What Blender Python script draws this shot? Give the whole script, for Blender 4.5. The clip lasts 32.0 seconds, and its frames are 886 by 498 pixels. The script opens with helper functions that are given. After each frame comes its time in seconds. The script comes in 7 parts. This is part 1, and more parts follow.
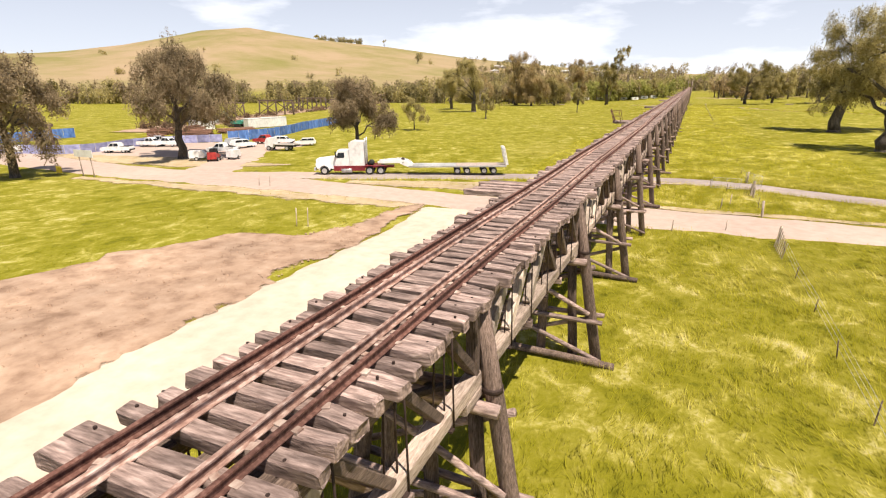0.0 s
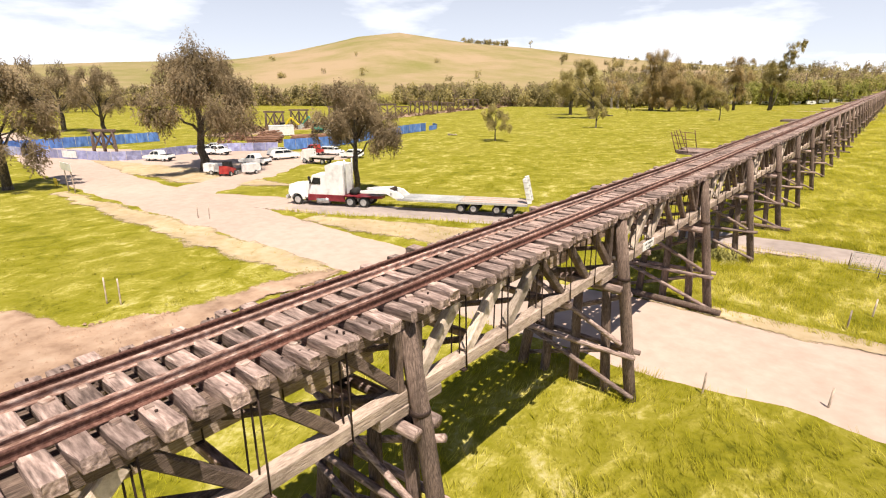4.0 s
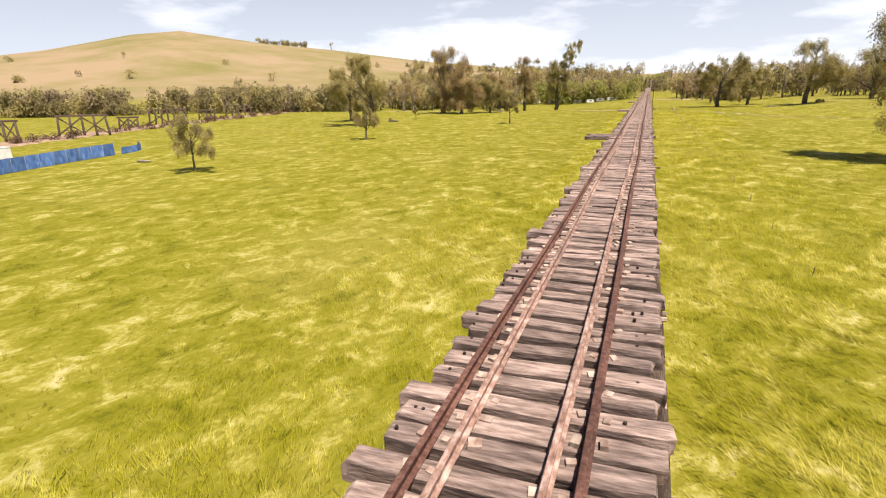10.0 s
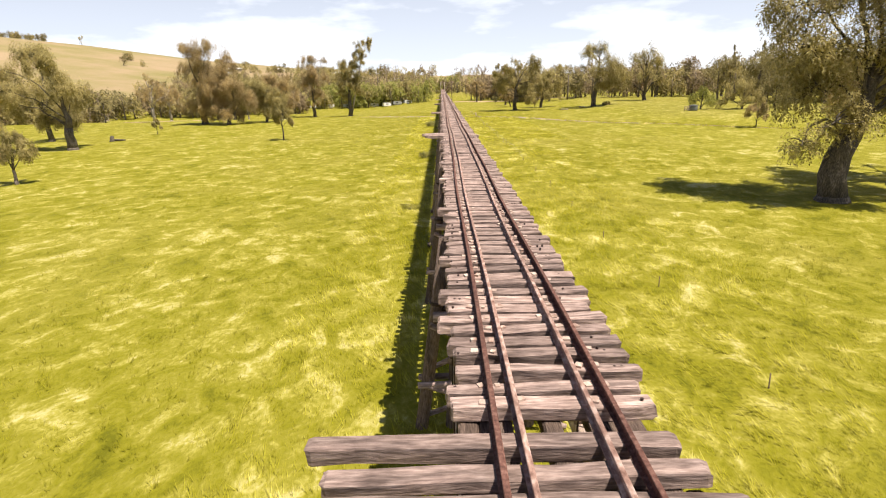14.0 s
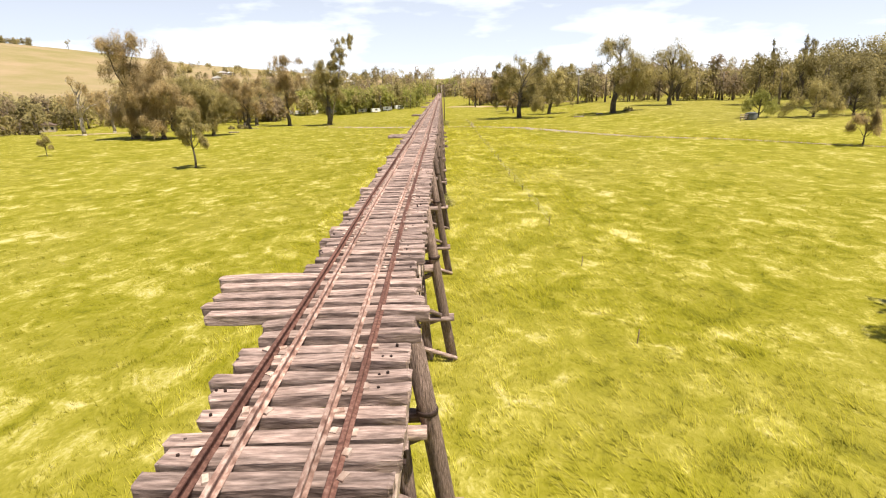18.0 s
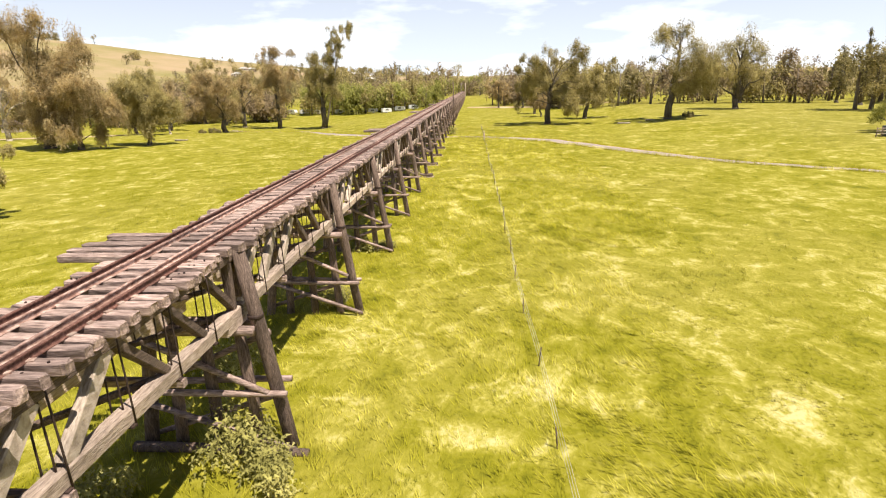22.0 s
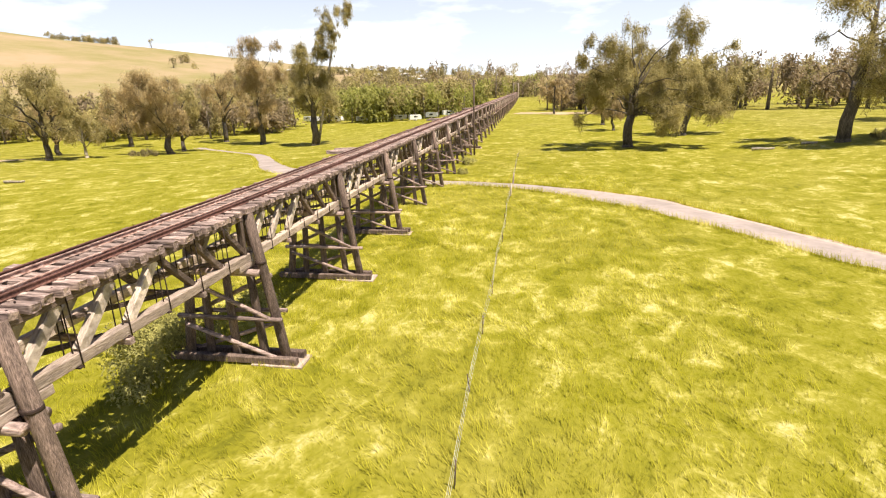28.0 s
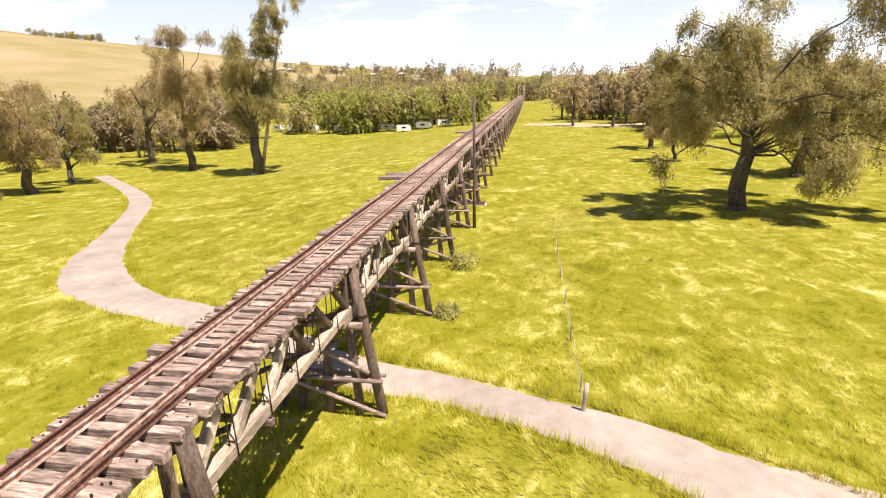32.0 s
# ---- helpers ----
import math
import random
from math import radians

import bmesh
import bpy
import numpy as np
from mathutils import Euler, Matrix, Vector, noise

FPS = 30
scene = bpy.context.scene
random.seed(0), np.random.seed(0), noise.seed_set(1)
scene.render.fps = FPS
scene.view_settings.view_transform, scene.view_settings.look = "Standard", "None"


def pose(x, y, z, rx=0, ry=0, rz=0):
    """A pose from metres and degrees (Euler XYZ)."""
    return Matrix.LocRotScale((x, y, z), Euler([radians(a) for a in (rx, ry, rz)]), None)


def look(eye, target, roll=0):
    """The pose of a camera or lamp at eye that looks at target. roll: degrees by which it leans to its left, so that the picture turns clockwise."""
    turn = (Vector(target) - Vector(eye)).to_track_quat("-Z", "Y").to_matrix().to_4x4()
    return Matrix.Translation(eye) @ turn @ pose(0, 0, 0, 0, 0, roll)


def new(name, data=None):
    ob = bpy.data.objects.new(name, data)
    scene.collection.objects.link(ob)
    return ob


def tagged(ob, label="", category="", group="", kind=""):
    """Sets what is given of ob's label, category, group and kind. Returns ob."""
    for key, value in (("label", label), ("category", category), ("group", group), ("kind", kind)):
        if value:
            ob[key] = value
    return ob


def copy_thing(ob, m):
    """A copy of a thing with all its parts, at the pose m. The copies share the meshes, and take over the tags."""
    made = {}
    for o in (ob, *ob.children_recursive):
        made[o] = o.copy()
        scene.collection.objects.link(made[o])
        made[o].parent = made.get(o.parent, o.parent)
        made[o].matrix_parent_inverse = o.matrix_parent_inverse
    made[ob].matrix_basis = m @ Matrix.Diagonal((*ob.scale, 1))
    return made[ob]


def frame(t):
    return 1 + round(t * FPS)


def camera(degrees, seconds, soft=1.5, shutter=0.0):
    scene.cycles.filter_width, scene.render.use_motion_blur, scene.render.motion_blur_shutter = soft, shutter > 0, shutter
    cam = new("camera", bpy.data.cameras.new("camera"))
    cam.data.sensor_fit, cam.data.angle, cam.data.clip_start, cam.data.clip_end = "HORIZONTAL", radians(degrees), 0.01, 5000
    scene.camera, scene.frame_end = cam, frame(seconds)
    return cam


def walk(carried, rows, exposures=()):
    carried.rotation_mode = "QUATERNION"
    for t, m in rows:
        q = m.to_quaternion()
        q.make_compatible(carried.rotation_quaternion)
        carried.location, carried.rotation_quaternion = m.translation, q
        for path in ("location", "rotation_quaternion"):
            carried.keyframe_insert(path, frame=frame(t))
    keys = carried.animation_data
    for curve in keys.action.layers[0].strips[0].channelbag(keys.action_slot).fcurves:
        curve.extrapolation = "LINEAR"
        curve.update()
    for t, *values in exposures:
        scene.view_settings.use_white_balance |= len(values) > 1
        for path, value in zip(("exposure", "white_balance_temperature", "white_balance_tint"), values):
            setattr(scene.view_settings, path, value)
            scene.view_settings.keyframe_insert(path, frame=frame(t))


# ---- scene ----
cam = camera(79.5, 32.0, soft=1.15)
PATH = [
    (0, (4.635, -0.157, 10.698), (3.845, 1.584, 10.11), -0.3),
    (0.5, (5.165, 2.422, 10.673), (4.356, 4.154, 10.085), -0.4),
    (1, (5.987, 5.247, 10.732), (5.173, 6.977, 10.145), -0.4),
    (1.5, (6.833, 8.379, 10.713), (5.935, 10.067, 10.126), -0.4),
    (2, (7.543, 11.653, 10.67), (6.447, 13.221, 10.086), -0.2),
    (2.5, (7.838, 14.393, 10.708), (6.676, 15.913, 10.125), -0.2),
    (4.5, (8.478, 26.843, 11.156), (7.241, 28.305, 10.578), -0.6),
    (5, (9.235, 30.345, 11.251), (7.987, 31.797, 10.673), -0.7),
    (5.5, (10.412, 33.874, 11.151), (9.151, 35.316, 10.576), -0.7),
    (6, (11.535, 37.296, 11.137), (10.264, 38.729, 10.563), -0.8),
    (6.5, (11.932, 40.191, 11.046), (10.649, 41.615, 10.475), -0.9),
    (7, (11.353, 42.972, 11.059), (10.059, 44.386, 10.491), -0.8),
    (7.5, (9.962, 45.56, 11.085), (8.664, 46.973, 10.518), -0.7),
    (8, (7.947, 48.627, 11.042), (6.707, 50.09, 10.474), -0.8),
    (8.5, (6.007, 51.68, 10.941), (5.005, 53.314, 10.37), -0.9),
    (9, (4.127, 55.256, 10.834), (3.332, 56.999, 10.26), -1.0),
    (9.5, (2.548, 58.79, 10.694), (1.822, 60.563, 10.12), -1.1),
    (10, (1.055, 63.057, 10.43), (0.378, 64.848, 9.853), -1.2),
    (10.5, (-0.19, 67.388, 10.482), (-0.802, 69.201, 9.903), -1.2),
    (11, (-1.18, 71.729, 10.659), (-1.48, 73.618, 10.076), -1.1),
    (11.5, (-1.865, 76.256, 10.596), (-2.064, 78.159, 10.013), -1.1),
    (12, (-2.087, 81.014, 10.681), (-2.275, 82.918, 10.096), -1.3),
    (12.5, (-2.229, 85.85, 10.79), (-2.345, 87.759, 10.204), -1.3),
    (13, (-2.322, 90.841, 10.897), (-2.359, 92.752, 10.311), -1.3),
    (13.5, (-2.017, 95.748, 10.995), (-2.032, 97.66, 10.408), -1.3),
    (14, (-1.385, 100.56, 11.053), (-1.392, 102.471, 10.466), -1.3),
    (14.5, (-0.524, 105.118, 11.111), (-0.532, 107.03, 10.525), -1.4),
    (16.5, (1.827, 123.813, 11.137), (1.813, 125.728, 10.56), -1.9),
    (17, (1.962, 128.517, 11.058), (1.946, 130.432, 10.483), -1.8),
    (17.5, (2.006, 133.329, 11.04), (1.989, 135.244, 10.464), -1.8),
    (18, (2.149, 138.183, 11.022), (2.138, 140.098, 10.446), -1.6),
    (18.5, (2.548, 142.988, 10.957), (2.545, 144.903, 10.382), -1.6),
    (19, (3.276, 147.81, 10.968), (3.282, 149.726, 10.393), -1.5),
    (19.5, (4.291, 152.501, 10.95), (4.302, 154.416, 10.373), -1.4),
    (20, (5.441, 157.288, 11.027), (5.452, 159.202, 10.447), -1.2),
    (20.5, (6.359, 162.057, 10.913), (6.341, 163.972, 10.336), -1.3),
    (21, (7.104, 167.06, 10.953), (7.01, 168.972, 10.374), -1.1),
    (21.5, (7.528, 171.913, 10.927), (7.422, 173.824, 10.347), -1.1),
    (22, (8.042, 176.601, 10.941), (7.931, 178.511, 10.36), -1.2),
    (22.5, (8.769, 181.16, 10.951), (8.657, 183.07, 10.369), -1.3),
    (23, (9.87, 186.051, 10.986), (9.706, 187.957, 10.404), -1.3),
    (23.5, (10.941, 191.089, 10.922), (10.758, 192.994, 10.339), -1.4),
    (24, (12.206, 196.014, 10.7), (11.984, 197.915, 10.121), -1.4),
    (24.5, (13.285, 200.623, 10.895), (13.042, 202.521, 10.313), -1.4),
    (26.5, (14.515, 219.921, 11.387), (14.21, 221.81, 10.804), -1.6),
    (27, (14.197, 224.987, 11.465), (13.881, 226.874, 10.884), -1.6),
    (27.5, (13.421, 230.074, 11.387), (13.103, 231.962, 10.808), -1.7),
    (28, (12.615, 235.241, 11.205), (12.297, 237.13, 10.63), -1.7),
    (28.5, (11.969, 240.274, 11.248), (11.654, 242.163, 10.671), -1.7),
    (29, (11.526, 245.35, 11.246), (11.211, 247.238, 10.667), -1.8),
    (29.5, (11.158, 250.435, 11.351), (10.844, 252.323, 10.769), -1.8),
    (30, (10.733, 256.023, 11.526), (10.421, 257.911, 10.944), -1.8),
    (30.5, (10.305, 261.51, 11.796), (9.991, 263.397, 11.213), -1.8),
    (31, (9.78, 267.284, 12.11), (9.466, 269.172, 11.528), -1.5),
    (31.5, (8.994, 272.725, 12.529), (8.677, 274.612, 11.948), -1.4),
    (32, (8.216, 278.487, 13.207), (7.899, 280.375, 12.63), -1.4),
]
walk(cam, [(t, look(eye, target, roll)) for t, eye, target, roll in PATH], exposures=[(0.0, 0.58, 6650, 13), (2.4, 0.68, 6650, 13), (5.0, 0.62, 6650, 13), (7.5, 0.66, 6650, 13), (10.7, 0.52, 6650, 13), (14.0, 0.69, 6600, 12), (22.0, 0.76, 6550, 11), (32.0, 0.87, 6600, 12)])


# ---- light ----
SUN_DIR = Vector((0.36, -0.22, 1.0)).normalized()      # towards the sun
world = bpy.data.worlds.new("sky")
scene.world = world
world.use_nodes = True
wn, wl = world.node_tree.nodes, world.node_tree.links
wn.clear()
w_out = wn.new("ShaderNodeOutputWorld")
w_bg = wn.new("ShaderNodeBackground")
w_sky = wn.new("ShaderNodeTexSky")
w_sky.sky_type = "NISHITA"
w_sky.sun_disc = False
w_sky.sun_elevation = math.asin(SUN_DIR.z)
w_sky.sun_rotation = math.atan2(SUN_DIR.x, SUN_DIR.y)
w_sky.air_density, w_sky.dust_density, w_sky.ozone_density = 0.55, 0.3, 1.0
w_tc = wn.new("ShaderNodeTexCoord")
w_map = wn.new("ShaderNodeMapping")
w_map.inputs["Scale"].default_value = (1.5, 1.5, 6.0)
w_noise = wn.new("ShaderNodeTexNoise")
w_noise.inputs["Scale"].default_value = 1.7
w_noise.inputs["Detail"].default_value = 7.0
w_noise.inputs["Roughness"].default_value = 0.55
w_ramp = wn.new("ShaderNodeValToRGB")
w_ramp.color_ramp.elements[0].position = 0.50
w_ramp.color_ramp.elements[1].position = 0.72
# far clouds close up towards the horizon
w_sep = wn.new("ShaderNodeSeparateXYZ")
w_low = wn.new("ShaderNodeMapRange")
w_low.inputs["From Min"].default_value, w_low.inputs["From Max"].default_value = 0.0, 0.60
w_low.inputs["To Min"].default_value, w_low.inputs["To Max"].default_value = 0.26, -0.34
w_sum = wn.new("ShaderNodeMath")
wl.new(w_tc.outputs["Generated"], w_sep.inputs[0])
wl.new(w_sep.outputs["Z"], w_low.inputs["Value"])
wl.new(w_noise.outputs["Fac"], w_sum.inputs[0])
wl.new(w_low.outputs["Result"], w_sum.inputs[1])
w_mix = wn.new("ShaderNodeMixRGB")
w_mix.inputs["Color2"].default_value = (12.4, 13.1, 14.2, 1)      # sunlit cloud
w_bg.inputs["Strength"].default_value = 0.058
wl.new(w_tc.outputs["Generated"], w_map.inputs["Vector"])
wl.new(w_map.outputs["Vector"], w_noise.inputs["Vector"])
wl.new(w_sum.outputs[0], w_ramp.inputs["Fac"])
w_haze = wn.new("ShaderNodeMapRange")
w_haze.inputs["From Min"].default_value, w_haze.inputs["From Max"].default_value = 0.0, 0.56
w_haze.inputs["To Min"].default_value, w_haze.inputs["To Max"].default_value = 0.72, 0.02
w_most = wn.new("ShaderNodeMath")
w_most.operation = "MAXIMUM"
wl.new(w_sep.outputs["Z"], w_haze.inputs["Value"])
wl.new(w_ramp.outputs["Color"], w_most.inputs[0])
wl.new(w_haze.outputs["Result"], w_most.inputs[1])
wl.new(w_most.outputs[0], w_mix.inputs["Fac"])
wl.new(w_sky.outputs["Color"], w_mix.inputs["Color1"])
wl.new(w_mix.outputs["Color"], w_bg.inputs["Color"])
wl.new(w_bg.outputs["Background"], w_out.inputs["Surface"])

sun_data = bpy.data.lights.new("sun", "SUN")
sun_data.energy, sun_data.angle, sun_data.color = 5.0, radians(0.55), (1.0, 0.91, 0.77)
sun = new("sun", sun_data)
sun.matrix_world = look((SUN_DIR * 200)[:], (0, 0, 0))


# ---- materials ----
def material(name, colours, scale=4.0, rough=0.85, bump=0.3, detail=6.0, stretch=(1, 1, 1), metal=0.0, coarse=0.35, coarse_scale=0.35,
             vary=0.0, island=0.0, thin=0.0, coords="Object", bump_scale=1.0):
    """A procedural surface: colours over a fine noise, a coarse noise that stains it, and a bump."""
    m = bpy.data.materials.new(name)
    m.use_nodes = True
    n, l = m.node_tree.nodes, m.node_tree.links
    b = n["Principled BSDF"]
    tc = n.new("ShaderNodeTexCoord")
    mp = n.new("ShaderNodeMapping")
    mp.inputs["Scale"].default_value = stretch
    l.new(tc.outputs[coords], mp.inputs["Vector"])
    if coords == "Object" and vary:
        info = n.new("ShaderNodeObjectInfo")
        add = n.new("ShaderNodeVectorMath")
        add.operation = "ADD"
        sc = n.new("ShaderNodeMath")
        sc.operation = "MULTIPLY"
        sc.inputs[1].default_value = 37.0
        l.new(info.outputs["Random"], sc.inputs[0])
        l.new(mp.outputs["Vector"], add.inputs[0])
        l.new(sc.outputs[0], add.inputs[1])
        vec = add.outputs["Vector"]
    else:
        vec = mp.outputs["Vector"]
    fine = n.new("ShaderNodeTexNoise")
    fine.inputs["Scale"].default_value, fine.inputs["Detail"].default_value, fine.inputs["Roughness"].default_value = scale, detail, 0.62
    l.new(vec, fine.inputs["Vector"])
    ramp = n.new("ShaderNodeValToRGB")
    e = ramp.color_ramp.elements
    k = len(colours)
    while len(e) < k:
        e.new(0.5)
    for i, c in enumerate(colours):
        e[i].position = 0.30 + 0.40 * i / max(1, k - 1)
        e[i].color = (*c, 1)
    l.new(fine.outputs["Fac"], ramp.inputs["Fac"])
    big = n.new("ShaderNodeTexNoise")
    big.inputs["Scale"].default_value, big.inputs["Detail"].default_value = coarse_scale, 4.0
    l.new(vec, big.inputs["Vector"])
    rng = n.new("ShaderNodeMapRange")
    rng.inputs["From Min"].default_value, rng.inputs["From Max"].default_value = 0.3, 0.7
    rng.inputs["To Min"].default_value, rng.inputs["To Max"].default_value = 1 - coarse, 1 + coarse
    l.new(big.outputs["Fac"], rng.inputs["Value"])
    mul = n.new("ShaderNodeMixRGB")
    mul.blend_type = "MULTIPLY"
    mul.inputs["Fac"].default_value = 1.0
    l.new(ramp.outputs["Color"], mul.inputs["Color1"])
    l.new(rng.outputs["Result"], mul.inputs["Color2"])
    out = mul.outputs["Color"]
    for amount, node, socket in ((vary, "ShaderNodeObjectInfo", "Random"), (island, "ShaderNodeNewGeometry", "Random Per Island")):
        if amount:
            src = n.new(node)
            r2 = n.new("ShaderNodeMapRange")
            r2.inputs["To Min"].default_value, r2.inputs["To Max"].default_value = 1 - amount, 1 + amount
            l.new(src.outputs[socket], r2.inputs["Value"])
            m2 = n.new("ShaderNodeMixRGB")
            m2.blend_type = "MULTIPLY"
            m2.inputs["Fac"].default_value = 1.0
            l.new(out, m2.inputs["Color1"])
            l.new(r2.outputs["Result"], m2.inputs["Color2"])
            out = m2.outputs["Color"]
    l.new(out, b.inputs["Base Color"])
    b.inputs["Roughness"].default_value, b.inputs["Metallic"].default_value = rough, metal
    b.inputs["Specular IOR Level"].default_value = 0.3
    if bump:
        bp = n.new("ShaderNodeBump")
        bp.inputs["Strength"].default_value, bp.inputs["Distance"].default_value = bump, 0.05 * bump_scale
        l.new(fine.outputs["Fac"], bp.inputs["Height"])
        l.new(bp.outputs["Normal"], b.inputs["Normal"])
    if thin:
        tr = n.new("ShaderNodeBsdfTranslucent")
        l.new(out, tr.inputs["Color"])
        mx = n.new("ShaderNodeMixShader")
        mx.inputs["Fac"].default_value = thin
        l.new(b.outputs["BSDF"], mx.inputs[1])
        l.new(tr.outputs["BSDF"], mx.inputs[2])
        l.new(mx.outputs["Shader"], n["Material Output"].inputs["Surface"])
    return m


M_WOOD = material("weathered_timber", [(0.18, 0.126, 0.110), (0.285, 0.208, 0.184), (0.385, 0.296, 0.266)], scale=3.2, stretch=(1, 6, 6), vary=0.32, bump=0.55, coarse=0.45, coarse_scale=1.6)
# under the deck this dark tone holds shade put into the timber's colour
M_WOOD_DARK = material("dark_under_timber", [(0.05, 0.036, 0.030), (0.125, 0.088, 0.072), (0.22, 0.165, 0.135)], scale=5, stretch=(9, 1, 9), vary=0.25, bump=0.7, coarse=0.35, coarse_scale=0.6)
M_WOOD_Y = material("weathered_chord_timber", [(0.24, 0.178, 0.146), (0.42, 0.328, 0.27), (0.54, 0.44, 0.375)], scale=4, stretch=(6, 1, 6), vary=0.22, bump=0.8, coarse=0.35, coarse_scale=0.5)
M_WOOD_Z = material("weathered_pile_timber", [(0.055, 0.038, 0.030), (0.155, 0.110, 0.089), (0.28, 0.205, 0.172)], scale=5, stretch=(9, 9, 1), vary=0.28, bump=0.9, coarse=0.4, coarse_scale=0.6)
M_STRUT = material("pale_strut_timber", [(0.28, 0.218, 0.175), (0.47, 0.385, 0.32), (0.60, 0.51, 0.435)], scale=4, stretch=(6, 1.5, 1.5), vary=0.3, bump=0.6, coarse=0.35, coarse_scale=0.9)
M_RUST = material("rusty_rail_steel", [(0.060, 0.027, 0.021), (0.125, 0.058, 0.045), (0.21, 0.118, 0.094)], scale=14, rough=0.85, bump=0.25, coarse=0.35, coarse_scale=0.7)
M_PALE_RAIL = material("worn_packing", [(0.22, 0.12, 0.09), (0.45, 0.34, 0.29), (0.64, 0.55, 0.48)], scale=3, stretch=(2, 1, 2), rough=0.8, bump=0.3, coarse=0.4, coarse_scale=0.4)
M_GUARD = material("worn_guard_rail", [(0.12, 0.058, 0.044), (0.31, 0.195, 0.16), (0.55, 0.43, 0.38)], scale=5, stretch=(2, 1, 2), rough=0.85, bump=0.3, coarse=0.4, coarse_scale=0.4)
M_IRON = material("dark_iron", [(0.03, 0.02, 0.018), (0.07, 0.045, 0.038)], scale=20, rough=0.7, bump=0.2, metal=0.3)
M_BARK = material("gum_bark", [(0.035, 0.028, 0.022), (0.09, 0.075, 0.06), (0.20, 0.17, 0.14)], scale=3, stretch=(4, 4, 1), bump=0.9, coarse=0.4, coarse_scale=0.5)
M_PALE_BARK = material("pale_gum_bark", [(0.16, 0.13, 0.10), (0.36, 0.31, 0.26), (0.52, 0.47, 0.40)], scale=2, stretch=(3, 3, 1), bump=0.5, coarse=0.4, coarse_scale=0.5)
M_LEAF = material("gum_leaves", [(0.235, 0.192, 0.066), (0.40, 0.338, 0.135), (0.53, 0.46, 0.22)], scale=0.5, bump=0, island=0.2, thin=0.52, rough=0.7, coarse=0.25, coarse_scale=0.25)
M_LEAF_BROWN = material("olive_brown_leaves", [(0.28, 0.210, 0.094), (0.45, 0.345, 0.168), (0.58, 0.465, 0.27)], scale=0.5, bump=0, island=0.2, thin=0.52, rough=0.7, coarse=0.25, coarse_scale=0.25)
M_LEAF_SITE = material("dull_brown_leaves", [(0.185, 0.138, 0.078), (0.30, 0.232, 0.138), (0.41, 0.33, 0.215)], scale=0.5, bump=0, island=0.2, thin=0.52, rough=0.7, coarse=0.25, coarse_scale=0.25)
M_LEAF_GREEN = material("bright_green_leaves", [(0.20, 0.205, 0.04), (0.33, 0.33, 0.08), (0.44, 0.43, 0.145)], scale=0.5, bump=0, island=0.2, thin=0.52, rough=0.7, coarse=0.25, coarse_scale=0.2)
M_LEAF_DARK = material("dark_leaves", [(0.155, 0.135, 0.055), (0.27, 0.23, 0.10), (0.38, 0.325, 0.165)], scale=0.5, bump=0, island=0.2, thin=0.52, rough=0.7, coarse=0.25, coarse_scale=0.25)
M_GRAVEL = material("pale_gravel", [(0.41, 0.313, 0.260), (0.45, 0.35, 0.297), (0.49, 0.39, 0.337)], scale=1.1, bump=0.12, coarse=0.10, coarse_scale=0.07, coords="Object", detail=10)
M_ASPHALT = material("sun_bleached_bitumen", [(0.29, 0.24, 0.218), (0.335, 0.28, 0.256), (0.375, 0.318, 0.294)], scale=1.6, bump=0.1, coarse=0.17, coarse_scale=0.26, detail=10)
M_CREAM = material("crushed_limestone", [(0.48, 0.405, 0.32), (0.54, 0.465, 0.375), (0.59, 0.515, 0.425)], scale=1.2, bump=0.12, coarse=0.10, coarse_scale=0.15, detail=10)
M_DIRT = material("turned_red_dirt", [(0.22, 0.138, 0.092), (0.36, 0.247, 0.175), (0.46, 0.335, 0.25)], scale=0.7, bump=0.9, coarse=0.22, coarse_scale=0.16, detail=14)


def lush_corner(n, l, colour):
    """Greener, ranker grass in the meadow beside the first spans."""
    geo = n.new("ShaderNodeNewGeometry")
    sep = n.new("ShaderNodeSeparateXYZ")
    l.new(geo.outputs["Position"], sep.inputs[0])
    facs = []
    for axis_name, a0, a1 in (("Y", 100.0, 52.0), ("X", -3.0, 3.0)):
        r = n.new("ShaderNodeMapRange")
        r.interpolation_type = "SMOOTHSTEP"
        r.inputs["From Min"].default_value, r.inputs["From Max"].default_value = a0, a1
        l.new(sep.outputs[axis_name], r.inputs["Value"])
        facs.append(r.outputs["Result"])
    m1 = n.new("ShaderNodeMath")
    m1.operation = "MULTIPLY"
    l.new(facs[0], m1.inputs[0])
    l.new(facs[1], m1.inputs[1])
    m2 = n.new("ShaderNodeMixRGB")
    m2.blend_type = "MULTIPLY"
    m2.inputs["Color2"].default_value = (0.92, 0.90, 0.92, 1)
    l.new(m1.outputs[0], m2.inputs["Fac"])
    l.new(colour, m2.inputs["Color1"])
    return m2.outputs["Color"]


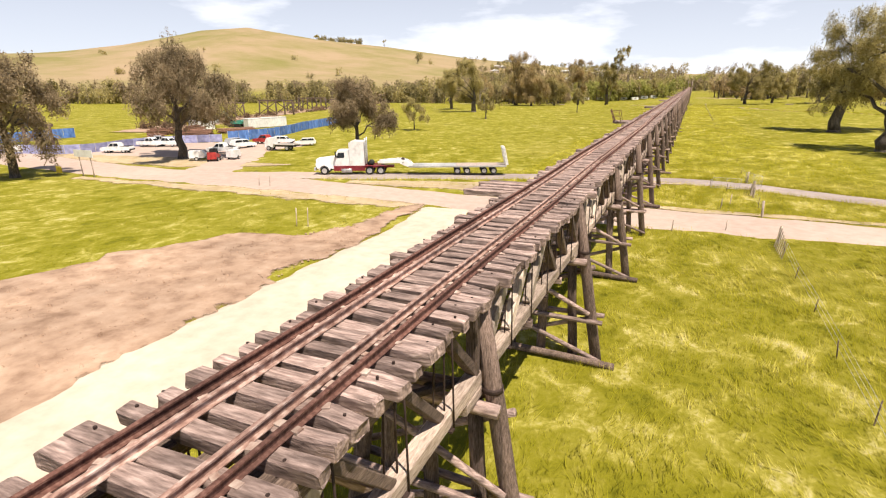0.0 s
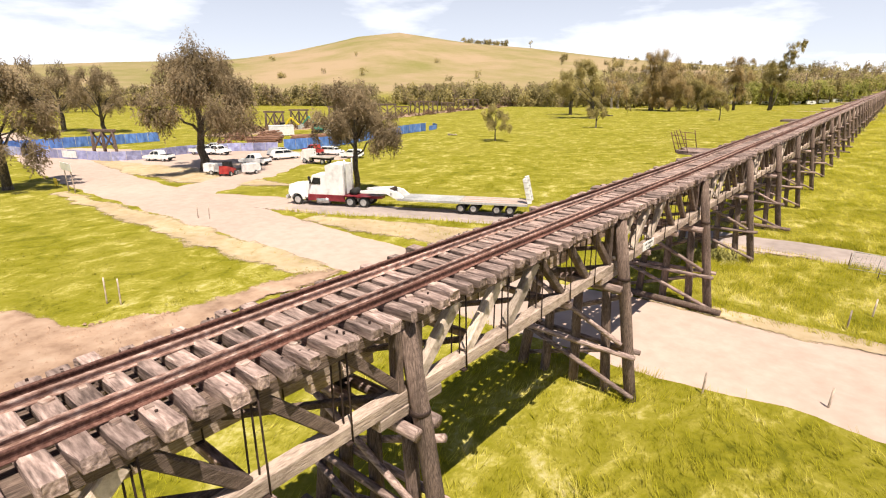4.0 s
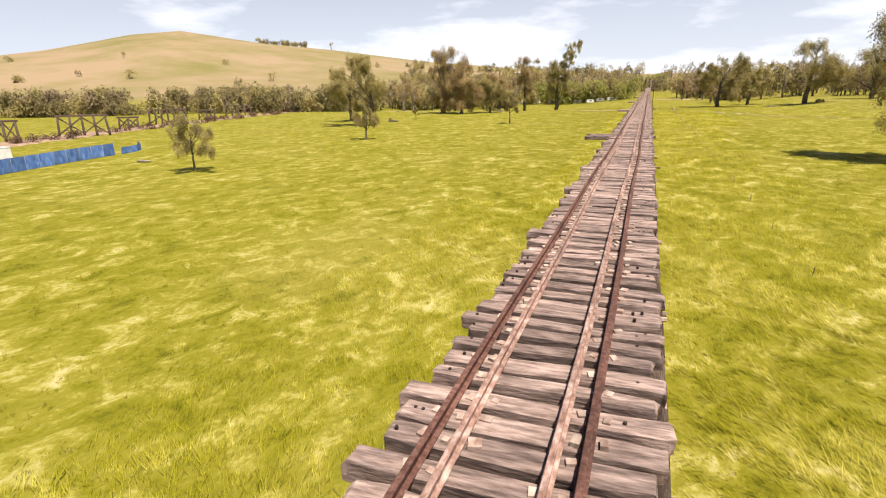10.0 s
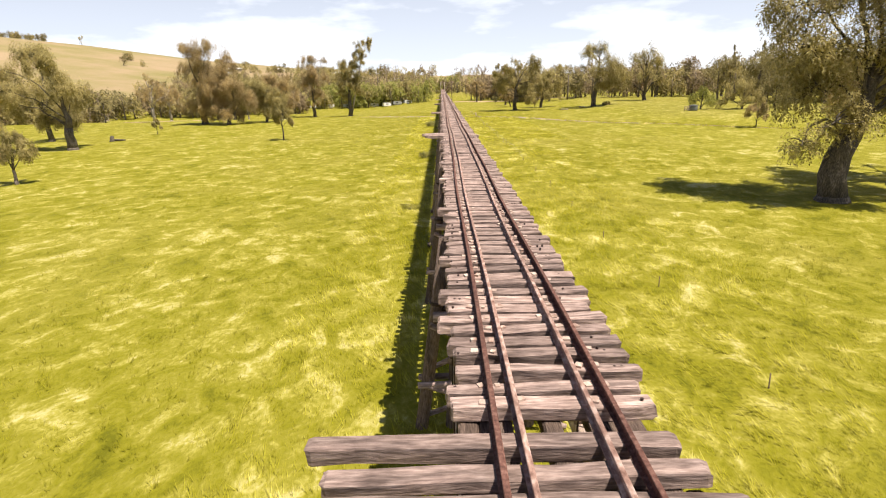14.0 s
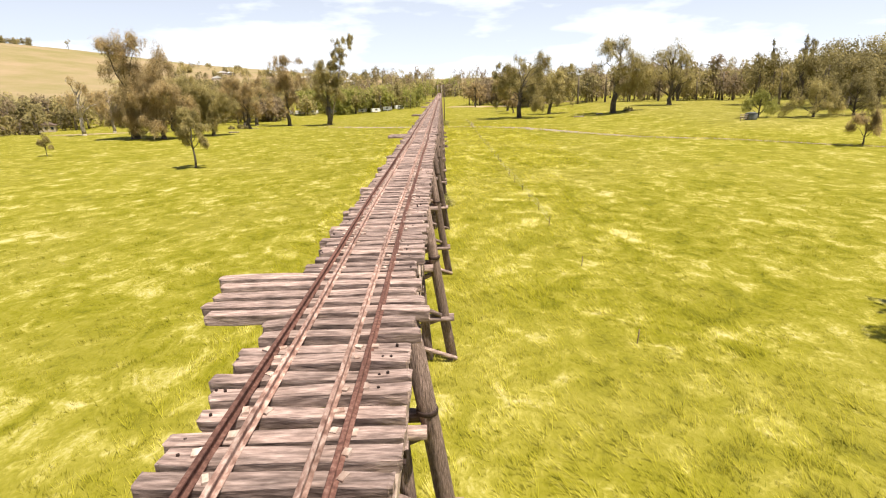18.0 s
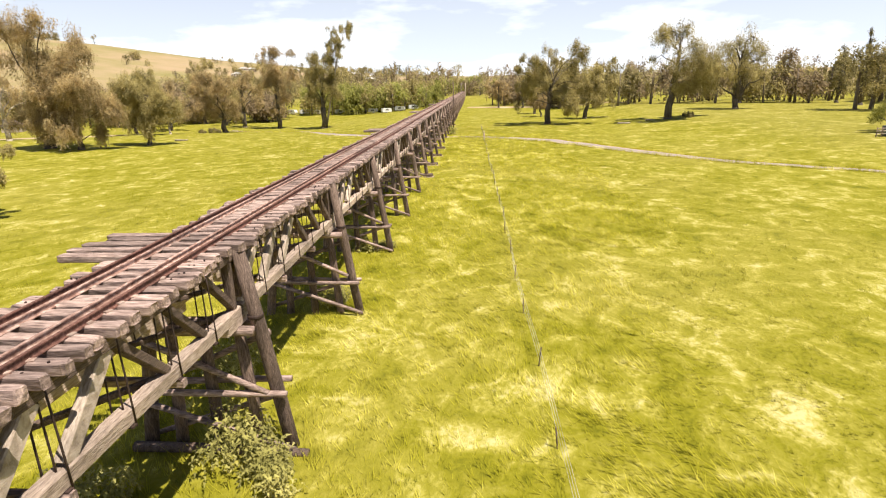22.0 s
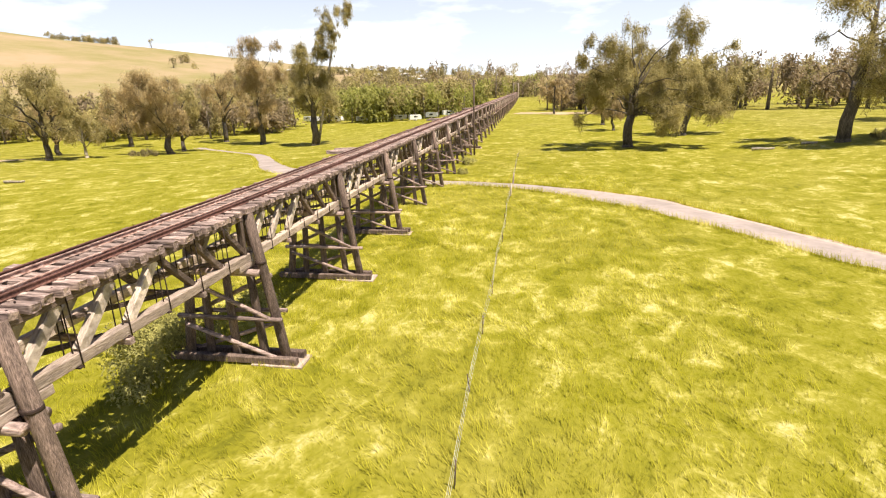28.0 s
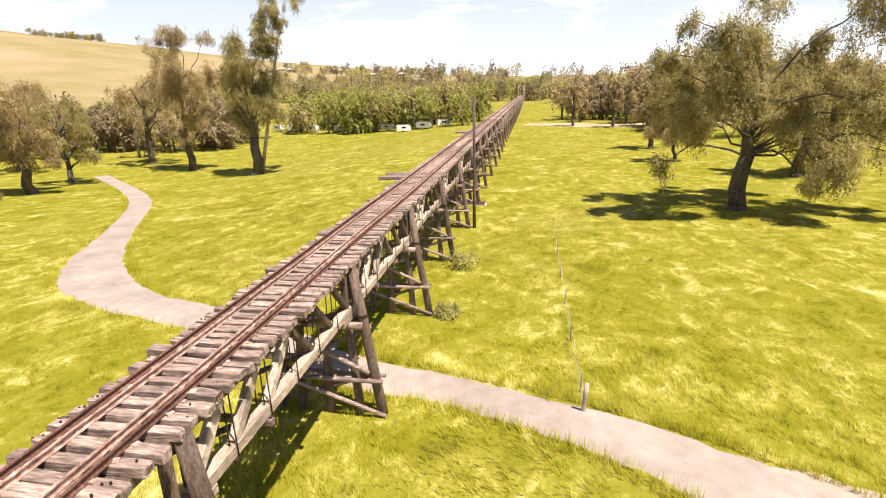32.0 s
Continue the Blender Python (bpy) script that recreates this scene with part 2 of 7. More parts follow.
def pasture_colour(n, l):
    """Olive turf with pale straw patches a metre or two across, by place; gives the colour and its height."""
    geo = n.new("ShaderNodeNewGeometry")
    # the wind lays the pasture over: its patches run long to one side
    lay = n.new("ShaderNodeMapping")
    lay.inputs["Rotation"].default_value = (0, 0, radians(-35))
    lay.inputs["Scale"].default_value = (1.0, 0.80, 0.3)
    l.new(geo.outputs["Position"], lay.inputs["Vector"])
    layers = []
    for sc, det, twist in ((0.045, 3.0, 0.7), (0.20, 4.0, 0.9), (0.62, 5.0, 0.9), (5.0, 7.0, 0.4)):
        t = n.new("ShaderNodeTexNoise")
        t.inputs["Scale"].default_value, t.inputs["Detail"].default_value, t.inputs["Roughness"].default_value = sc, det, 0.62
        t.inputs["Distortion"].default_value = twist
        l.new(lay.outputs["Vector"], t.inputs["Vector"])
        layers.append(t)
    total = None
    for t, w in zip(layers[1:], (0.30, 0.47, 0.23)):
        add = n.new("ShaderNodeMath")
        add.operation = "MULTIPLY_ADD"
        add.inputs[1].default_value = w
        add.inputs[2].default_value = 0.0
        l.new(t.outputs["Fac"], add.inputs[0])
        if total:
            l.new(total, add.inputs[2])
        total = add.outputs[0]
    ramp = n.new("ShaderNodeValToRGB")
    cols = [(0.38, (0.122, 0.122, 0.007)), (0.455, (0.195, 0.185, 0.012)), (0.52, (0.240, 0.222, 0.027)), (0.56, (0.33, 0.302, 0.058)), (0.64, (0.50, 0.45, 0.205))]
    e = ramp.color_ramp.elements
    while len(e) < len(cols):
        e.new(0.5)
    for i, (p, c) in enumerate(cols):
        e[i].position, e[i].color = p, (*c, 1)
    l.new(total, ramp.inputs["Fac"])
    dry = n.new("ShaderNodeMapRange")
    dry.inputs["From Min"].default_value, dry.inputs["From Max"].default_value, dry.inputs["To Max"].default_value = 0.50, 0.72, 0.28
    l.new(layers[0].outputs["Fac"], dry.inputs["Value"])
    mix = n.new("ShaderNodeMixRGB")
    mix.inputs["Color2"].default_value = (0.32, 0.275, 0.07, 1)
    l.new(dry.outputs["Result"], mix.inputs["Fac"])
    l.new(ramp.outputs["Color"], mix.inputs["Color1"])
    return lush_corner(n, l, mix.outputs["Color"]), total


def grass_material():
    m = bpy.data.materials.new("spring_grass")
    m.use_nodes = True
    n, l = m.node_tree.nodes, m.node_tree.links
    b = n["Principled BSDF"]
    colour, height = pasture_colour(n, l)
    # the far hill is dry pasture
    geo = n.new("ShaderNodeNewGeometry")
    sep = n.new("ShaderNodeSeparateXYZ")
    l.new(geo.outputs["Position"], sep.inputs[0])
    high = n.new("ShaderNodeMapRange")
    high.inputs["From Min"].default_value, high.inputs["From Max"].default_value = 1.0, 9.0
    l.new(sep.outputs["Z"], high.inputs["Value"])
    hn = n.new("ShaderNodeTexNoise")
    hn.inputs["Scale"].default_value, hn.inputs["Detail"].default_value, hn.inputs["Roughness"].default_value = 0.006, 10.0, 0.64
    l.new(geo.outputs["Position"], hn.inputs["Vector"])
    hr = n.new("ShaderNodeValToRGB")
    hr.color_ramp.elements.new(0.5)
    for el, (p, c) in zip(hr.color_ramp.elements, ((0.37, (0.215, 0.196, 0.070)), (0.49, (0.28, 0.228, 0.115)), (0.61, (0.35, 0.262, 0.165)))):
        el.position, el.color = p, (*c, 1)
    l.new(hn.outputs["Fac"], hr.inputs["Fac"])
    mix2 = n.new("ShaderNodeMixRGB")
    l.new(high.outputs["Result"], mix2.inputs["Fac"])
    l.new(colour, mix2.inputs["Color1"])
    l.new(hr.outputs["Color"], mix2.inputs["Color2"])
    l.new(mix2.outputs["Color"], b.inputs["Base Color"])
    b.inputs["Roughness"].default_value = 0.9
    b.inputs["Specular IOR Level"].default_value = 0.1
    bp = n.new("ShaderNodeBump")
    bp.inputs["Strength"].default_value, bp.inputs["Distance"].default_value = 0.9, 0.34
    l.new(height, bp.inputs["Height"])
    l.new(bp.outputs["Normal"], b.inputs["Normal"])
    return m


def blade_material(name, gain, spread):
    """Standing grass, of the turf's own colour at its place, each blade a little lighter or darker."""
    m = bpy.data.materials.new(name)
    m.use_nodes = True
    n, l = m.node_tree.nodes, m.node_tree.links
    b = n["Principled BSDF"]
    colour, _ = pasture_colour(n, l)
    geo = n.new("ShaderNodeNewGeometry")
    rng = n.new("ShaderNodeMapRange")
    rng.inputs["To Min"].default_value, rng.inputs["To Max"].default_value = gain * (1 - spread), gain * (1 + spread)
    l.new(geo.outputs["Random Per Island"], rng.inputs["Value"])
    mul = n.new("ShaderNodeVectorMath")
    mul.operation = "SCALE"
    l.new(colour, mul.inputs[0])
    l.new(rng.outputs["Result"], mul.inputs["Scale"])
    l.new(mul.outputs["Vector"], b.inputs["Base Color"])
    b.inputs["Roughness"].default_value = 0.85
    b.inputs["Specular IOR Level"].default_value = 0.15
    tr = n.new("ShaderNodeBsdfTranslucent")
    l.new(mul.outputs["Vector"], tr.inputs["Color"])
    mx = n.new("ShaderNodeMixShader")
    mx.inputs["Fac"].default_value = 0.5
    l.new(b.outputs["BSDF"], mx.inputs[1])
    l.new(tr.outputs["BSDF"], mx.inputs[2])
    l.new(mx.outputs["Shader"], n["Material Output"].inputs["Surface"])
    return m


M_GRASS = grass_material()
M_BLADE = blade_material("grass_blades", 1.25, 0.15)
M_TUFT = blade_material("seeding_grass", 1.65, 0.22)
M_LONG = blade_material("long_grass", 1.9, 0.22)


def fringed(mat, width):
    """A copy of a surface that breaks up into the grass along its edges."""
    m = mat.copy()
    m.name = mat.name + "_fringed"
    n, l = m.node_tree.nodes, m.node_tree.links
    at = n.new("ShaderNodeAttribute")
    at.attribute_name = "edge"
    geo = n.new("ShaderNodeNewGeometry")
    noise = n.new("ShaderNodeTexNoise")
    noise.inputs["Scale"].default_value, noise.inputs["Detail"].default_value, noise.inputs["Roughness"].default_value = 1.4 / width, 9.0, 0.72
    l.new(geo.outputs["Position"], noise.inputs["Vector"])
    far = n.new("ShaderNodeMath")
    far.operation = "MULTIPLY_ADD"
    far.inputs[1].default_value = 0.55 / width
    l.new(at.outputs["Fac"], far.inputs[0])
    l.new(noise.outputs["Fac"], far.inputs[2])
    cut = n.new("ShaderNodeMapRange")
    cut.interpolation_type = "SMOOTHSTEP"
    cut.inputs["From Min"].default_value, cut.inputs["From Max"].default_value = 0.60, 0.86
    l.new(far.outputs[0], cut.inputs["Value"])
    clear = n.new("ShaderNodeBsdfTransparent")
    mx = n.new("ShaderNodeMixShader")
    l.new(cut.outputs["Result"], mx.inputs["Fac"])
    l.new(clear.outputs["BSDF"], mx.inputs[1])
    l.new(n["Principled BSDF"].outputs["BSDF"], mx.inputs[2])
    l.new(mx.outputs["Shader"], n["Material Output"].inputs["Surface"])
    return m


# ---- mesh tools ----
class Shape:
    """Collects simple solids into one mesh."""

    def __init__(self):
        self.v, self.f, self.mi, self.smooth = [], [], [], []

    def add(self, verts, faces, mi=0, smooth=False):
        o = len(self.v)
        self.v += [tuple(p) for p in verts]
        self.f += [tuple(o + i for i in q) for q in faces]
        self.mi += [mi] * len(faces)
        self.smooth += [smooth] * len(faces)

    def tube(self, rings, mi=0, smooth=False, caps=True):
        k = len(rings[0])
        verts = [p for r in rings for p in r]
        faces = [(a * k + i, a * k + (i + 1) % k, (a + 1) * k + (i + 1) % k, (a + 1) * k + i) for a in range(len(rings) - 1) for i in range(k)]
        if caps:
            faces += [tuple(reversed(range(k))), tuple(range((len(rings) - 1) * k, len(rings) * k))]
        self.add(verts, faces, mi, smooth)

    def beam(self, p, q, w, h, mi=0, cut=0.12, up=(0, 0, 1), jitter=0.0, rnd=None):
        """A timber from p to q, w wide and h deep, with chamfered edges."""
        p, q = Vector(p), Vector(q)
        d = (q - p).normalized()
        u = Vector(up)
        s = d.cross(u)
        if s.length < 1e-3:
            s = d.cross(Vector((0, 1, 0)))
        s.normalize()
        u = s.cross(d).normalized()
        c = min(w, h) * cut
        prof = [(-w / 2 + c, -h / 2), (w / 2 - c, -h / 2), (w / 2, -h / 2 + c), (w / 2, h / 2 - c), (w / 2 - c, h / 2), (-w / 2 + c, h / 2), (-w / 2, h / 2 - c), (-w / 2, -h / 2 + c)]
        rings = []
        for a in (p, (p + q) / 2, q):
            g = rnd or random
            dx, dz = (g.uniform(-jitter, jitter), g.uniform(-jitter, jitter)) if jitter else (0, 0)
            rings.append([a + s * (x + dx) + u * (z + dz) for x, z in prof])
        self.tube(rings, mi)

    def pole(self, p, q, r0, r1, n=9, mi=0, bends=0.0, rnd=None, smooth=True):
        p, q = Vector(p), Vector(q)
        d = (q - p).normalized()
        s = d.cross(Vector((0.3, 1, 0.1))).normalized()
        u = s.cross(d)
        rings = []
        for k in range(4):
            t = k / 3
            c = p.lerp(q, t)
            if bends and 0 < k < 3:
                g = rnd or random
                c = c + s * g.uniform(-bends, bends) + u * g.uniform(-bends, bends)
            r = r0 + (r1 - r0) * t
            rings.append([c + (s * math.cos(2 * math.pi * i / n) + u * math.sin(2 * math.pi * i / n)) * r for i in range(n)])
        self.tube(rings, mi, smooth)

    def box(self, c, size, mi=0, cut=0.0, turn=0.0):
        x, y, z = size[0] / 2, size[1] / 2, size[2] / 2
        b = min(x, y, z) * cut
        ca, sa = math.cos(turn), math.sin(turn)
        def rect(hx, hy, hz):
            pts = [(-hx + b, -hy), (hx - b, -hy), (hx, -hy + b), (hx, hy - b), (hx - b, hy), (-hx + b, hy), (-hx, hy - b), (-hx, -hy + b)] if b else [(-hx, -hy), (hx, -hy), (hx, hy), (-hx, hy)]
            return [(c[0] + px * ca - py * sa, c[1] + px * sa + py * ca, c[2] + hz) for px, py in pts]
        rings = [rect(x - b, y - b, -z), rect(x, y, -z + b), rect(x, y, z - b), rect(x - b, y - b, z)] if b else [rect(x, y, -z), rect(x, y, z)]
        self.tube(rings, mi)

    def mesh(self, name, *mats):
        me = bpy.data.meshes.new(name)
        me.from_pydata(self.v, [], self.f)
        for m in mats:
            me.materials.append(m)
        if len(mats) > 1:
            me.polygons.foreach_set("material_index", self.mi)
        me.polygons.foreach_set("use_smooth", self.smooth)
        me.update()
        return me


def part(name, shape, mats, parent, label="", kind=""):
    """One mesh object under a thing or a part. shape: a Shape or a mesh."""
    me = shape if isinstance(shape, bpy.types.Mesh) else shape.mesh(name, *(mats if isinstance(mats, (list, tuple)) else (mats,)))
    ob = new(name, me)
    ob.parent = parent
    return tagged(ob, label, kind=kind)


def thing(name, label, category, at=None, group="", kind="", data=None):
    ob = new(name, data)
    if at is not None:
        ob.matrix_world = at if isinstance(at, Matrix) else Matrix.Translation(at)
    return tagged(ob, label, category, group, kind)


def raw_mesh(name, v, f, mat, smooth=False):
    me = bpy.data.meshes.new(name)
    k = f.shape[1]
    me.vertices.add(len(v))
    me.vertices.foreach_set("co", np.ascontiguousarray(v, dtype=np.float32).ravel())
    me.loops.add(f.size)
    me.loops.foreach_set("vertex_index", np.ascontiguousarray(f, dtype=np.int32).ravel())
    me.polygons.add(len(f))
    me.polygons.foreach_set("loop_start", np.arange(0, f.size, k, dtype=np.int32))
    me.polygons.foreach_set("use_smooth", np.full(len(f), smooth))
    me.materials.append(mat)
    me.update(calc_edges=True)
    return me


# ---- ground ----
HILL_AZ = (-180, -120, -60, -30, 0, 8, 14, 20, 24.5, 26.8, 28.5, 31, 33, 36, 40, 42.5, 44, 45.6, 47, 50, 52, 54, 58, 63, 68, 80, 95, 120, 180)
HILL_EL = (0.2, 0.4, 0.7, 0.85, 0.9, 1.3, 1.8, 2.3, 2.7, 3.1, 3.4, 3.7, 3.95, 4.15, 4.5, 4.95, 5.25, 5.45, 5.36, 4.85, 4.15, 3.75, 3.1, 2.6, 2.45, 2.0, 1.2, 0.5, 0.2)


def smooth_step(t):
    t = np.clip(t, 0, 1)
    return t * t * (3 - 2 * t)


def wavy(x, y, s):
    return np.sin(x / s + 1.3 * np.sin(y / (1.7 * s))) * np.cos(y / (1.2 * s) + 0.9 * np.sin(x / (1.4 * s) + 2.0))


def ground_z(x, y):
    x, y = np.asarray(x, float), np.asarray(y, float)
    near = -0.30 * np.exp(-((y - 72) / 28) ** 2) + 0.14 * wavy(x, y, 13.0) + 0.05 * wavy(x + 7, y - 3, 3.1) - 0.25 * smooth_step((-x - 30) / 40) * smooth_step((170 - y) / 60) + 2.2 * smooth_step((x - 42) / 36) * smooth_step((y - 226) / 40) - 1.3 * smooth_step((-x - 12) / 22) * smooth_step((y - 300) / 45) - 2.2 * smooth_step((-x - 28) / 25) * smooth_step((y - 335) / 45)
    dx, dy = x, y - 60
    r = np.hypot(dx, dy)
    az = np.degrees(np.arctan2(-dx, dy))
    el = np.interp(az, HILL_AZ, HILL_EL)
    top = 1480.0
    up = 11 + top * np.tan(np.radians(el))
    rise = smooth_step((r - 430) / (top - 430)) ** 1.15
    back = 1 - 0.8 * smooth_step((r - top) / 1800)
    lumps = 1 + 0.03 * wavy(x, y, 90.0)
    return near * (1 - smooth_step((r - 380) / 200)) + up * rise * back * lumps


def axis(dense_a, dense_b, step, far_a, far_b):
    """Grid lines: even between dense_a and dense_b, wider and wider out to far_a and far_b."""
    c = list(np.arange(dense_a, dense_b + step, step))
    s, v = step, dense_b
    while v < far_b:
        s *= 1.16
        v += s
        c.append(v)
    s, v = step, dense_a
    while v > far_a:
        s *= 1.16
        v -= s
        c.insert(0, v)
    return np.array(c)


gx, gy = axis(-45, 45, 1.25, -4200, 4200), axis(-15, 345, 1.25, -1500, 4500)
GX, GY = np.meshgrid(gx, gy)
GZ = ground_z(GX, GY)
near_patch = (np.abs(GX) < 60) & (GY > -30) & (GY < 360)
GZ += near_patch * 0.05 * wavy(GX * 3.1, GY * 2.7, 1.1)
gi = np.arange(len(gy) * len(gx)).reshape(len(gy), len(gx))
gf = np.stack([gi[:-1, :-1], gi[:-1, 1:], gi[1:, 1:], gi[1:, :-1]], -1).reshape(-1, 4)
ground = thing("ground", "yellow-green spring pasture rolling to a dry hill", "ground", kind="structure",
               data=raw_mesh("ground", np.stack([GX, GY, GZ], -1).reshape(-1, 3), gf, M_GRASS, True))


def catmull(points, step):
    """A smooth line through the points, resampled."""
    p = [np.array(q, float) for q in points]
    p = [2 * p[0] - p[1]] + p + [2 * p[-1] - p[-2]]
    out = []
    for i in range(1, len(p) - 2):
        k = max(2, int(np.linalg.norm(p[i + 1] - p[i]) / step))
        for j in range(k):
            t = j / k
            out.append(0.5 * (2 * p[i] + (p[i + 1] - p[i - 1]) * t + (2 * p[i - 1] - 5 * p[i] + 4 * p[i + 1] - p[i + 2]) * t * t + (3 * p[i] - p[i - 1] - 3 * p[i + 1] + p[i + 2]) * t ** 3))
    out.append(p[-2])
    return np.array(out)


PATH_LINES = {}                            # the roads' and paths' middle lines, by name
BARE = []                                  # where no grass grows: x, y, half width


def ribbon(name, points, mat, label, category, lift=0.07, cols=7, ragged=0.35, step=1.0, fringe=0.55):
    """A road or path: points of x, y, half width; laid on the ground, with ragged edges that dip into it."""
    line = catmull(points, step)
    xy, half = line[:, :2], line[:, 2]
    BARE.append(line)
    PATH_LINES[name] = line
    t = np.gradient(xy, axis=0)
    t /= np.linalg.norm(t, axis=1)[:, None]
    side = np.stack([-t[:, 1], t[:, 0]], 1)
    rng = np.random.RandomState(len(points) * 7 + 1)
    e1, e2 = (np.convolve(rng.uniform(-1, 1, len(xy) + 2), [0.25, 0.5, 0.25], "valid") * ragged for _ in range(2))
    verts, edge = [], []
    for c in range(cols):
        u = -1 + 2 * c / (cols - 1)
        off = u * (half + (e1 if u < 0 else e2))
        q = xy + side * off[:, None]
        z = ground_z(q[:, 0], q[:, 1]) + (lift if abs(u) < 0.99 else -0.06) + 0.02 * wavy(q[:, 0], q[:, 1], 0.9)
        verts.append(np.column_stack([q, z]))
        edge.append((1 - abs(u)) * half)
    v = np.stack(verts, 1)
    idx = np.arange(v.shape[0] * cols).reshape(-1, cols)
    f = np.stack([idx[:-1, :-1], idx[:-1, 1:], idx[1:, 1:], idx[1:, :-1]], -1).reshape(-1, 4)[:, ::-1]
    me = raw_mesh(name, v.reshape(-1, 3), f, fringed(mat, fringe), True)
    me.attributes.new("edge", "FLOAT", "POINT").data.foreach_set("value", np.stack(edge, 1).astype(np.float32).ravel())
    return thing(name, label, category, kind="structure", data=me)


ribbon("road_gravel", [(-190, 62, 5), (-105, 52.5, 5.5), (-70, 49, 5), (-45, 48, 4.6), (-25, 47.2, 3.8), (0, 47.5, 4.3), (12, 48.0, 4.2), (24, 48.2, 3.3), (60, 49.3, 2.8), (160, 58, 2.8)], M_GRAVEL,
       "pale gravel road passing under the timber viaduct", "road", lift=0.09)
ribbon("road_bitumen", [(-36, 54.2, 2.3), (-31, 56.3, 2.5), (-19, 62.3, 2.6), (-8, 66.4, 2.4), (0, 67.75, 2.3), (6.2, 67.8, 2.4), (11.4, 67.0, 2.4), (22, 63.2, 2.1), (40, 58.4, 1.8), (110, 58, 1.6)], M_ASPHALT,
       "bleached grey sealed side road under the viaduct", "road", lift=0.12)
ribbon("road_sand", [(-4, 65.1, 0.6), (0.5, 65.6, 0.9), (3.5, 65.7, 0.7), (6.5, 65.6, 0.3)], M_GRAVEL, "pale sand washed along the edge of the side road", "road", lift=0.13, ragged=0.2, fringe=0.8)
BARE.pop()
M_WORN = material("worn_dry_grass", [(0.33, 0.255, 0.13), (0.42, 0.325, 0.20), (0.47, 0.38, 0.27)], scale=0.9, bump=0.5, coarse=0.2, coarse_scale=0.15, detail=11)
ribbon("worn_ground", [(-31, 51.6, 1.6), (-21, 54.2, 3.0), (-13, 55.6, 3.4), (-7.5, 56, 1.6)], M_WORN, "worn dry grass between the two roads", "ground", lift=0.05, cols=11, ragged=1.0, fringe=1.6)
BARE.pop()                                 # thin grass still grows there
ribbon("worn_shoulder", [(-3, 51.9, 0.7), (3, 52.0, 1.0), (10, 52.3, 1.1), (20, 52.4, 1.0), (34, 52.6, 0.6)], M_WORN, "worn dry shoulder of the gravel road", "ground", lift=0.06, cols=9, ragged=0.5, fringe=0.8)
BARE.pop()
ribbon("worn_verge", [(-98, 56.5, 2.0), (-88, 57.5, 4.0), (-73, 58.5, 5.2), (-62, 59.2, 4.6), (-54, 60.5, 3.2), (-48, 62, 1.2)], M_WORN, "worn dry grass beside the gravel road", "ground", lift=0.06, cols=11, ragged=1.2, fringe=2.0)
BARE.pop()
ribbon("worn_south", [(-66, 42.4, 1.4), (-52, 42.2, 1.9), (-36, 42.2, 2.2), (-24, 42.6, 2.2), (-17, 43.2, 1.2)], M_WORN, "worn dry grass along the gravel road", "ground", lift=0.05, cols=11, ragged=1.1, fringe=1.6)
BARE.pop()
ribbon("road_apron", [(-56, 49.5, 3.0), (-45, 52.0, 3.6), (-38, 54.0, 3.4), (-31, 56.2, 2.6), (-27, 58, 1.5)], M_GRAVEL, "dusty gravel apron where the side road leaves", "road", lift=0.105, ragged=0.9, fringe=1.2)
ribbon("path_limestone", [(-12.2, -30, 3.6), (-12.1, 0, 3.5), (-12.7, 14, 3.6), (-12.8, 21, 3.5), (-13.0, 28, 3.2), (-13.6, 36, 2.6), (-14.6, 43, 2.4)], M_CREAM, "cream crushed limestone track beside the viaduct", "track", lift=0.15, fringe=0.6)
ribbon("dirt_bare", [(-31, -50, 16), (-24.2, 0, 9.8), (-22.9, 14, 7.9), (-22.6, 19, 7.4), (-21.9, 24, 6.6), (-19.4, 27.5, 4.2), (-18.0, 31, 2.7), (-17.6, 36, 1.8), (-17.6, 41, 1.3), (-17.3, 44, 0.5)], M_DIRT, "bare reddish turned earth beside the track", "dirt", lift=0.10, cols=25, ragged=1.3, step=0.6, fringe=1.1)
ribbon("footpath_right", [(-3, 302, 1.5), (1.2, 300.3, 1.55), (5.0, 299.5, 1.3), (12, 296.8, 1.65), (17.2, 293.6, 2.2), (21.2, 290.4, 2.6), (23.9, 287.8, 2.6), (28, 281.9, 2.2), (41, 261, 1.4), (52, 247.5, 0.8), (75, 225, 0.42), (120, 190, 0.35)], M_ASPHALT,
       "pinkish grey sealed footpath through the paddock", "path", ragged=0.12, fringe=0.3, lift=0.08)
ribbon("path_verge", [(14.5, 295.2, 0.8), (17.6, 294.1, 2.1), (21.7, 291.0, 2.5), (24.4, 288.3, 2.5), (28.5, 282.3, 2.1), (41.4, 261.2, 1.7)], M_GRAVEL, "pale crushed stone verge beside the footpath", "verge", lift=0.05, ragged=0.5)
ribbon("footpath_left", [(-2, 302, 1.5), (-12.8, 306.4, 1.8), (-18.4, 308.2, 2.0), (-24.4, 311.9, 2.6), (-30.2, 319, 2.3), (-36, 328.7, 1.7), (-47, 345.8, 1.7), (-62, 362, 1.8), (-85, 382, 1.8)], M_ASPHALT,
       "pinkish grey sealed footpath bending away from the viaduct", "path", ragged=0.12, fringe=0.3, lift=0.10)
ribbon("dirt_slope", [(-128, 318, 2), (-116, 322, 4.5), (-104, 330, 4), (-98, 338, 2)], M_WORN, "pale bare earth under the trees", "dirt", lift=0.08, ragged=1.2, fringe=1.5)
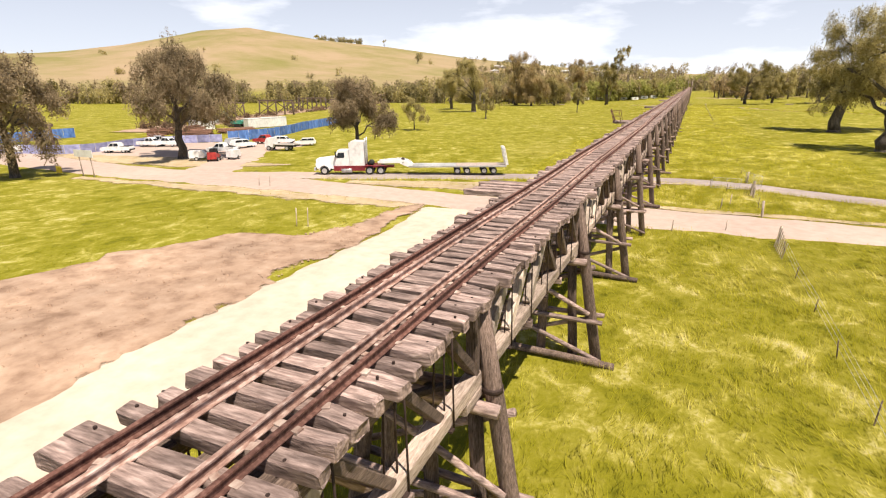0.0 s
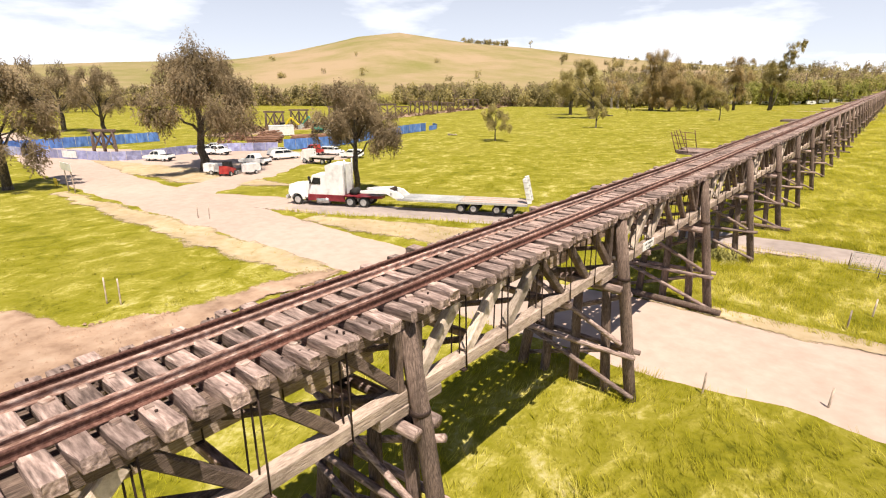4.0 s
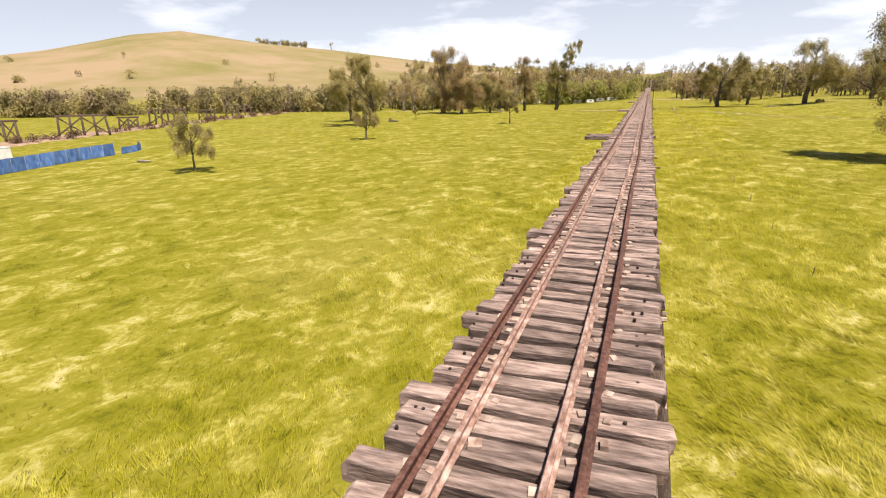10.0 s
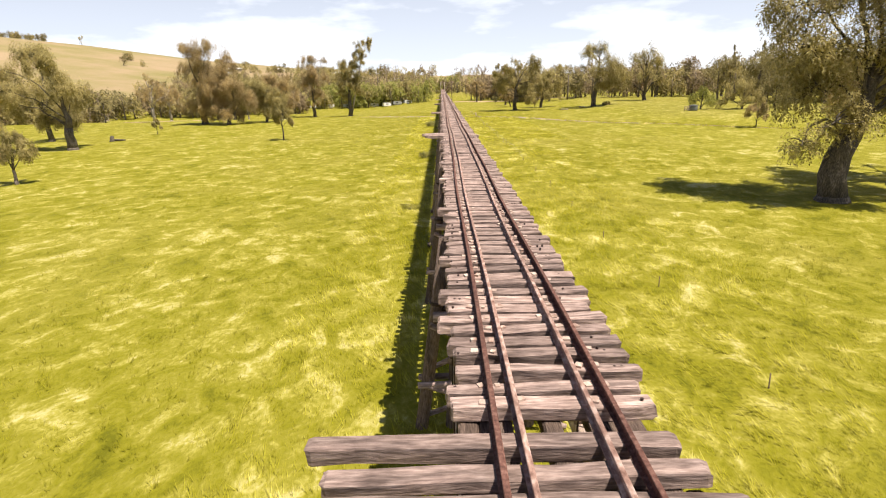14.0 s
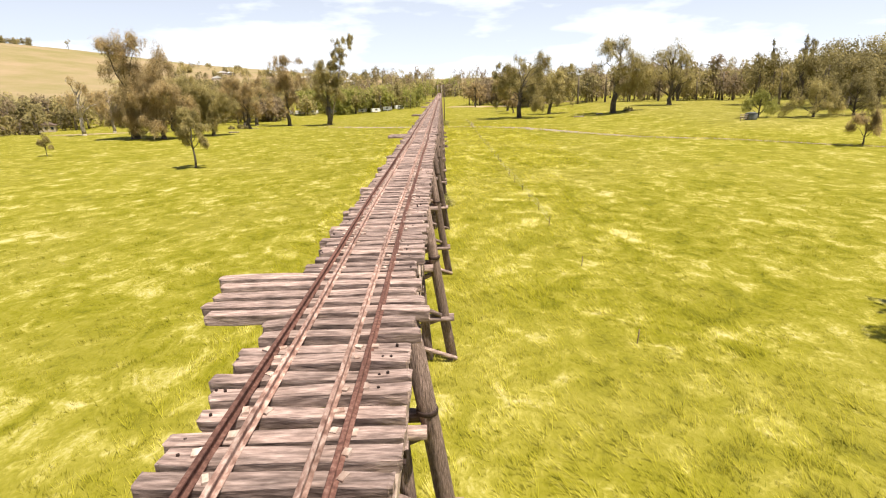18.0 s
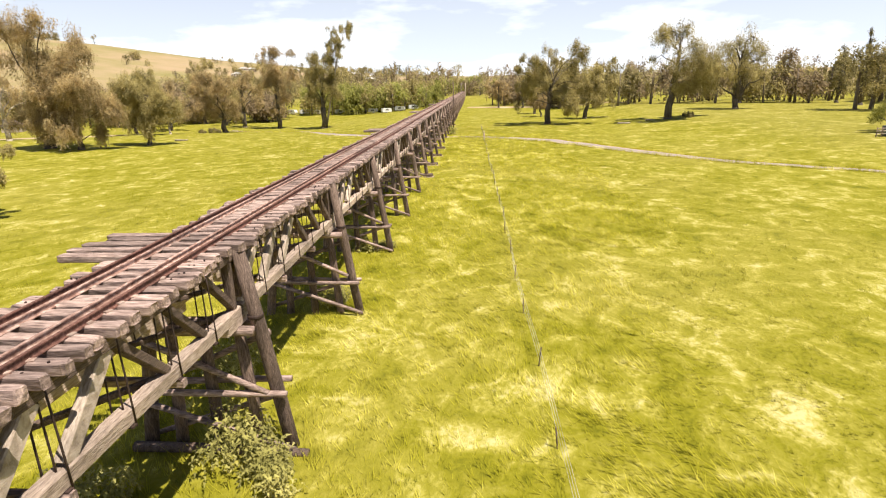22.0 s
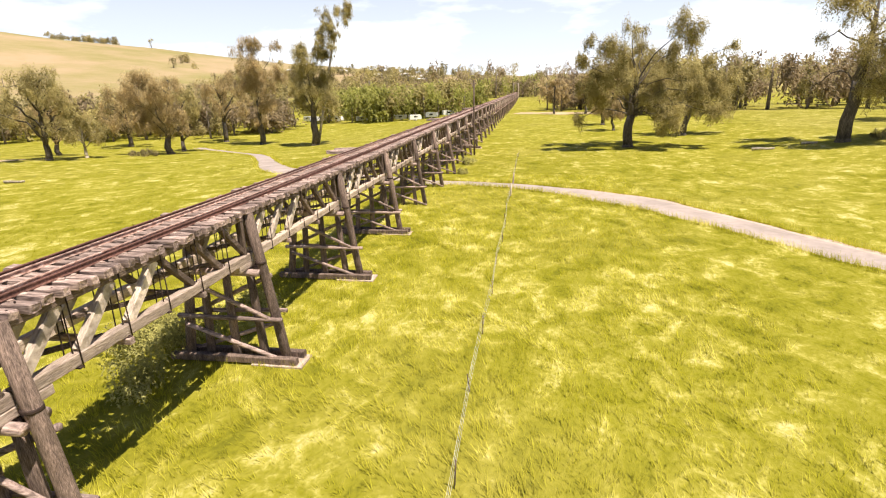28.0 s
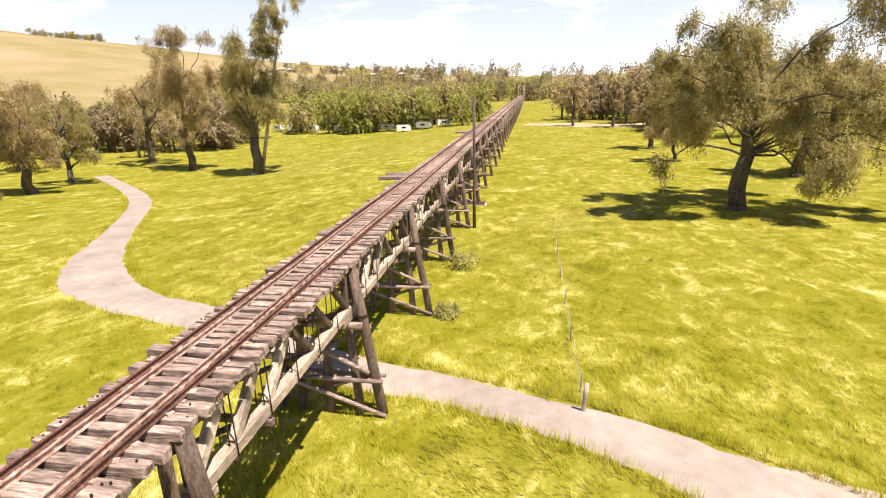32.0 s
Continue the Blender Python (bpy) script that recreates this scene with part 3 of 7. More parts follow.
ribbon("dry_flat", [(6, 478, 7), (30, 470, 11), (60, 462, 11), (84, 452, 6)], M_WORN, "pale dry flat past the paddock", "ground", lift=0.08, cols=13, ragged=2.0, fringe=3.0)
ribbon("site_yard", [(-122, 58, 5), (-98, 65, 9.5), (-80, 73, 13), (-71, 83, 9), (-66, 90, 3)], M_GRAVEL, "trampled pale dirt yard of the work site", "yard", lift=0.08, cols=13, ragged=1.5, fringe=1.6)
ribbon("site_way", [(-52, 49, 4), (-59, 60, 4.2), (-67, 72, 4.4), (-74, 80, 4)], M_GRAVEL, "pale dirt way into the work site", "track", lift=0.10, ragged=0.8)


# ---- viaduct ----
SPAN, FIRST, RAIL = 10.67, 20.0, 7.0
N_FROM, N_NEAR, N_TO, N_END = -3, 28, 36, 63  # spans before the walk, those built in full, those far off, the last one
TRUSS_X = 1.12
Z_TR = RAIL - 0.15                         # top of the transoms
rnd = random.Random(5)


def transom_mesh(i, x0=-1.43, x1=1.52):
    g = random.Random(100 + i)
    s = Shape()
    w, h = g.uniform(0.235, 0.325), g.uniform(0.21, 0.26)
    a, b = x0 + g.uniform(-0.15, 0.15), x1 + g.uniform(-0.09, 0.06)
    # worn: the ends split and rounded, the edges chipped
    k = 8
    stops = (0.0, 0.012, 0.13, 0.34, 0.6, 0.84, 0.985, 1.0)
    rings = []
    for j, t in enumerate(stops):
        x = a + (b - a) * t
        tip, near = j in (0, k - 1), j in (1, k - 2)
        hw = w / 2 * (g.uniform(0.84, 0.97) if tip else g.uniform(0.92, 1.04) if near else g.uniform(0.93, 1.05))
        hh = h / 2 * (g.uniform(0.80, 0.95) if tip else 1.0)
        sag, shift = g.uniform(-0.014, 0.014) - (0.008 if tip else 0), g.uniform(-0.018, 0.018)
        c = g.uniform(0.012, 0.034)
        rings.append([(x + g.uniform(-0.03, 0.03) * tip, y + shift + g.uniform(-0.012, 0.012), z + sag + g.uniform(-0.006, 0.006)) for y, z in ((-hw + c, -hh), (hw - c, -hh), (hw, -hh + c), (hw, hh - c), (hw - c, hh), (-hw + c, hh), (-hw, hh - c), (-hw, -hh + c))])
    s.tube(rings)
    return s.mesh("transom", M_WOOD)


TRANSOMS = [transom_mesh(i) for i in range(14)]
LONG = [transom_mesh(40 + i, -3.05, 1.50) for i in range(5)]
PER_SPAN = 23


def bolt(s, x, y, z, r=0.028, h=0.07, mi=0):
    s.add([(x + r * math.cos(a * math.pi / 3), y + r * math.sin(a * math.pi / 3), z + dz) for dz in (-0.02, h) for a in range(6)],
          [(i, (i + 1) % 6, 6 + (i + 1) % 6, 6 + i) for i in range(6)] + [tuple(range(6, 12))], mi)


def build_span(seed, skip, full=True):
    """One truss span, from one bent to the next, its deck timbers with it."""
    g = random.Random(seed)
    root = thing("truss_span", "weathered grey timber truss span with heavy deck transoms", "bridge span", (0, 0, 0), group="spans of the viaduct")
    iron, plates = Shape(), Shape()
    slots = [(k + 0.5) * SPAN / PER_SPAN for k in range(PER_SPAN)]
    joined = Shape()
    for k, y in enumerate(slots):
        if ("start" in skip and y < (2.3 if "wide" in skip else 1.35)) or ("end" in skip and y > SPAN - 1.35):
            continue
        yy = y + g.uniform(-0.075, 0.075)
        z = Z_TR - 0.115 + g.uniform(-0.02, 0.012)
        me = TRANSOMS[g.randrange(14)]
        if full:
            ob = part("transom", me, None, root)
            ob.matrix_basis = pose(g.uniform(-0.05, 0.05), yy, z, 180 * g.randrange(2) + g.uniform(-5, 5), g.uniform(-0.7, 0.7), g.uniform(-2.2, 2.2))
        else:
            joined.beam((-1.47, yy, z), (1.52, yy, z), 0.26, 0.22)
        for x in (-1.2 + g.uniform(-0.05, 0.05), 1.2 + g.uniform(-0.05, 0.05)):
            for off in (-0.07, 0.06):
                if g.random() < 0.4:
                    bolt(iron, x + off + g.uniform(-0.02, 0.02), yy + g.uniform(-0.06, 0.06), z + 0.10, r=0.024, h=g.uniform(0.01, 0.06))
        for sx in (-1, 1):
            for x, odds in ((0.91, 0.45), (0.645, 0.75), (0.36, 0.15)):
                if g.random() < odds:
                    plates.box((sx * x + g.uniform(-0.02, 0.02), yy + g.uniform(-0.04, 0.04), z + 0.115), (g.uniform(0.07, 0.15), g.uniform(0.08, 0.16), 0.07), turn=g.uniform(-0.5, 0.5))
    if not full:
        part("far_decking", joined, M_WOOD, root, "far run of deck transoms", kind="stuff")
    panel = SPAN / 6
    zt, zb = Z_TR - 0.20 - 0.16, 4.80
    for sx in (-1, 1):
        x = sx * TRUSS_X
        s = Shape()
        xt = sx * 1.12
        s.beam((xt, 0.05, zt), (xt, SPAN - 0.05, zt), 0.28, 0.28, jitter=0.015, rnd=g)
        # deck shade is part of the top chord's colour
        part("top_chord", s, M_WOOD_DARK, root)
        s = Shape()
        s.beam((x, 0.03, zb), (x, SPAN - 0.03, zb), 0.32, 0.36, jitter=0.025, rnd=g)
        part("bottom_chord", s, M_WOOD_Y, root, "pale sun-bleached bottom chord timber")
        for k in range(6):
            y0, y1 = k * panel, (k + 1) * panel
            lo, hi = zb + 0.16, zt - 0.12
            s = Shape()
            a, b = ((x, y0 + 0.22, lo), (xt, y1 - 0.12, hi)) if k < 3 else ((x, y1 - 0.22, lo), (xt, y0 + 0.12, hi))
            wide = g.uniform(0.19, 0.24)
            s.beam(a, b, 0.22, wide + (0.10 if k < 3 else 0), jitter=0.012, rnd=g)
            # falling struts carry the under-deck shade in their colour; rising ones are pale
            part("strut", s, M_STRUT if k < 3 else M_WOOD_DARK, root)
        for k in range(1, 6):
            for off in (-0.11, 0.015, 0.12):
                s = Shape()
                y = k * panel + off * 0.6
                s.pole((x + off * 1.6, y, zb - 0.24), (xt + off * 1.2, y, zt + 0.10), 0.019, 0.019, n=6)
                part("tie_rod", s, M_IRON, root)
            s = Shape()
            s.box((x, k * panel, zb - 0.19), (0.42, 0.14, 0.05), cut=0.2)
            part("washer_plate", s, M_IRON, root)
        for y in (0.30, SPAN - 0.30):
            s = Shape()
            s.beam((x, y, zb + 0.12), (xt, y, zt - 0.14), 0.24, 0.22, up=(0, 1, 0), jitter=0.01, rnd=g)
            part("end_post", s, M_WOOD_Z, root)
        s = Shape()
        s.beam((x, -0.95, zb - 0.30), (x, 0.95, zb - 0.30), 0.30, 0.28, rnd=g)
        part("corbel", s, M_WOOD_Y, root)
    # stringers coloured dark for the shade below the transoms
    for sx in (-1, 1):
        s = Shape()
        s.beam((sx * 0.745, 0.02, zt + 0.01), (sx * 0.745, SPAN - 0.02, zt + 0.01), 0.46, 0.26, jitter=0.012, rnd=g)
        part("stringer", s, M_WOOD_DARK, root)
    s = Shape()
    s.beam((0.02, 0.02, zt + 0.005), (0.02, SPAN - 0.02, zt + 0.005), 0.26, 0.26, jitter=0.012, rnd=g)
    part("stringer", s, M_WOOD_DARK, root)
    for y in (SPAN * 0.33, SPAN * 0.67):
        s = Shape()
        s.beam((-TRUSS_X - 0.25, y, zb - 0.30), (TRUSS_X + 0.25, y, zb - 0.30), 0.2, 0.2, rnd=g)
        part("cross_beam", s, M_WOOD, root)
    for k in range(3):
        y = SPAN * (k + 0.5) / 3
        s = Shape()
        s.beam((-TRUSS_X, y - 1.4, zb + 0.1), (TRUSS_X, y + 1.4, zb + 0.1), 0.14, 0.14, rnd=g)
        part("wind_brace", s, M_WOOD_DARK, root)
    part("bolts", iron, M_IRON, root, "rusty bolt heads along the transoms", kind="stuff")
    part("rail_packing", plates, M_PALE_RAIL, root, "pale worn rail packing chips and plates", kind="stuff")
    return root


def build_bent(seed, sill, top_x=1.38, slab=False):
    """A trestle bent of round piles: its foot at z 0, at the middle of the bent."""
    g = random.Random(seed)
    root = thing("trestle_bent", "tall bent of weathered round timbers with crossed braces" + (" on sills" if sill else ""), "trestle", (0, 0, 0), group="bents of the viaduct")
    base = -0.9
    for sx in (-1, 1):
        s = Shape()
        s.pole((sx * 2.44, 0, base), (sx * top_x, 0, Z_TR - 0.22), 0.22, 0.205, n=11, bends=0.03, rnd=g)
        part("raking_post", s, M_WOOD_Z, root)
        s = Shape()
        s.pole((sx * 1.36, 0.05, base), (sx * 1.05, 0.05, 4.25), 0.20, 0.17, n=11, bends=0.03, rnd=g)
        part("round_post", s, M_WOOD_Z, root)
        s = Shape()
        w = top_x + (2.44 - top_x) * (Z_TR - 0.22 - 4.55) / (Z_TR + 0.68)
        s.pole((sx * w, 0, 4.50), (sx * w, 0, 4.60), 0.24, 0.24, n=11)
        part("iron_band", s, M_IRON, root, "rusty iron band round the pile")
    s = Shape()
    s.pole((0, 0.0, base), (0.0, 0, 4.25), 0.20, 0.17, n=11, bends=0.03, rnd=g)
    part("round_post", s, M_WOOD_Z, root)
    for y in (-0.30, 0.30):
        s = Shape()
        s.pole((-1.80, y, 4.20 + g.uniform(-0.03, 0.03)), (1.68 + g.uniform(-0.1, 0.1), y, 4.20 + g.uniform(-0.03, 0.03)), 0.165, 0.155, n=10, bends=0.02, rnd=g)
        part("cap_log", s, M_WOOD, root)
    zm = 1.95 + g.uniform(-0.2, 0.2)
    for y in (-0.27, 0.27):
        s = Shape()
        s.pole((-2.35, y, zm), (2.42, y, zm + g.uniform(-0.2, 0.2)), 0.11, 0.10, n=8, bends=0.03, rnd=g)
        part("waler", s, M_WOOD, root)
    s = Shape()
    s.pole((-1.9, -0.28, 3.9), (1.9, -0.28, 2.1), 0.10, 0.09, n=8, rnd=g)
    part("cross_brace", s, M_WOOD, root)
    s = Shape()
    s.pole((1.9, 0.28, 3.9), (-1.9, 0.28, 2.1), 0.10, 0.09, n=8, rnd=g)
    part("cross_brace", s, M_WOOD, root)
    s = Shape()
    s.pole((-2.0, -0.29, 1.75), (2.5, -0.29, 0.12), 0.10, 0.09, n=8, rnd=g)
    part("cross_brace", s, M_WOOD, root)
    s = Shape()
    s.pole((2.0, 0.29, 1.75), (-2.4, 0.29, 0.2), 0.10, 0.09, n=8, rnd=g)
    part("cross_brace", s, M_WOOD, root)
    if sill and slab:
        for y, z, x1 in ((-0.36, 0.24, 3.0), (0.36, 0.24, 2.9)):
            s = Shape()
            s.beam((-2.9, y, z), (x1 + g.uniform(-0.1, 0.15), y, z), 0.30, 0.32, rnd=g, jitter=0.02)
            part("sill", s, M_WOOD_Z, root)
        s = Shape()
        s.beam((0.9, 0, -0.08), (3.2, 0, -0.10), 1.2, 0.36, cut=0.06, rnd=g)
        part("footing", s, M_WOOD_Y, root, "pale weathered footing slab")
    elif sill:
        s = Shape()
        s.pole((-2.6, -0.38, 0.22), (3.1 + g.uniform(-0.2, 0.3), -0.42, 0.10), 0.17, 0.14, n=9, bends=0.04, rnd=g)
        part("sill", s, M_WOOD_Z, root)
    return root


SKIPS = {0: "start", 3: "end", 1: "", 2: ""}
spans = {}
for n in range(N_FROM, N_TO):
    full = n < N_NEAR
    key = (n % 4 if n % 4 in (0, 3) else 1 + (n // 2) % 2, full, n == 12)
    at = Matrix.Translation((0, FIRST + SPAN * n, 0))
    if key in spans:
        copy_thing(spans[key], at)
    else:
        spans[key] = build_span(11 + key[0] * 3 + full, SKIPS[n % 4] + (" wide" if n == 12 else ""), full)
        spans[key].matrix_basis = at
SILLS = {0, 1, 3, 5, 11, 12, 16, 21, 22, 23, 24, 30}
bents = {}
for n in range(N_FROM, N_TO):
    key = (n in SILLS, n % 3, n < 2, n > 18 or n == 15)
    y = FIRST + SPAN * n
    at = Matrix.Translation((0, y, float(0.5 * ground_z(2.4, y))))
    if key in bents:
        copy_thing(bents[key], at)
    else:
        bents[key] = build_bent(31 + 7 * key[0] + key[1], key[0], 1.10 if n < 2 else 1.36, key[3])
        bents[key].matrix_basis = at

def distant_span(seed):
    """A span a long way off with the bent at its near end: the main timbers alone."""
    g = random.Random(seed)
    root = thing("truss_span", "distant weathered timber span of the viaduct on its bent", "bridge span", (0, 0, 0), group="spans of the viaduct")
    zt, zb, panel = Z_TR - 0.36, 4.80, SPAN / 6
    deck = Shape()
    for k in range(PER_SPAN):
        y = (k + 0.5) * SPAN / PER_SPAN
        deck.beam((-1.45 + g.uniform(-0.1, 0.1), y, Z_TR - 0.12), (1.5 + g.uniform(-0.1, 0.1), y, Z_TR - 0.12), 0.26, 0.24)
    part("far_decking", deck, M_WOOD, root, "far run of deck transoms", kind="stuff")
    for sx in (-1, 1):
        x = sx * TRUSS_X
        for z, name, mat in ((zt, "top_chord", M_WOOD_DARK), (zb, "bottom_chord", M_WOOD_Y)):
            s = Shape()
            s.beam((x, 0.03, z), (x, SPAN - 0.03, z), 0.3, 0.32)
            part(name, s, mat, root)
        s = Shape()
        for k in range(6):
            a, b = (k * panel + 0.2, (k + 1) * panel - 0.1) if k < 3 else ((k + 1) * panel - 0.2, k * panel + 0.1)
            s.beam((x, a, zb + 0.16), (x, b, zt - 0.1), 0.2, 0.24)
        part("struts", s, M_STRUT, root, kind="stuff")
        s = Shape()
        s.pole((sx * 2.44, 0, -2.5), (sx * 1.36, 0, Z_TR - 0.25), 0.22, 0.2, n=8)
        part("raking_post", s, M_WOOD_Z, root)
        s = Shape()
        s.pole((sx * 1.2, 0, -2.5), (sx * 1.05, 0, 4.25), 0.2, 0.18, n=8)
        part("round_post", s, M_WOOD_Z, root)
    s = Shape()
    s.pole((-1.8, 0, 4.2), (1.8, 0, 4.2), 0.2, 0.2, n=8)
    part("cap_log", s, M_WOOD, root)
    for sx in (-1, 1):
        s = Shape()
        s.pole((-1.9 * sx, 0.28 * sx, 3.9), (2.2 * sx, 0.28 * sx, 0.4), 0.1, 0.1, n=6)
        part("cross_brace", s, M_WOOD, root)
    return root


far_span = distant_span(3)
far_span.matrix_basis = Matrix.Translation((0, FIRST + SPAN * N_TO, 0))
for n in range(N_TO + 1, N_END):
    copy_thing(far_span, Matrix.Translation((0, FIRST + SPAN * n, 0)))

# refuges: long transoms that stick out over every fourth bent
for n in range(0, N_TO, 4):
    y = FIRST + SPAN * n + (-0.25 if n == 8 else 0.0)
    ref = thing("refuge_platform", "narrow refuge of long weathered planks jutting from the deck", "platform", (0, y, 0), group="refuges of the viaduct")
    for k in range(7 if n == 12 else 5):
        ob = part("plank", TRANSOMS[k] if n == 12 and k < 2 else LONG[(k + n) % 5], None, ref)
        ob.matrix_basis = pose(rnd.uniform(-0.12, 0.12) + (0.25 if k in (2, 3) else 0), -1.06 + 0.52 * k, Z_TR - 0.10, 0, 0, rnd.uniform(-1, 1))
    if n == 4:
        for (x, yy, lean) in ((-2.9, -1.30, -0.46), (-2.15, -1.30, -0.32), (-2.92, -0.35, -0.52), (-2.95, 0.25, -0.54), (-3.0, 1.35, -0.60), (-2.3, 1.40, -0.28)):
            s = Shape()
            s.pole((x, yy, Z_TR - 0.1), (x + lean, yy + 0.03, Z_TR + 1.22), 0.028, 0.026, n=7)
            part("stanchion", s, M_RUST, ref, "rusty pipe stanchion")
        for a, b in (((-3.10, -1.28, 0.52), (-2.30, -1.28, 0.50)), ((-3.28, -1.27, 1.02), (-2.40, -1.27, 0.98)), ((-3.25, 1.37, 0.55), (-2.42, 1.42, 0.52)), ((-3.48, 1.38, 1.05), (-2.52, 1.43, 1.0)), ((-3.34, -1.26, 1.12), (-3.56, 1.38, 1.16))):
            s = Shape()
            s.pole((a[0], a[1], Z_TR + a[2]), (b[0], b[1], Z_TR + b[2]), 0.022 if b[1] - a[1] < 1 else 0.008, 0.022 if b[1] - a[1] < 1 else 0.008, n=7)
            part("rail_bar", s, M_RUST, ref, "rusty pipe rail")

# the track
PROFILE = ((-0.065, 0), (0.065, 0), (0.065, 0.015), (0.012, 0.03), (0.012, 0.11), (0.034, 0.12), (0.034, 0.145), (0.026, 0.152), (-0.026, 0.152), (-0.034, 0.145), (-0.034, 0.12), (-0.012, 0.11), (-0.012, 0.03), (-0.065, 0.015))
track = thing("railway_track", "rusty disused railway track with guard rails along the deck", "rail track", (0, 0, 0))
for name, x0, mat, ph in (("running_rail", -0.795, M_RUST, 0.0), ("guard_rail", -0.485, M_GUARD, 0.2), ("guard_rail", 0.485, M_GUARD, 0.6), ("running_rail", 0.795, M_RUST, 0.4)):
    s = Shape()
    rings = []
    for k in range(int((SPAN * (N_END - N_FROM)) / 1.5)):
        y = FIRST + SPAN * N_FROM + 1.5 * k
        dx = 0.03 * math.sin(y / 7.0 + ph) + 0.02 * math.sin(y / 2.9 + 3 * ph)
        dz = 0.012 * math.sin(y / 5.3 + ph)
        rings.append([(x0 + dx + px, y, Z_TR + dz + pz) for px, pz in PROFILE])
    s.tube(rings)
    part(name, s, mat, track)


# ---- trees ----
def leaf_cloud(name, clusters, count, size, mat, seed, droop=0.5, slim=0.22, strand=5):
    """Leaves hanging in short strands, in loose clusters: clusters of centre and radii."""
    g = np.random.RandomState(seed)
    c = np.array([q[0] for q in clusters], float)
    r = np.array([q[1] for q in clusters], float)
    weight = r.prod(1) ** 0.75
    k = max(1, count // strand)
    pick = g.choice(len(c), k, p=weight / weight.sum())
    d = g.normal(size=(k, 3))
    d /= np.linalg.norm(d, axis=1)[:, None]
    rad = g.uniform(0.05, 1.0, k) ** 0.5
    start = c[pick] + d * rad[:, None] * r[pick] * g.uniform(0.8, 1.2, (k, 1))
    start[:, 2] -= droop * g.uniform(0, 1, k) ** 2 * r[pick, 2] * 0.6
    hang = np.array([0, 0, -1.0]) + 0.35 * g.normal(size=(k, 3)) + 0.35 * d * [1, 1, 0]
    hang /= np.linalg.norm(hang, axis=1)[:, None]
    step = np.arange(strand) - 1.0
    pos = (start[:, None, :] + hang[:, None, :] * (step * size * 0.75)[None, :, None]).reshape(-1, 3)
    pos += size * 0.28 * g.normal(size=pos.shape)
    d, hang = np.repeat(d, strand, 0), np.repeat(hang, strand, 0)
    n = len(pos)
    nrm = 0.6 * g.normal(size=(n, 3)) + 0.4 * d + np.array([0.42, -0.27, 0.9])
    nrm /= np.linalg.norm(nrm, axis=1)[:, None]
    u = np.cross(nrm, hang + 0.3 * g.normal(size=(n, 3)))
    u /= np.linalg.norm(u, axis=1)[:, None] + 1e-9
    v = np.cross(u, nrm)
    s = size * g.uniform(0.6, 1.3, n)
    a, w, h = pos, u * (s * slim * 1.35)[:, None], v * (s * 0.8)[:, None]
    tri = np.stack([a - w - h * 0.5, a + w - h * 0.4, a + h], 1).reshape(-1, 3)
    return raw_mesh(name, tri, np.arange(3 * n).reshape(-1, 3), mat)


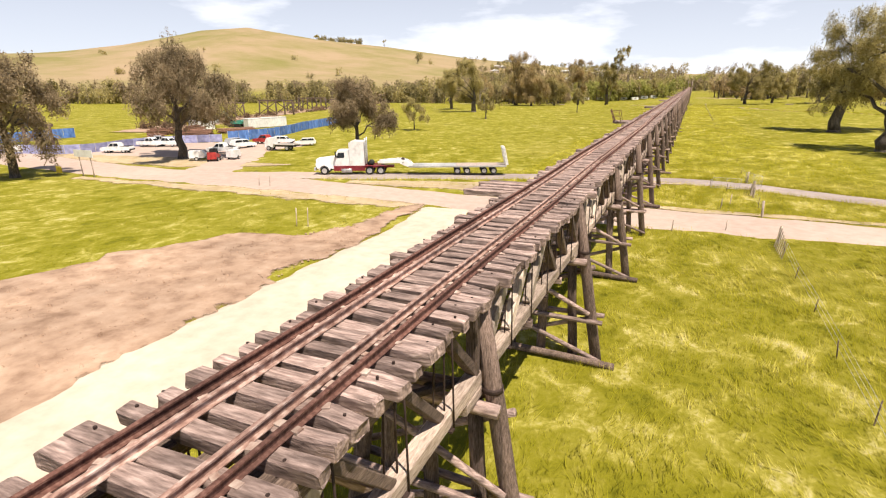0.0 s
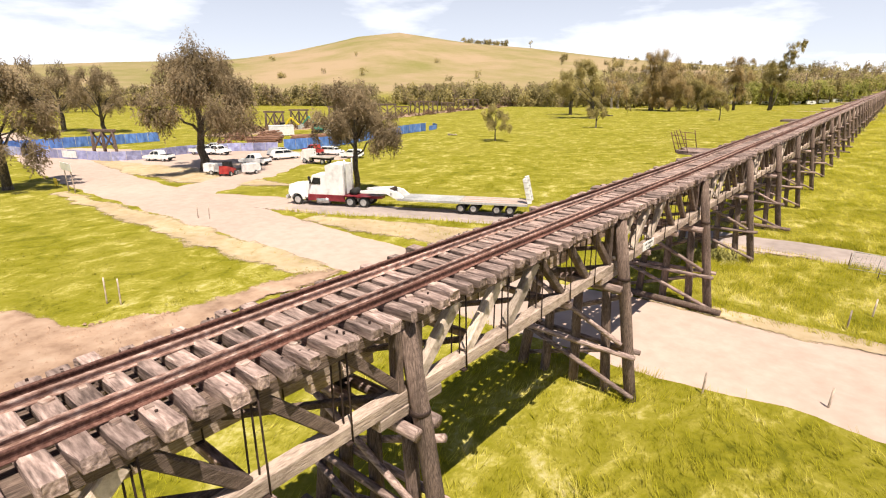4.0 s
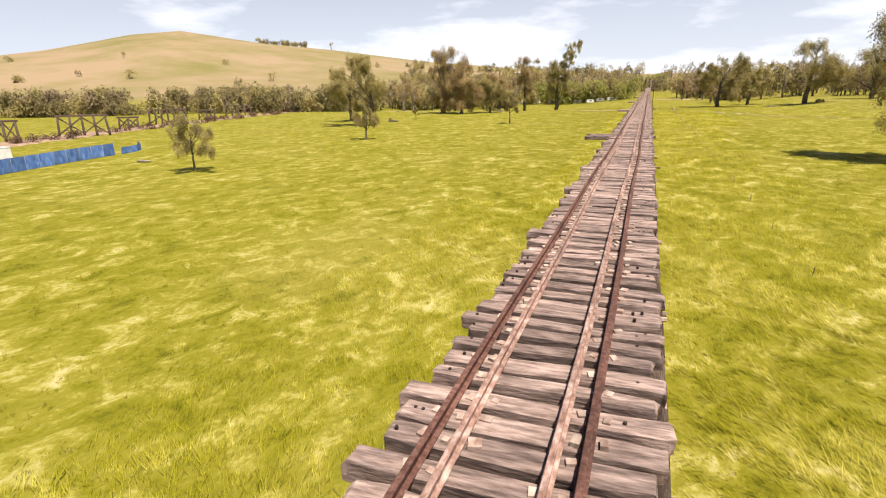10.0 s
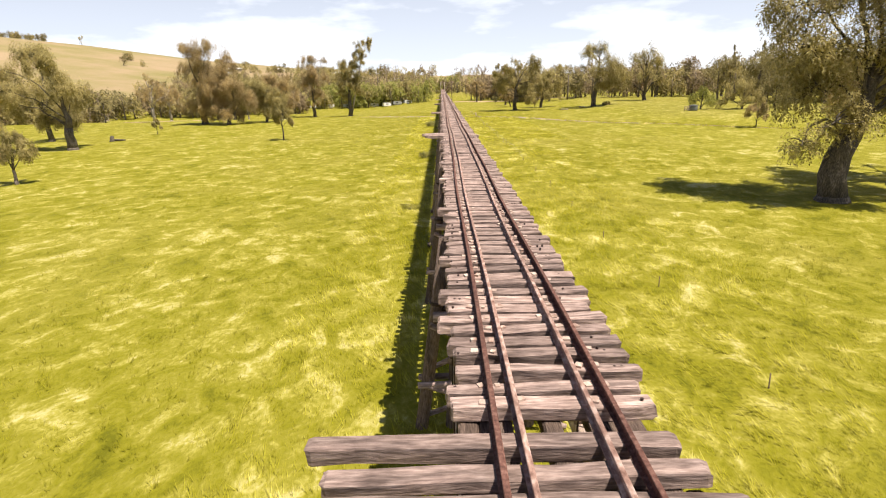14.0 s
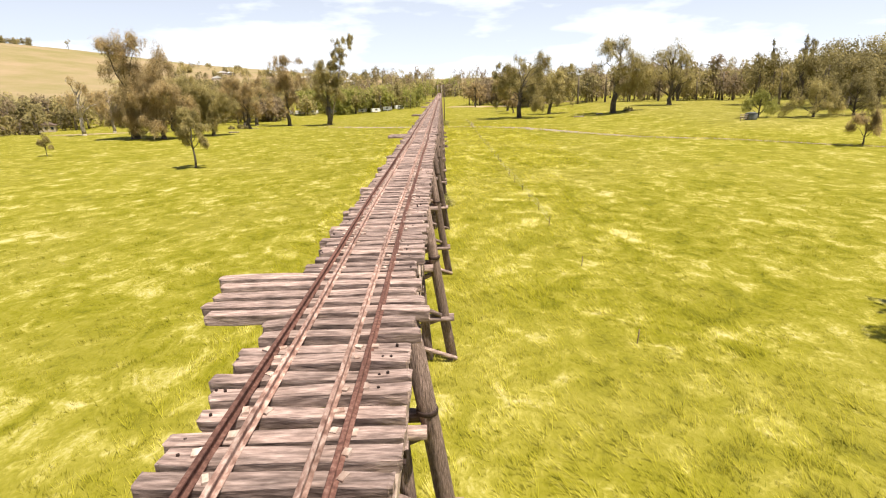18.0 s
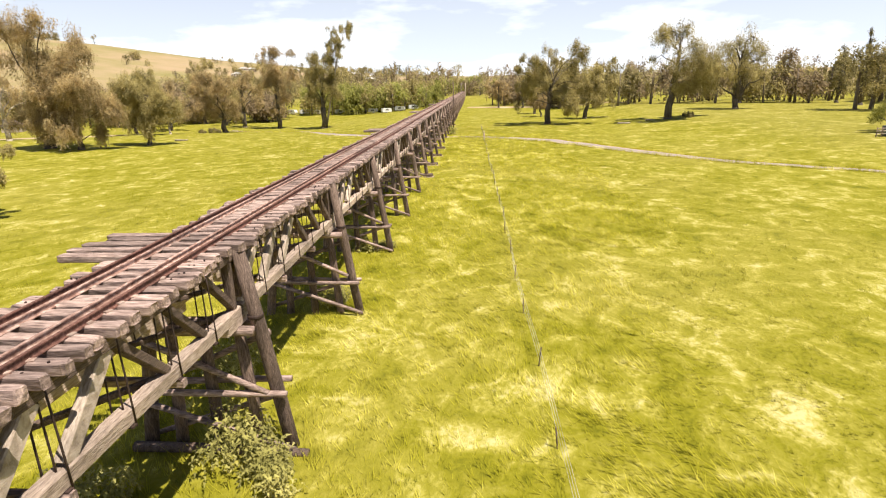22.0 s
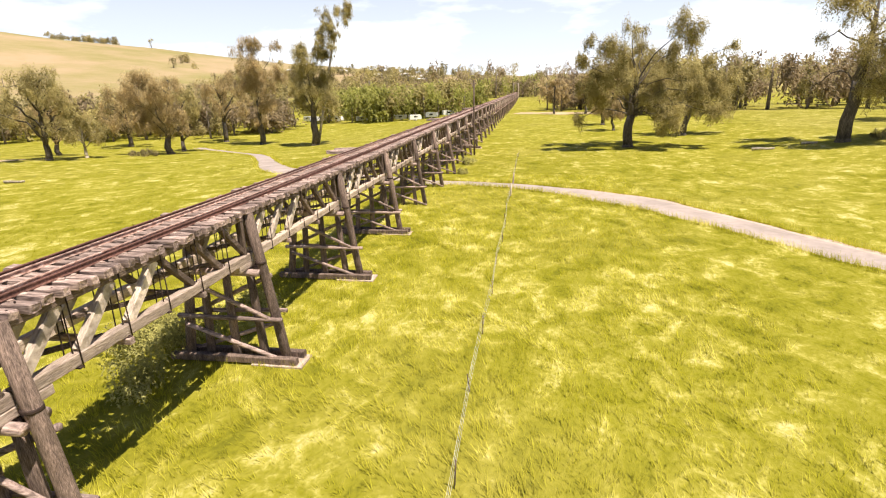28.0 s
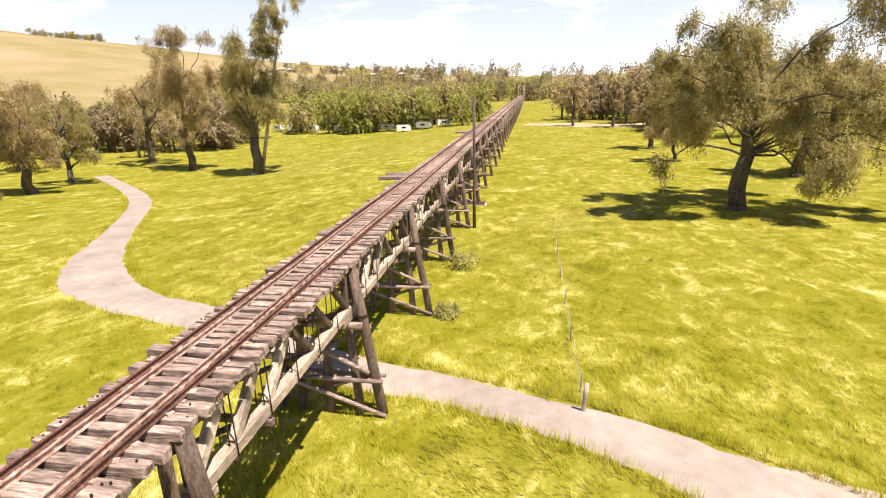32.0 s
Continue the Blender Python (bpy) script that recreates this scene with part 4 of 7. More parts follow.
def build_tree(height, radius, seed, leaves, leaf, mat, bark, at, label, category="gum tree", clear=0.28, lean=(0, 0), trunk=None, forks=5, blobs=26, squash=0.8, gappy=0.0, group="", name="gum_tree", droop=0.8, shape=None):
    """A gum: trunk, limbs that fork twice, and a crown of uneven lobes of hanging leaves round the limbs' ends."""
    g = random.Random(seed)
    root = thing(name, label, category, at, group)
    tr = trunk or height * 0.032
    wood = Shape()
    fork = Vector((lean[0] * clear, lean[1] * clear, height * clear))
    wood.pole((0, 0, -0.5), (0, 0, 0.5), tr * 1.55, tr * 1.1, n=10)
    wood.pole((0, 0, 0.3), fork, tr * 1.12, tr * 0.85, n=10, bends=tr * 0.5, rnd=g)
    # lobes: some high, some low and wide
    lobes = []
    n_lobes = forks + 4
    for k in range(n_lobes):
        a = 2.4 * k + g.uniform(-0.4, 0.4)
        f = (k + 0.5) / n_lobes                           # 0 low, 1 high
        z = height * (clear + (0.93 - clear) * (0.22 + 0.70 * f + g.uniform(-0.08, 0.08)))
        out = radius * (0.72 - 0.50 * f ** 1.6) * g.uniform(0.75, 1.15)
        size = radius * g.uniform(0.26, 0.40)
        lobes.append((Vector((lean[0] + out * math.cos(a), lean[1] + out * math.sin(a), z)), size))
    if shape:                                             # lobes given as across, up, size
        reach = max(abs(q[0]) for q in shape) + 1.0
        lobes = [(Vector((dx, g.uniform(-0.5, 0.5) * reach * math.sqrt(max(0.05, 1 - (dx / reach) ** 2)), z)), r) for dx, z, r in sorted(shape, key=lambda q: q[1])]
        n_lobes = len(lobes)
    clusters = []
    top = Vector((lean[0] * 0.9, lean[1] * 0.9, height * (clear + (0.9 - clear) * (0.42 if shape and clear < 0.3 else 0.72))))
    wood.pole(fork - Vector((0, 0, 0.1)), top, tr * 0.84, tr * (0.12 if shape else 0.2), n=8, bends=radius * 0.05, rnd=g)
    for k, (c, size) in enumerate(lobes):
        start = fork.lerp(top, max(0.0, min(0.85, (k + 0.2) / n_lobes - 0.12)))
        knee = start.lerp(c, 0.5) + Vector((g.uniform(-0.1, 0.1) * radius, g.uniform(-0.1, 0.1) * radius, 0.06 * height))
        thick = 0.45 if shape else 1.0
        wood.pole(start - Vector((0, 0, 0.1)), knee, tr * 0.36 * thick, tr * 0.24 * thick, n=7, bends=radius * 0.04, rnd=g)
        wood.pole(knee, c, tr * 0.24 * thick, tr * 0.10 * thick, n=6, bends=radius * 0.05, rnd=g)
        m = max(5, int(blobs * 2.0 / n_lobes)) if not shape else max(6, int(3.6 * size))
        for j in range(m):
            if gappy and g.random() < gappy:
                continue
            w, u = g.uniform(0, 6.283), g.uniform(-0.8, 1)
            rr = size * g.uniform(0.3, 0.95 if shape else 1.0)
            h = math.sqrt(1 - u * u)
            e = c + Vector((rr * h * math.cos(w) * 1.1, rr * h * math.sin(w) * 1.1, rr * u * 0.95))
            q = radius * g.uniform(0.10, 0.20) if not shape else g.uniform(0.22, 0.40) * size ** 0.7
            if shape:
                q *= 1.75
            clusters.append((e, (q, q * g.uniform(0.8, 1.2), q * (0.75 + 0.6 * squash) * g.uniform(0.8, 1.5))))
            wood.pole(c, e, tr * 0.10 * thick, tr * 0.03, n=5, bends=radius * 0.03, rnd=g)
    # stretch the crown to the true height and spread
    top = max(e.z + 0.8 * q[2] for e, q in clusters)
    low = fork.z
    wide = sorted(math.hypot(e.x - lean[0], e.y - lean[1]) + 0.8 * q[0] for e, q in clusters)[int(len(clusters) * 0.93)]
    kz, kr = ((height - low) / (top - low), radius / wide) if not shape else (1.0, 1.0)
    grow = lambda p: Vector((lean[0] + (p[0] - lean[0]) * kr, lean[1] + (p[1] - lean[1]) * kr, low + (p[2] - low) * kz)) if p[2] > low + 0.05 else Vector(p)
    clusters = [(grow(e), q) for e, q in clusters]
    wood.v = [tuple(grow(p)) for p in wood.v]
    part("trunk", wood, bark, root, "forked trunk with spreading limbs")
    part("crown", leaf_cloud("crown", clusters, int(leaves * (2.35 if shape else 2.0)), leaf * (0.61 if shape else 0.64), mat, seed, droop), None, root)
    return root


def gz(x, y):
    return float(ground_z(x, y))


def tree_at(x, y, height, radius, seed, leaves=7000, leaf=0.42, mat=None, bark=None, label="olive-green gum tree with a drooping crown in pasture", **kw):
    return build_tree(height, radius, seed, leaves, leaf, mat or M_LEAF, bark or M_BARK, (x, y, gz(x, y)), label, **kw)


BROWN = "brownish olive gum tree with rounded crown"
tree_at(-70.5, 62.3, 19.2, 9.6, 1, 28000, 0.42, M_LEAF_SITE, label="brownish olive gum tree with a rounded crown, by the work site", clear=0.24, blobs=34)
tree_at(-36.5, 62.4, 12.2, 5.1, 2, 22000, 0.30, M_LEAF_SITE, label="small brownish gum tree with a forked trunk by the truck", clear=0.36, blobs=34, forks=4, trunk=0.30)
tree_at(-73.0, 39.0, 15.6, 8.0, 3, 16000, 0.42, M_LEAF_SITE, label=BROWN + " by the gravel road", clear=0.30)
tree_at(-167, 82, 19, 9.0, 33, 9000, 0.5, M_LEAF_SITE, label=BROWN + " on the far flats", clear=0.16)
tree_at(-184, 77, 20, 9.5, 34, 9000, 0.5, M_LEAF_SITE, label=BROWN + " behind the fence")
tree_at(-58.3, 121.5, 8.0, 3.4, 4, 6000, 0.28, M_LEAF, label="slender young gum tree alone in the paddock", clear=0.28, forks=4, blobs=16, trunk=0.14)
tree_at(-56.5, 169, 8.4, 3.4, 5, 6000, 0.30, M_LEAF, label="small drooping gum tree in the paddock", clear=0.22, forks=4, blobs=18, trunk=0.2)
tree_at(-77.0, 211, 20.0, 7.2, 6, 22000, 0.42, M_LEAF, label="broad olive gum tree with a thick dark trunk", clear=0.22, trunk=0.9,
        shape=((-10.4, 15.6, 2.6), (-4.7, 18.2, 3.0), (0, 16.4, 3.2), (-7.8, 11.6, 3.2), (-2.3, 10.8, 3.6), (1.8, 11.8, 2.3), (-5.9, 6, 2.5), (-1.4, 6.2, 2.4), (-11.4, 9.4, 2.2)))
tree_at(-96, 232, 19.0, 7.5, 7, 9000, 0.45, M_LEAF, label="tall olive gum tree with hanging foliage")
tree_at(-37.4, 223.5, 9.6, 2.8, 8, 8000, 0.30, M_LEAF, label="small slender gum tree near the viaduct", clear=0.30, forks=4, blobs=16, trunk=0.16)
tree_at(-82.5, 288, 28.0, 9.0, 9, 34000, 0.42, M_LEAF_BROWN, label="massive brownish gum tree rising over bushier ones", clear=0.22, trunk=1.0,
        shape=((-1.3, 23.6, 2.9), (2.5, 22.6, 4.0), (6.2, 24.4, 3.0), (9.1, 20.4, 3.8), (2.8, 16.6, 4.8), (9.2, 16.6, 4.6), (-1.5, 11.6, 4.4), (5.0, 12, 4.8), (-4.1, 7, 3.6), (5.2, 6, 3.8), (-2.1, 18, 3.6)))
tree_at(-111.4, 310.6, 18.5, 7.6, 10, 4000, 0.42, M_LEAF_BROWN, M_PALE_BARK, label="half-dead gum tree with a pale bare trunk", clear=0.3, gappy=0.4)
tree_at(-78, 247, 4.5, 1.5, 11, 2200, 0.25, M_LEAF, label="thin sapling in the paddock", clear=0.25, forks=3, blobs=8, trunk=0.07)
tree_at(-120.2, 341.4, 16.4, 7.1, 12, 7000, 0.42, M_LEAF_BROWN, M_PALE_BARK, label="gum tree with a pale dead trunk beside it")
tree_at(-90.3, 336.4, 20.0, 9.0, 13, 14000, 0.42, M_LEAF, label="broad olive gum tree in a row along the paddock", clear=0.16)
tree_at(-112, 388, 20.5, 9.0, 14, 9000, 0.44, M_LEAF_BROWN, label="brownish gum tree in a row along the paddock", clear=0.18)
tree_at(-74.5, 355, 20.0, 8.0, 15, 24000, 0.40, M_LEAF_BROWN, label="bushy gum tree with a stout leaning trunk", clear=0.2, trunk=0.8,
        shape=((-3.9, 16.4, 3.7), (0, 17.4, 3), (-7.6, 13, 3.4), (-8.1, 8.4, 3), (-3.3, 10, 3.9), (0.6, 12.8, 3.9), (3.9, 14.6, 3), (2.8, 8.6, 3.1), (-2.8, 6.2, 2.8), (3.9, 5.6, 2), (-6.5, 17.6, 2.4)))
tree_at(-87.5, 402, 23.5, 9.0, 16, 9000, 0.46, M_LEAF_BROWN, label="brownish gum tree in a row along the paddock")
tree_at(-68.5, 390.5, 30.0, 8.6, 17, 26000, 0.42, M_LEAF_BROWN, label="tall brownish gum tree with a straight dark trunk", clear=0.24, trunk=0.8,
        shape=((-3.3, 27.6, 3), (1, 28.4, 3.4), (5.8, 28, 2.5), (-0.4, 22.8, 3.9), (-3.3, 18.5, 3.9), (2.5, 17.8, 3.9), (0.4, 13, 3.9), (-2.5, 7.6, 2.1), (2.5, 7, 2), (3.5, 12.4, 3), (6.6, 21, 3)))
tree_at(-48.5, 383.0, 28.0, 7.0, 18, 24000, 0.42, M_LEAF, label="tall gum tree with a thick forked trunk", clear=0.28, trunk=1.0, lean=(0.5, 0),
        shape=((-1.2, 25.6, 3.4), (-2.7, 20, 3.2), (1.2, 21.4, 3.6), (-0.5, 15.4, 3.8), (-3.6, 12.4, 2.8), (3, 16.6, 3.6), (5.3, 13, 2.8), (-1.2, 10, 2.4), (2.8, 24.6, 2.8), (-4.4, 16.2, 2.4), (5.2, 19, 2.4)))
tree_at(-47.9, 383.8, 38.0, 5.4, 19, 12000, 0.40, M_LEAF, M_PALE_BARK, label="very tall thin gum tree with a small airy crown", clear=0.62, trunk=0.34, lean=(9.0, 1.0),
        shape=((5.4, 34.2, 2.2), (8.6, 35.6, 2.6), (11.2, 36.6, 1.8), (7.4, 31.2, 2.1), (2.6, 29.8, 1.8), (4.8, 31.6, 1.5), (7.4, 26, 1.6), (10, 33, 1.6), (5.4, 28, 2.0), (3.6, 25, 2.2), (7.6, 29, 1.8), (1.6, 26.5, 2.0)))
tree_at(34.6, 149, 27.0, 9.0, 20, 40000, 0.36, M_LEAF, label="huge old river gum with thick leaning trunk", clear=0.22, trunk=1.15, lean=(3.0, 1.0),
        shape=((-2.9, 17.4, 3.5), (-3.4, 13.5, 3.5), (-2.4, 10, 3.3), (-3.4, 7.4, 2.6), (-4.6, 5.6, 1.6), (-1.8, 4.7, 1.7), (-0.8, 13.5, 3.4), (3.2, 16, 4), (1.3, 18.5, 4), (4.2, 9.2, 3.2), (4.8, 12.4, 3.8), (-2, 22, 3.8), (2, 24, 3.6), (6, 21, 3.8), (8, 15.5, 3.6), (8.5, 10.5, 2.8)))
tree_at(48.5, 156, 23.0, 11.0, 21, 18000, 0.48, M_LEAF_BROWN, label="huge old river gum with a brownish crown", clear=0.2, trunk=1.1, blobs=40)
tree_at(33.6, 108, 23.5, 9.0, 22, 15000, 0.46, M_LEAF, label="large river gum at the edge of the paddock", clear=0.2, trunk=1.0, forks=7, blobs=36)
tree_at(30.3, 339, 26.0, 15.0, 23, 66000, 0.34, M_LEAF, label="broad spreading old gum tree with a dark stout trunk", clear=0.22, trunk=0.82, lean=(1.2, 0),
        shape=((-0.1, 20.1, 2.0), (6.6, 20.1, 3.0), (9.4, 17.2, 2.8), (2.7, 17.8, 2.5), (-4.6, 17.5, 3.2), (-8.2, 18.6, 1.3), (-8.8, 15.7, 1.2), (-6.6, 13.4, 3.2), (-2.3, 14.7, 3.0), (1.6, 13.4, 3.0), (6.3, 14.7, 3.1), (-8.0, 10.8, 2.8), (5.0, 11.4, 3.0), (9.0, 11.4, 3.1), (13.5, 9.8, 2.5), (4.8, 6.2, 2.8), (9.1, 7.6, 2.6), (12.1, 6.2, 2.1), (4.5, 3.5, 1.4), (9.5, 3.4, 1.3), (-3.5, 8.0, 1.3), (-9.3, 5.4, 1.4), (15.1, 6.5, 1.4), (-3.2, 11.6, 2.9), (-5.8, 9.2, 2.3), (0.2, 11.2, 2.7), (2.6, 8.8, 2.4), (-1.2, 14.0, 2.6), (-8.2, 14.4, 1.8)))
tree_at(45.4, 361, 20.0, 8.5, 24, 17000, 0.40, M_LEAF, label="olive gum tree with a dead top beyond the paddock", clear=0.3, lean=(2.5, 0),
        shape=((1.4, 12.1, 3.5), (-2.8, 8.6, 3.7), (4.3, 8.2, 4.1), (7.2, 11.3, 2.9), (6.9, 18, 1.7), (2.8, 14.7, 2.3), (8.9, 5.4, 2), (-4.3, 5, 2.1)))
tree_at(33.0, 377, 9.5, 4.2, 89, 7000, 0.36, M_LEAF_BROWN, label="small leaning gum tree behind a large one", clear=0.3, lean=(-1.6, 0), forks=4)
tree_at(32.7, 396, 15, 5.0, 25, 6000, 0.42, M_LEAF_BROWN, label="brownish gum tree beyond the paddock")
tree_at(62.0, 331, 29.0, 8.6, 26, 30000, 0.40, M_LEAF, label="tall open gum tree with bare upper limbs", clear=0.32, trunk=0.9, lean=(1.6, 0),
        shape=((-4.0, 21.4, 3.1), (-0.5, 23.0, 3.1), (3.4, 22.7, 3.3), (-5.4, 15.6, 1.6), (-0.8, 19.0, 2.3), (1.0, 14.1, 4.0), (5.7, 14.1, 4.4), (9.2, 16.0, 4.2), (3.7, 9.2, 3.7), (0.2, 8.7, 2.7), (8.2, 10.2, 3.8), (11.7, 12.1, 3.8), (11.5, 7.3, 2.3), (-3.3, 8.7, 1.9), (3.1, 18.0, 2.7)))
tree_at(95, 363.6, 26.5, 10.5, 27, 13000, 0.46, M_LEAF, label="large dark gum tree beyond the paddock", clear=0.12, forks=7, blobs=40)
tree_at(72, 228, 6.0, 2.8, 28, 4500, 0.28, M_LEAF_BROWN, label="small round gum sapling in the paddock", clear=0.25, forks=4, blobs=14, trunk=0.12)
tree_at(79.5, 272.5, 7.2, 4.6, 29, 6000, 0.32, M_LEAF_GREEN, label="bright green shrub beside a low fence", clear=0.08, category="shrub", name="shrub")
tree_at(90, 268, 9.0, 6.2, 30, 9000, 0.36, M_LEAF, label="dense grey-green thicket tree", clear=0.06, category="shrub", name="shrub")
tree_at(101, 270, 10, 7.2, 31, 9000, 0.36, M_LEAF_DARK, label="dense dark thicket tree", clear=0.06, category="shrub", name="shrub")
for k, (x, y, h) in enumerate(((140, 372, 25), (158, 380, 27), (164, 384, 26), (150, 400, 22), (118, 410, 22))):
    tree_at(x, y, h, 2.8, 60 + k, 5000, 0.45, M_LEAF_DARK, label="narrow dark poplar standing above the wood", clear=0.04, forks=14, blobs=60, squash=2.2, category="poplar", name="poplar", group="poplars")

tree_at(67.0, 330, 1.8, 2.0, 81, 2500, 0.22, M_LEAF_DARK, label="low round bush at the foot of a gum tree", clear=0.05, forks=4, blobs=12, category="shrub", name="shrub")
tree_at(-74.5, 347, 1.9, 2.3, 82, 2500, 0.22, M_LEAF_DARK, label="low dark bush among the gum trees", clear=0.05, forks=4, blobs=12, category="shrub", name="shrub")
tree_at(-79.0, 348, 1.4, 1.5, 83, 1800, 0.22, M_LEAF_DARK, label="low dark bush among the gum trees", clear=0.05, forks=4, blobs=10, category="shrub", name="shrub")

tree_at(-73.0, 284.5, 15.0, 9.5, 84, 26000, 0.42, M_LEAF_BROWN, label="spreading gum with foliage sweeping the ground", clear=0.12, trunk=0.6,
        shape=((-4.7, 8.9, 4.6), (2.5, 12, 4.6), (-0.4, 5.2, 3.6), (5.5, 8, 3.6), (-7, 3.6, 2.6), (3.5, 2.8, 2.4)))
tree_at(-62.5, 291.5, 15.0, 7.5, 85, 20000, 0.42, M_LEAF, label="bushy olive gum beside larger trees", clear=0.14, trunk=0.45,
        shape=((-3.5, 11.8, 3.4), (1.2, 10.6, 4), (4.4, 8.6, 2.8), (-2, 6, 3.2), (2.6, 5, 2.8)))
tree_at(-86.6, 342.6, 10.0, 5.0, 88, 7000, 0.36, M_LEAF, M_PALE_BARK, label="low bushy gum with a pale forked trunk", clear=0.24, forks=4)
tree_at(-104, 353, 17.5, 8.6, 86, 9000, 0.44, M_LEAF_BROWN, label="brownish gum tree in a row along the paddock", clear=0.16)
tree_at(-82, 371, 17.0, 7.5, 87, 8000, 0.44, M_LEAF, label="olive gum tree in a row along the paddock", clear=0.16)

for k, (x, y, h) in enumerate(((21.9, 466, 14), (33.7, 458.7, 15), (45, 462, 16))):
    tree_at(x, y, h, 3.2, 120 + k, 4000, 0.45, M_LEAF_BROWN, label="small upright gum tree on dry ground past the paddock", clear=0.2, forks=6, blobs=24, group="small upright gums")

# woods far off
rw = random.Random(77)

M_BELT_BARK = material("grey_brown_bark", [(0.09, 0.072, 0.055), (0.17, 0.14, 0.11), (0.26, 0.22, 0.18)], scale=2, stretch=(3, 3, 1), bump=0.4, coarse=0.3)


def wood_belt(name, spots, label, mats, leaves=260, leaf=1.0, low=0.12):
    """A belt of many far trees: trunks in one part, leaves in another."""
    root = thing(name, label, "trees", kind="stuff")
    trunks = Shape()
    by = {}
    for x, y, h, r in spots:
        z = gz(x, y)
        trunks.pole((x, y, z - 1.5), (x + rw.uniform(-1, 1), y, z + h * 0.6), h * 0.03, h * 0.012, n=5)
        m = rw.randrange(len(mats))
        lst = by.setdefault(m, [])
        for j in range(rw.randrange(7, 11)):
            a, u = rw.uniform(0, 6.28), rw.uniform(-1, 1)
            q = r * rw.uniform(0.28, 0.5)
            lst.append(((x + r * 0.62 * math.cos(a), y + r * 0.62 * math.sin(a), z + h * (0.5 + low / 2) + u * h * (0.36 - low / 3)), (q, q, q * rw.uniform(0.6, 1.0))))
    part("trunks", trunks, M_BELT_BARK, root, kind="stuff")
    for m, lst in by.items():
        part("foliage", leaf_cloud("foliage", lst, int(leaves * len(lst) / 9), leaf, mats[m], 500 + m + len(lst), 0.35), None, root, kind="stuff")
    return root


def scatter(count, fx, fy, h=(11, 19), r=(4.5, 8)):
    return [(fx(), fy(), rw.uniform(*h), rw.uniform(*r)) for _ in range(count)]


U = rw.uniform
wood_belt("wood_left", [(x, y, h, r) for x, y, h, r in scatter(150, lambda: U(-330, -88), lambda: 0, (12, 20)) for y in [424 + 0.2 * (x + 95) + U(-8, 55)]], "belt of olive gum woodland behind the paddock", (M_LEAF, M_LEAF_SITE, M_LEAF_DARK), leaves=620, leaf=1.3)
wood_belt("wood_green", scatter(84, lambda: U(-92, -13), lambda: U(482, 550), (13, 18), (5, 7.5)), "belt of fresh green trees before the town", (M_LEAF_GREEN, M_LEAF_GREEN, M_LEAF), leaves=620, leaf=1.3)
wood_belt("wood_end", scatter(26, lambda: U(9, 70), lambda: U(476, 545), (13, 21), (4, 6.5)), "belt of brownish gum trees past the viaduct's end", (M_LEAF_SITE, M_LEAF_BROWN), leaves=620, leaf=1.3)
wood_belt("wood_right", [(x, y, h, r) for x, y, h, r in scatter(150, lambda: U(40, 330), lambda: 0, (13, 25)) for y in [430 - 0.30 * (x - 40) + U(-8, 70)]], "belt of gum woodland along the far side", (M_LEAF, M_LEAF_SITE, M_LEAF_DARK), leaves=620, leaf=1.3)
wood_belt("wood_river", [(x, y, h, r) for x, y, h, r in scatter(210, lambda: U(-560, -150), lambda: 0, (5, 17), (3.5, 9)) for y in [330 + 0.42 * (x + 150) + U(-12, 30)]], "long low belt of dark river trees", (M_LEAF_DARK, M_LEAF, M_LEAF_SITE), leaves=400, leaf=1.5)
wood_belt("wood_west", [(x, y, h, r) for x, y, h, r in scatter(70, lambda: U(-620, -330), lambda: U(40, 190), (9, 15), (5, 9))], "scattered dark trees along the flats", (M_LEAF_DARK, M_LEAF, M_LEAF_SITE), leaves=400, leaf=1.5)
HILL_BUSHES = ((-712, 516, 9, 7), (-728, 524, 8, 6), (-592, 572, 11, 6), (-604, 750, 9, 6), (-462, 673, 14, 6), (-679, 569, 10, 4), (-508, 1025, 12, 8), (-473, 618, 9, 5), (-505, 1004, 13, 6), (-471, 936, 16, 7), (-455, 960, 11, 5), (-933, 649, 9, 6), (-742, 692, 9, 4), (-700, 1212, 18, 5))
wood_belt("wood_hill", [(*q,) for q in HILL_BUSHES] + [(-r * math.sin(math.radians(a)), 60 + r * math.cos(math.radians(a)), U(9, 14), U(5, 9)) for a, r in [(U(33.8, 38.2), U(1330, 1420)) for _ in range(26)]],
          "scattered small trees on the dry hillside", (M_LEAF_DARK, M_LEAF), leaves=520, leaf=1.3)
wood_belt("wood_town", [(-r * math.sin(math.radians(a)), 60 + r * math.cos(math.radians(a)), U(8, 15), U(5, 9)) for a, r in [(U(2, 24), U(620, 1250)) for _ in range(190)] if r * math.sin(math.radians(a)) > 16 or r > 800],
          "dark trees among the houses on the rise", (M_LEAF_DARK, M_LEAF), leaves=330, leaf=1.6)
wood_belt("wood_far_right", [(r * math.sin(math.radians(a)), 60 + r * math.cos(math.radians(a)), U(16, 32), U(7, 11)) for a, r in [(U(-12, 75), U(500, 1150)) for _ in range(330)] if abs(r * math.sin(math.radians(a))) > 14], "far line of gum trees on the right side of the flats", (M_LEAF, M_LEAF_SITE, M_LEAF_DARK), leaves=300, leaf=1.8)

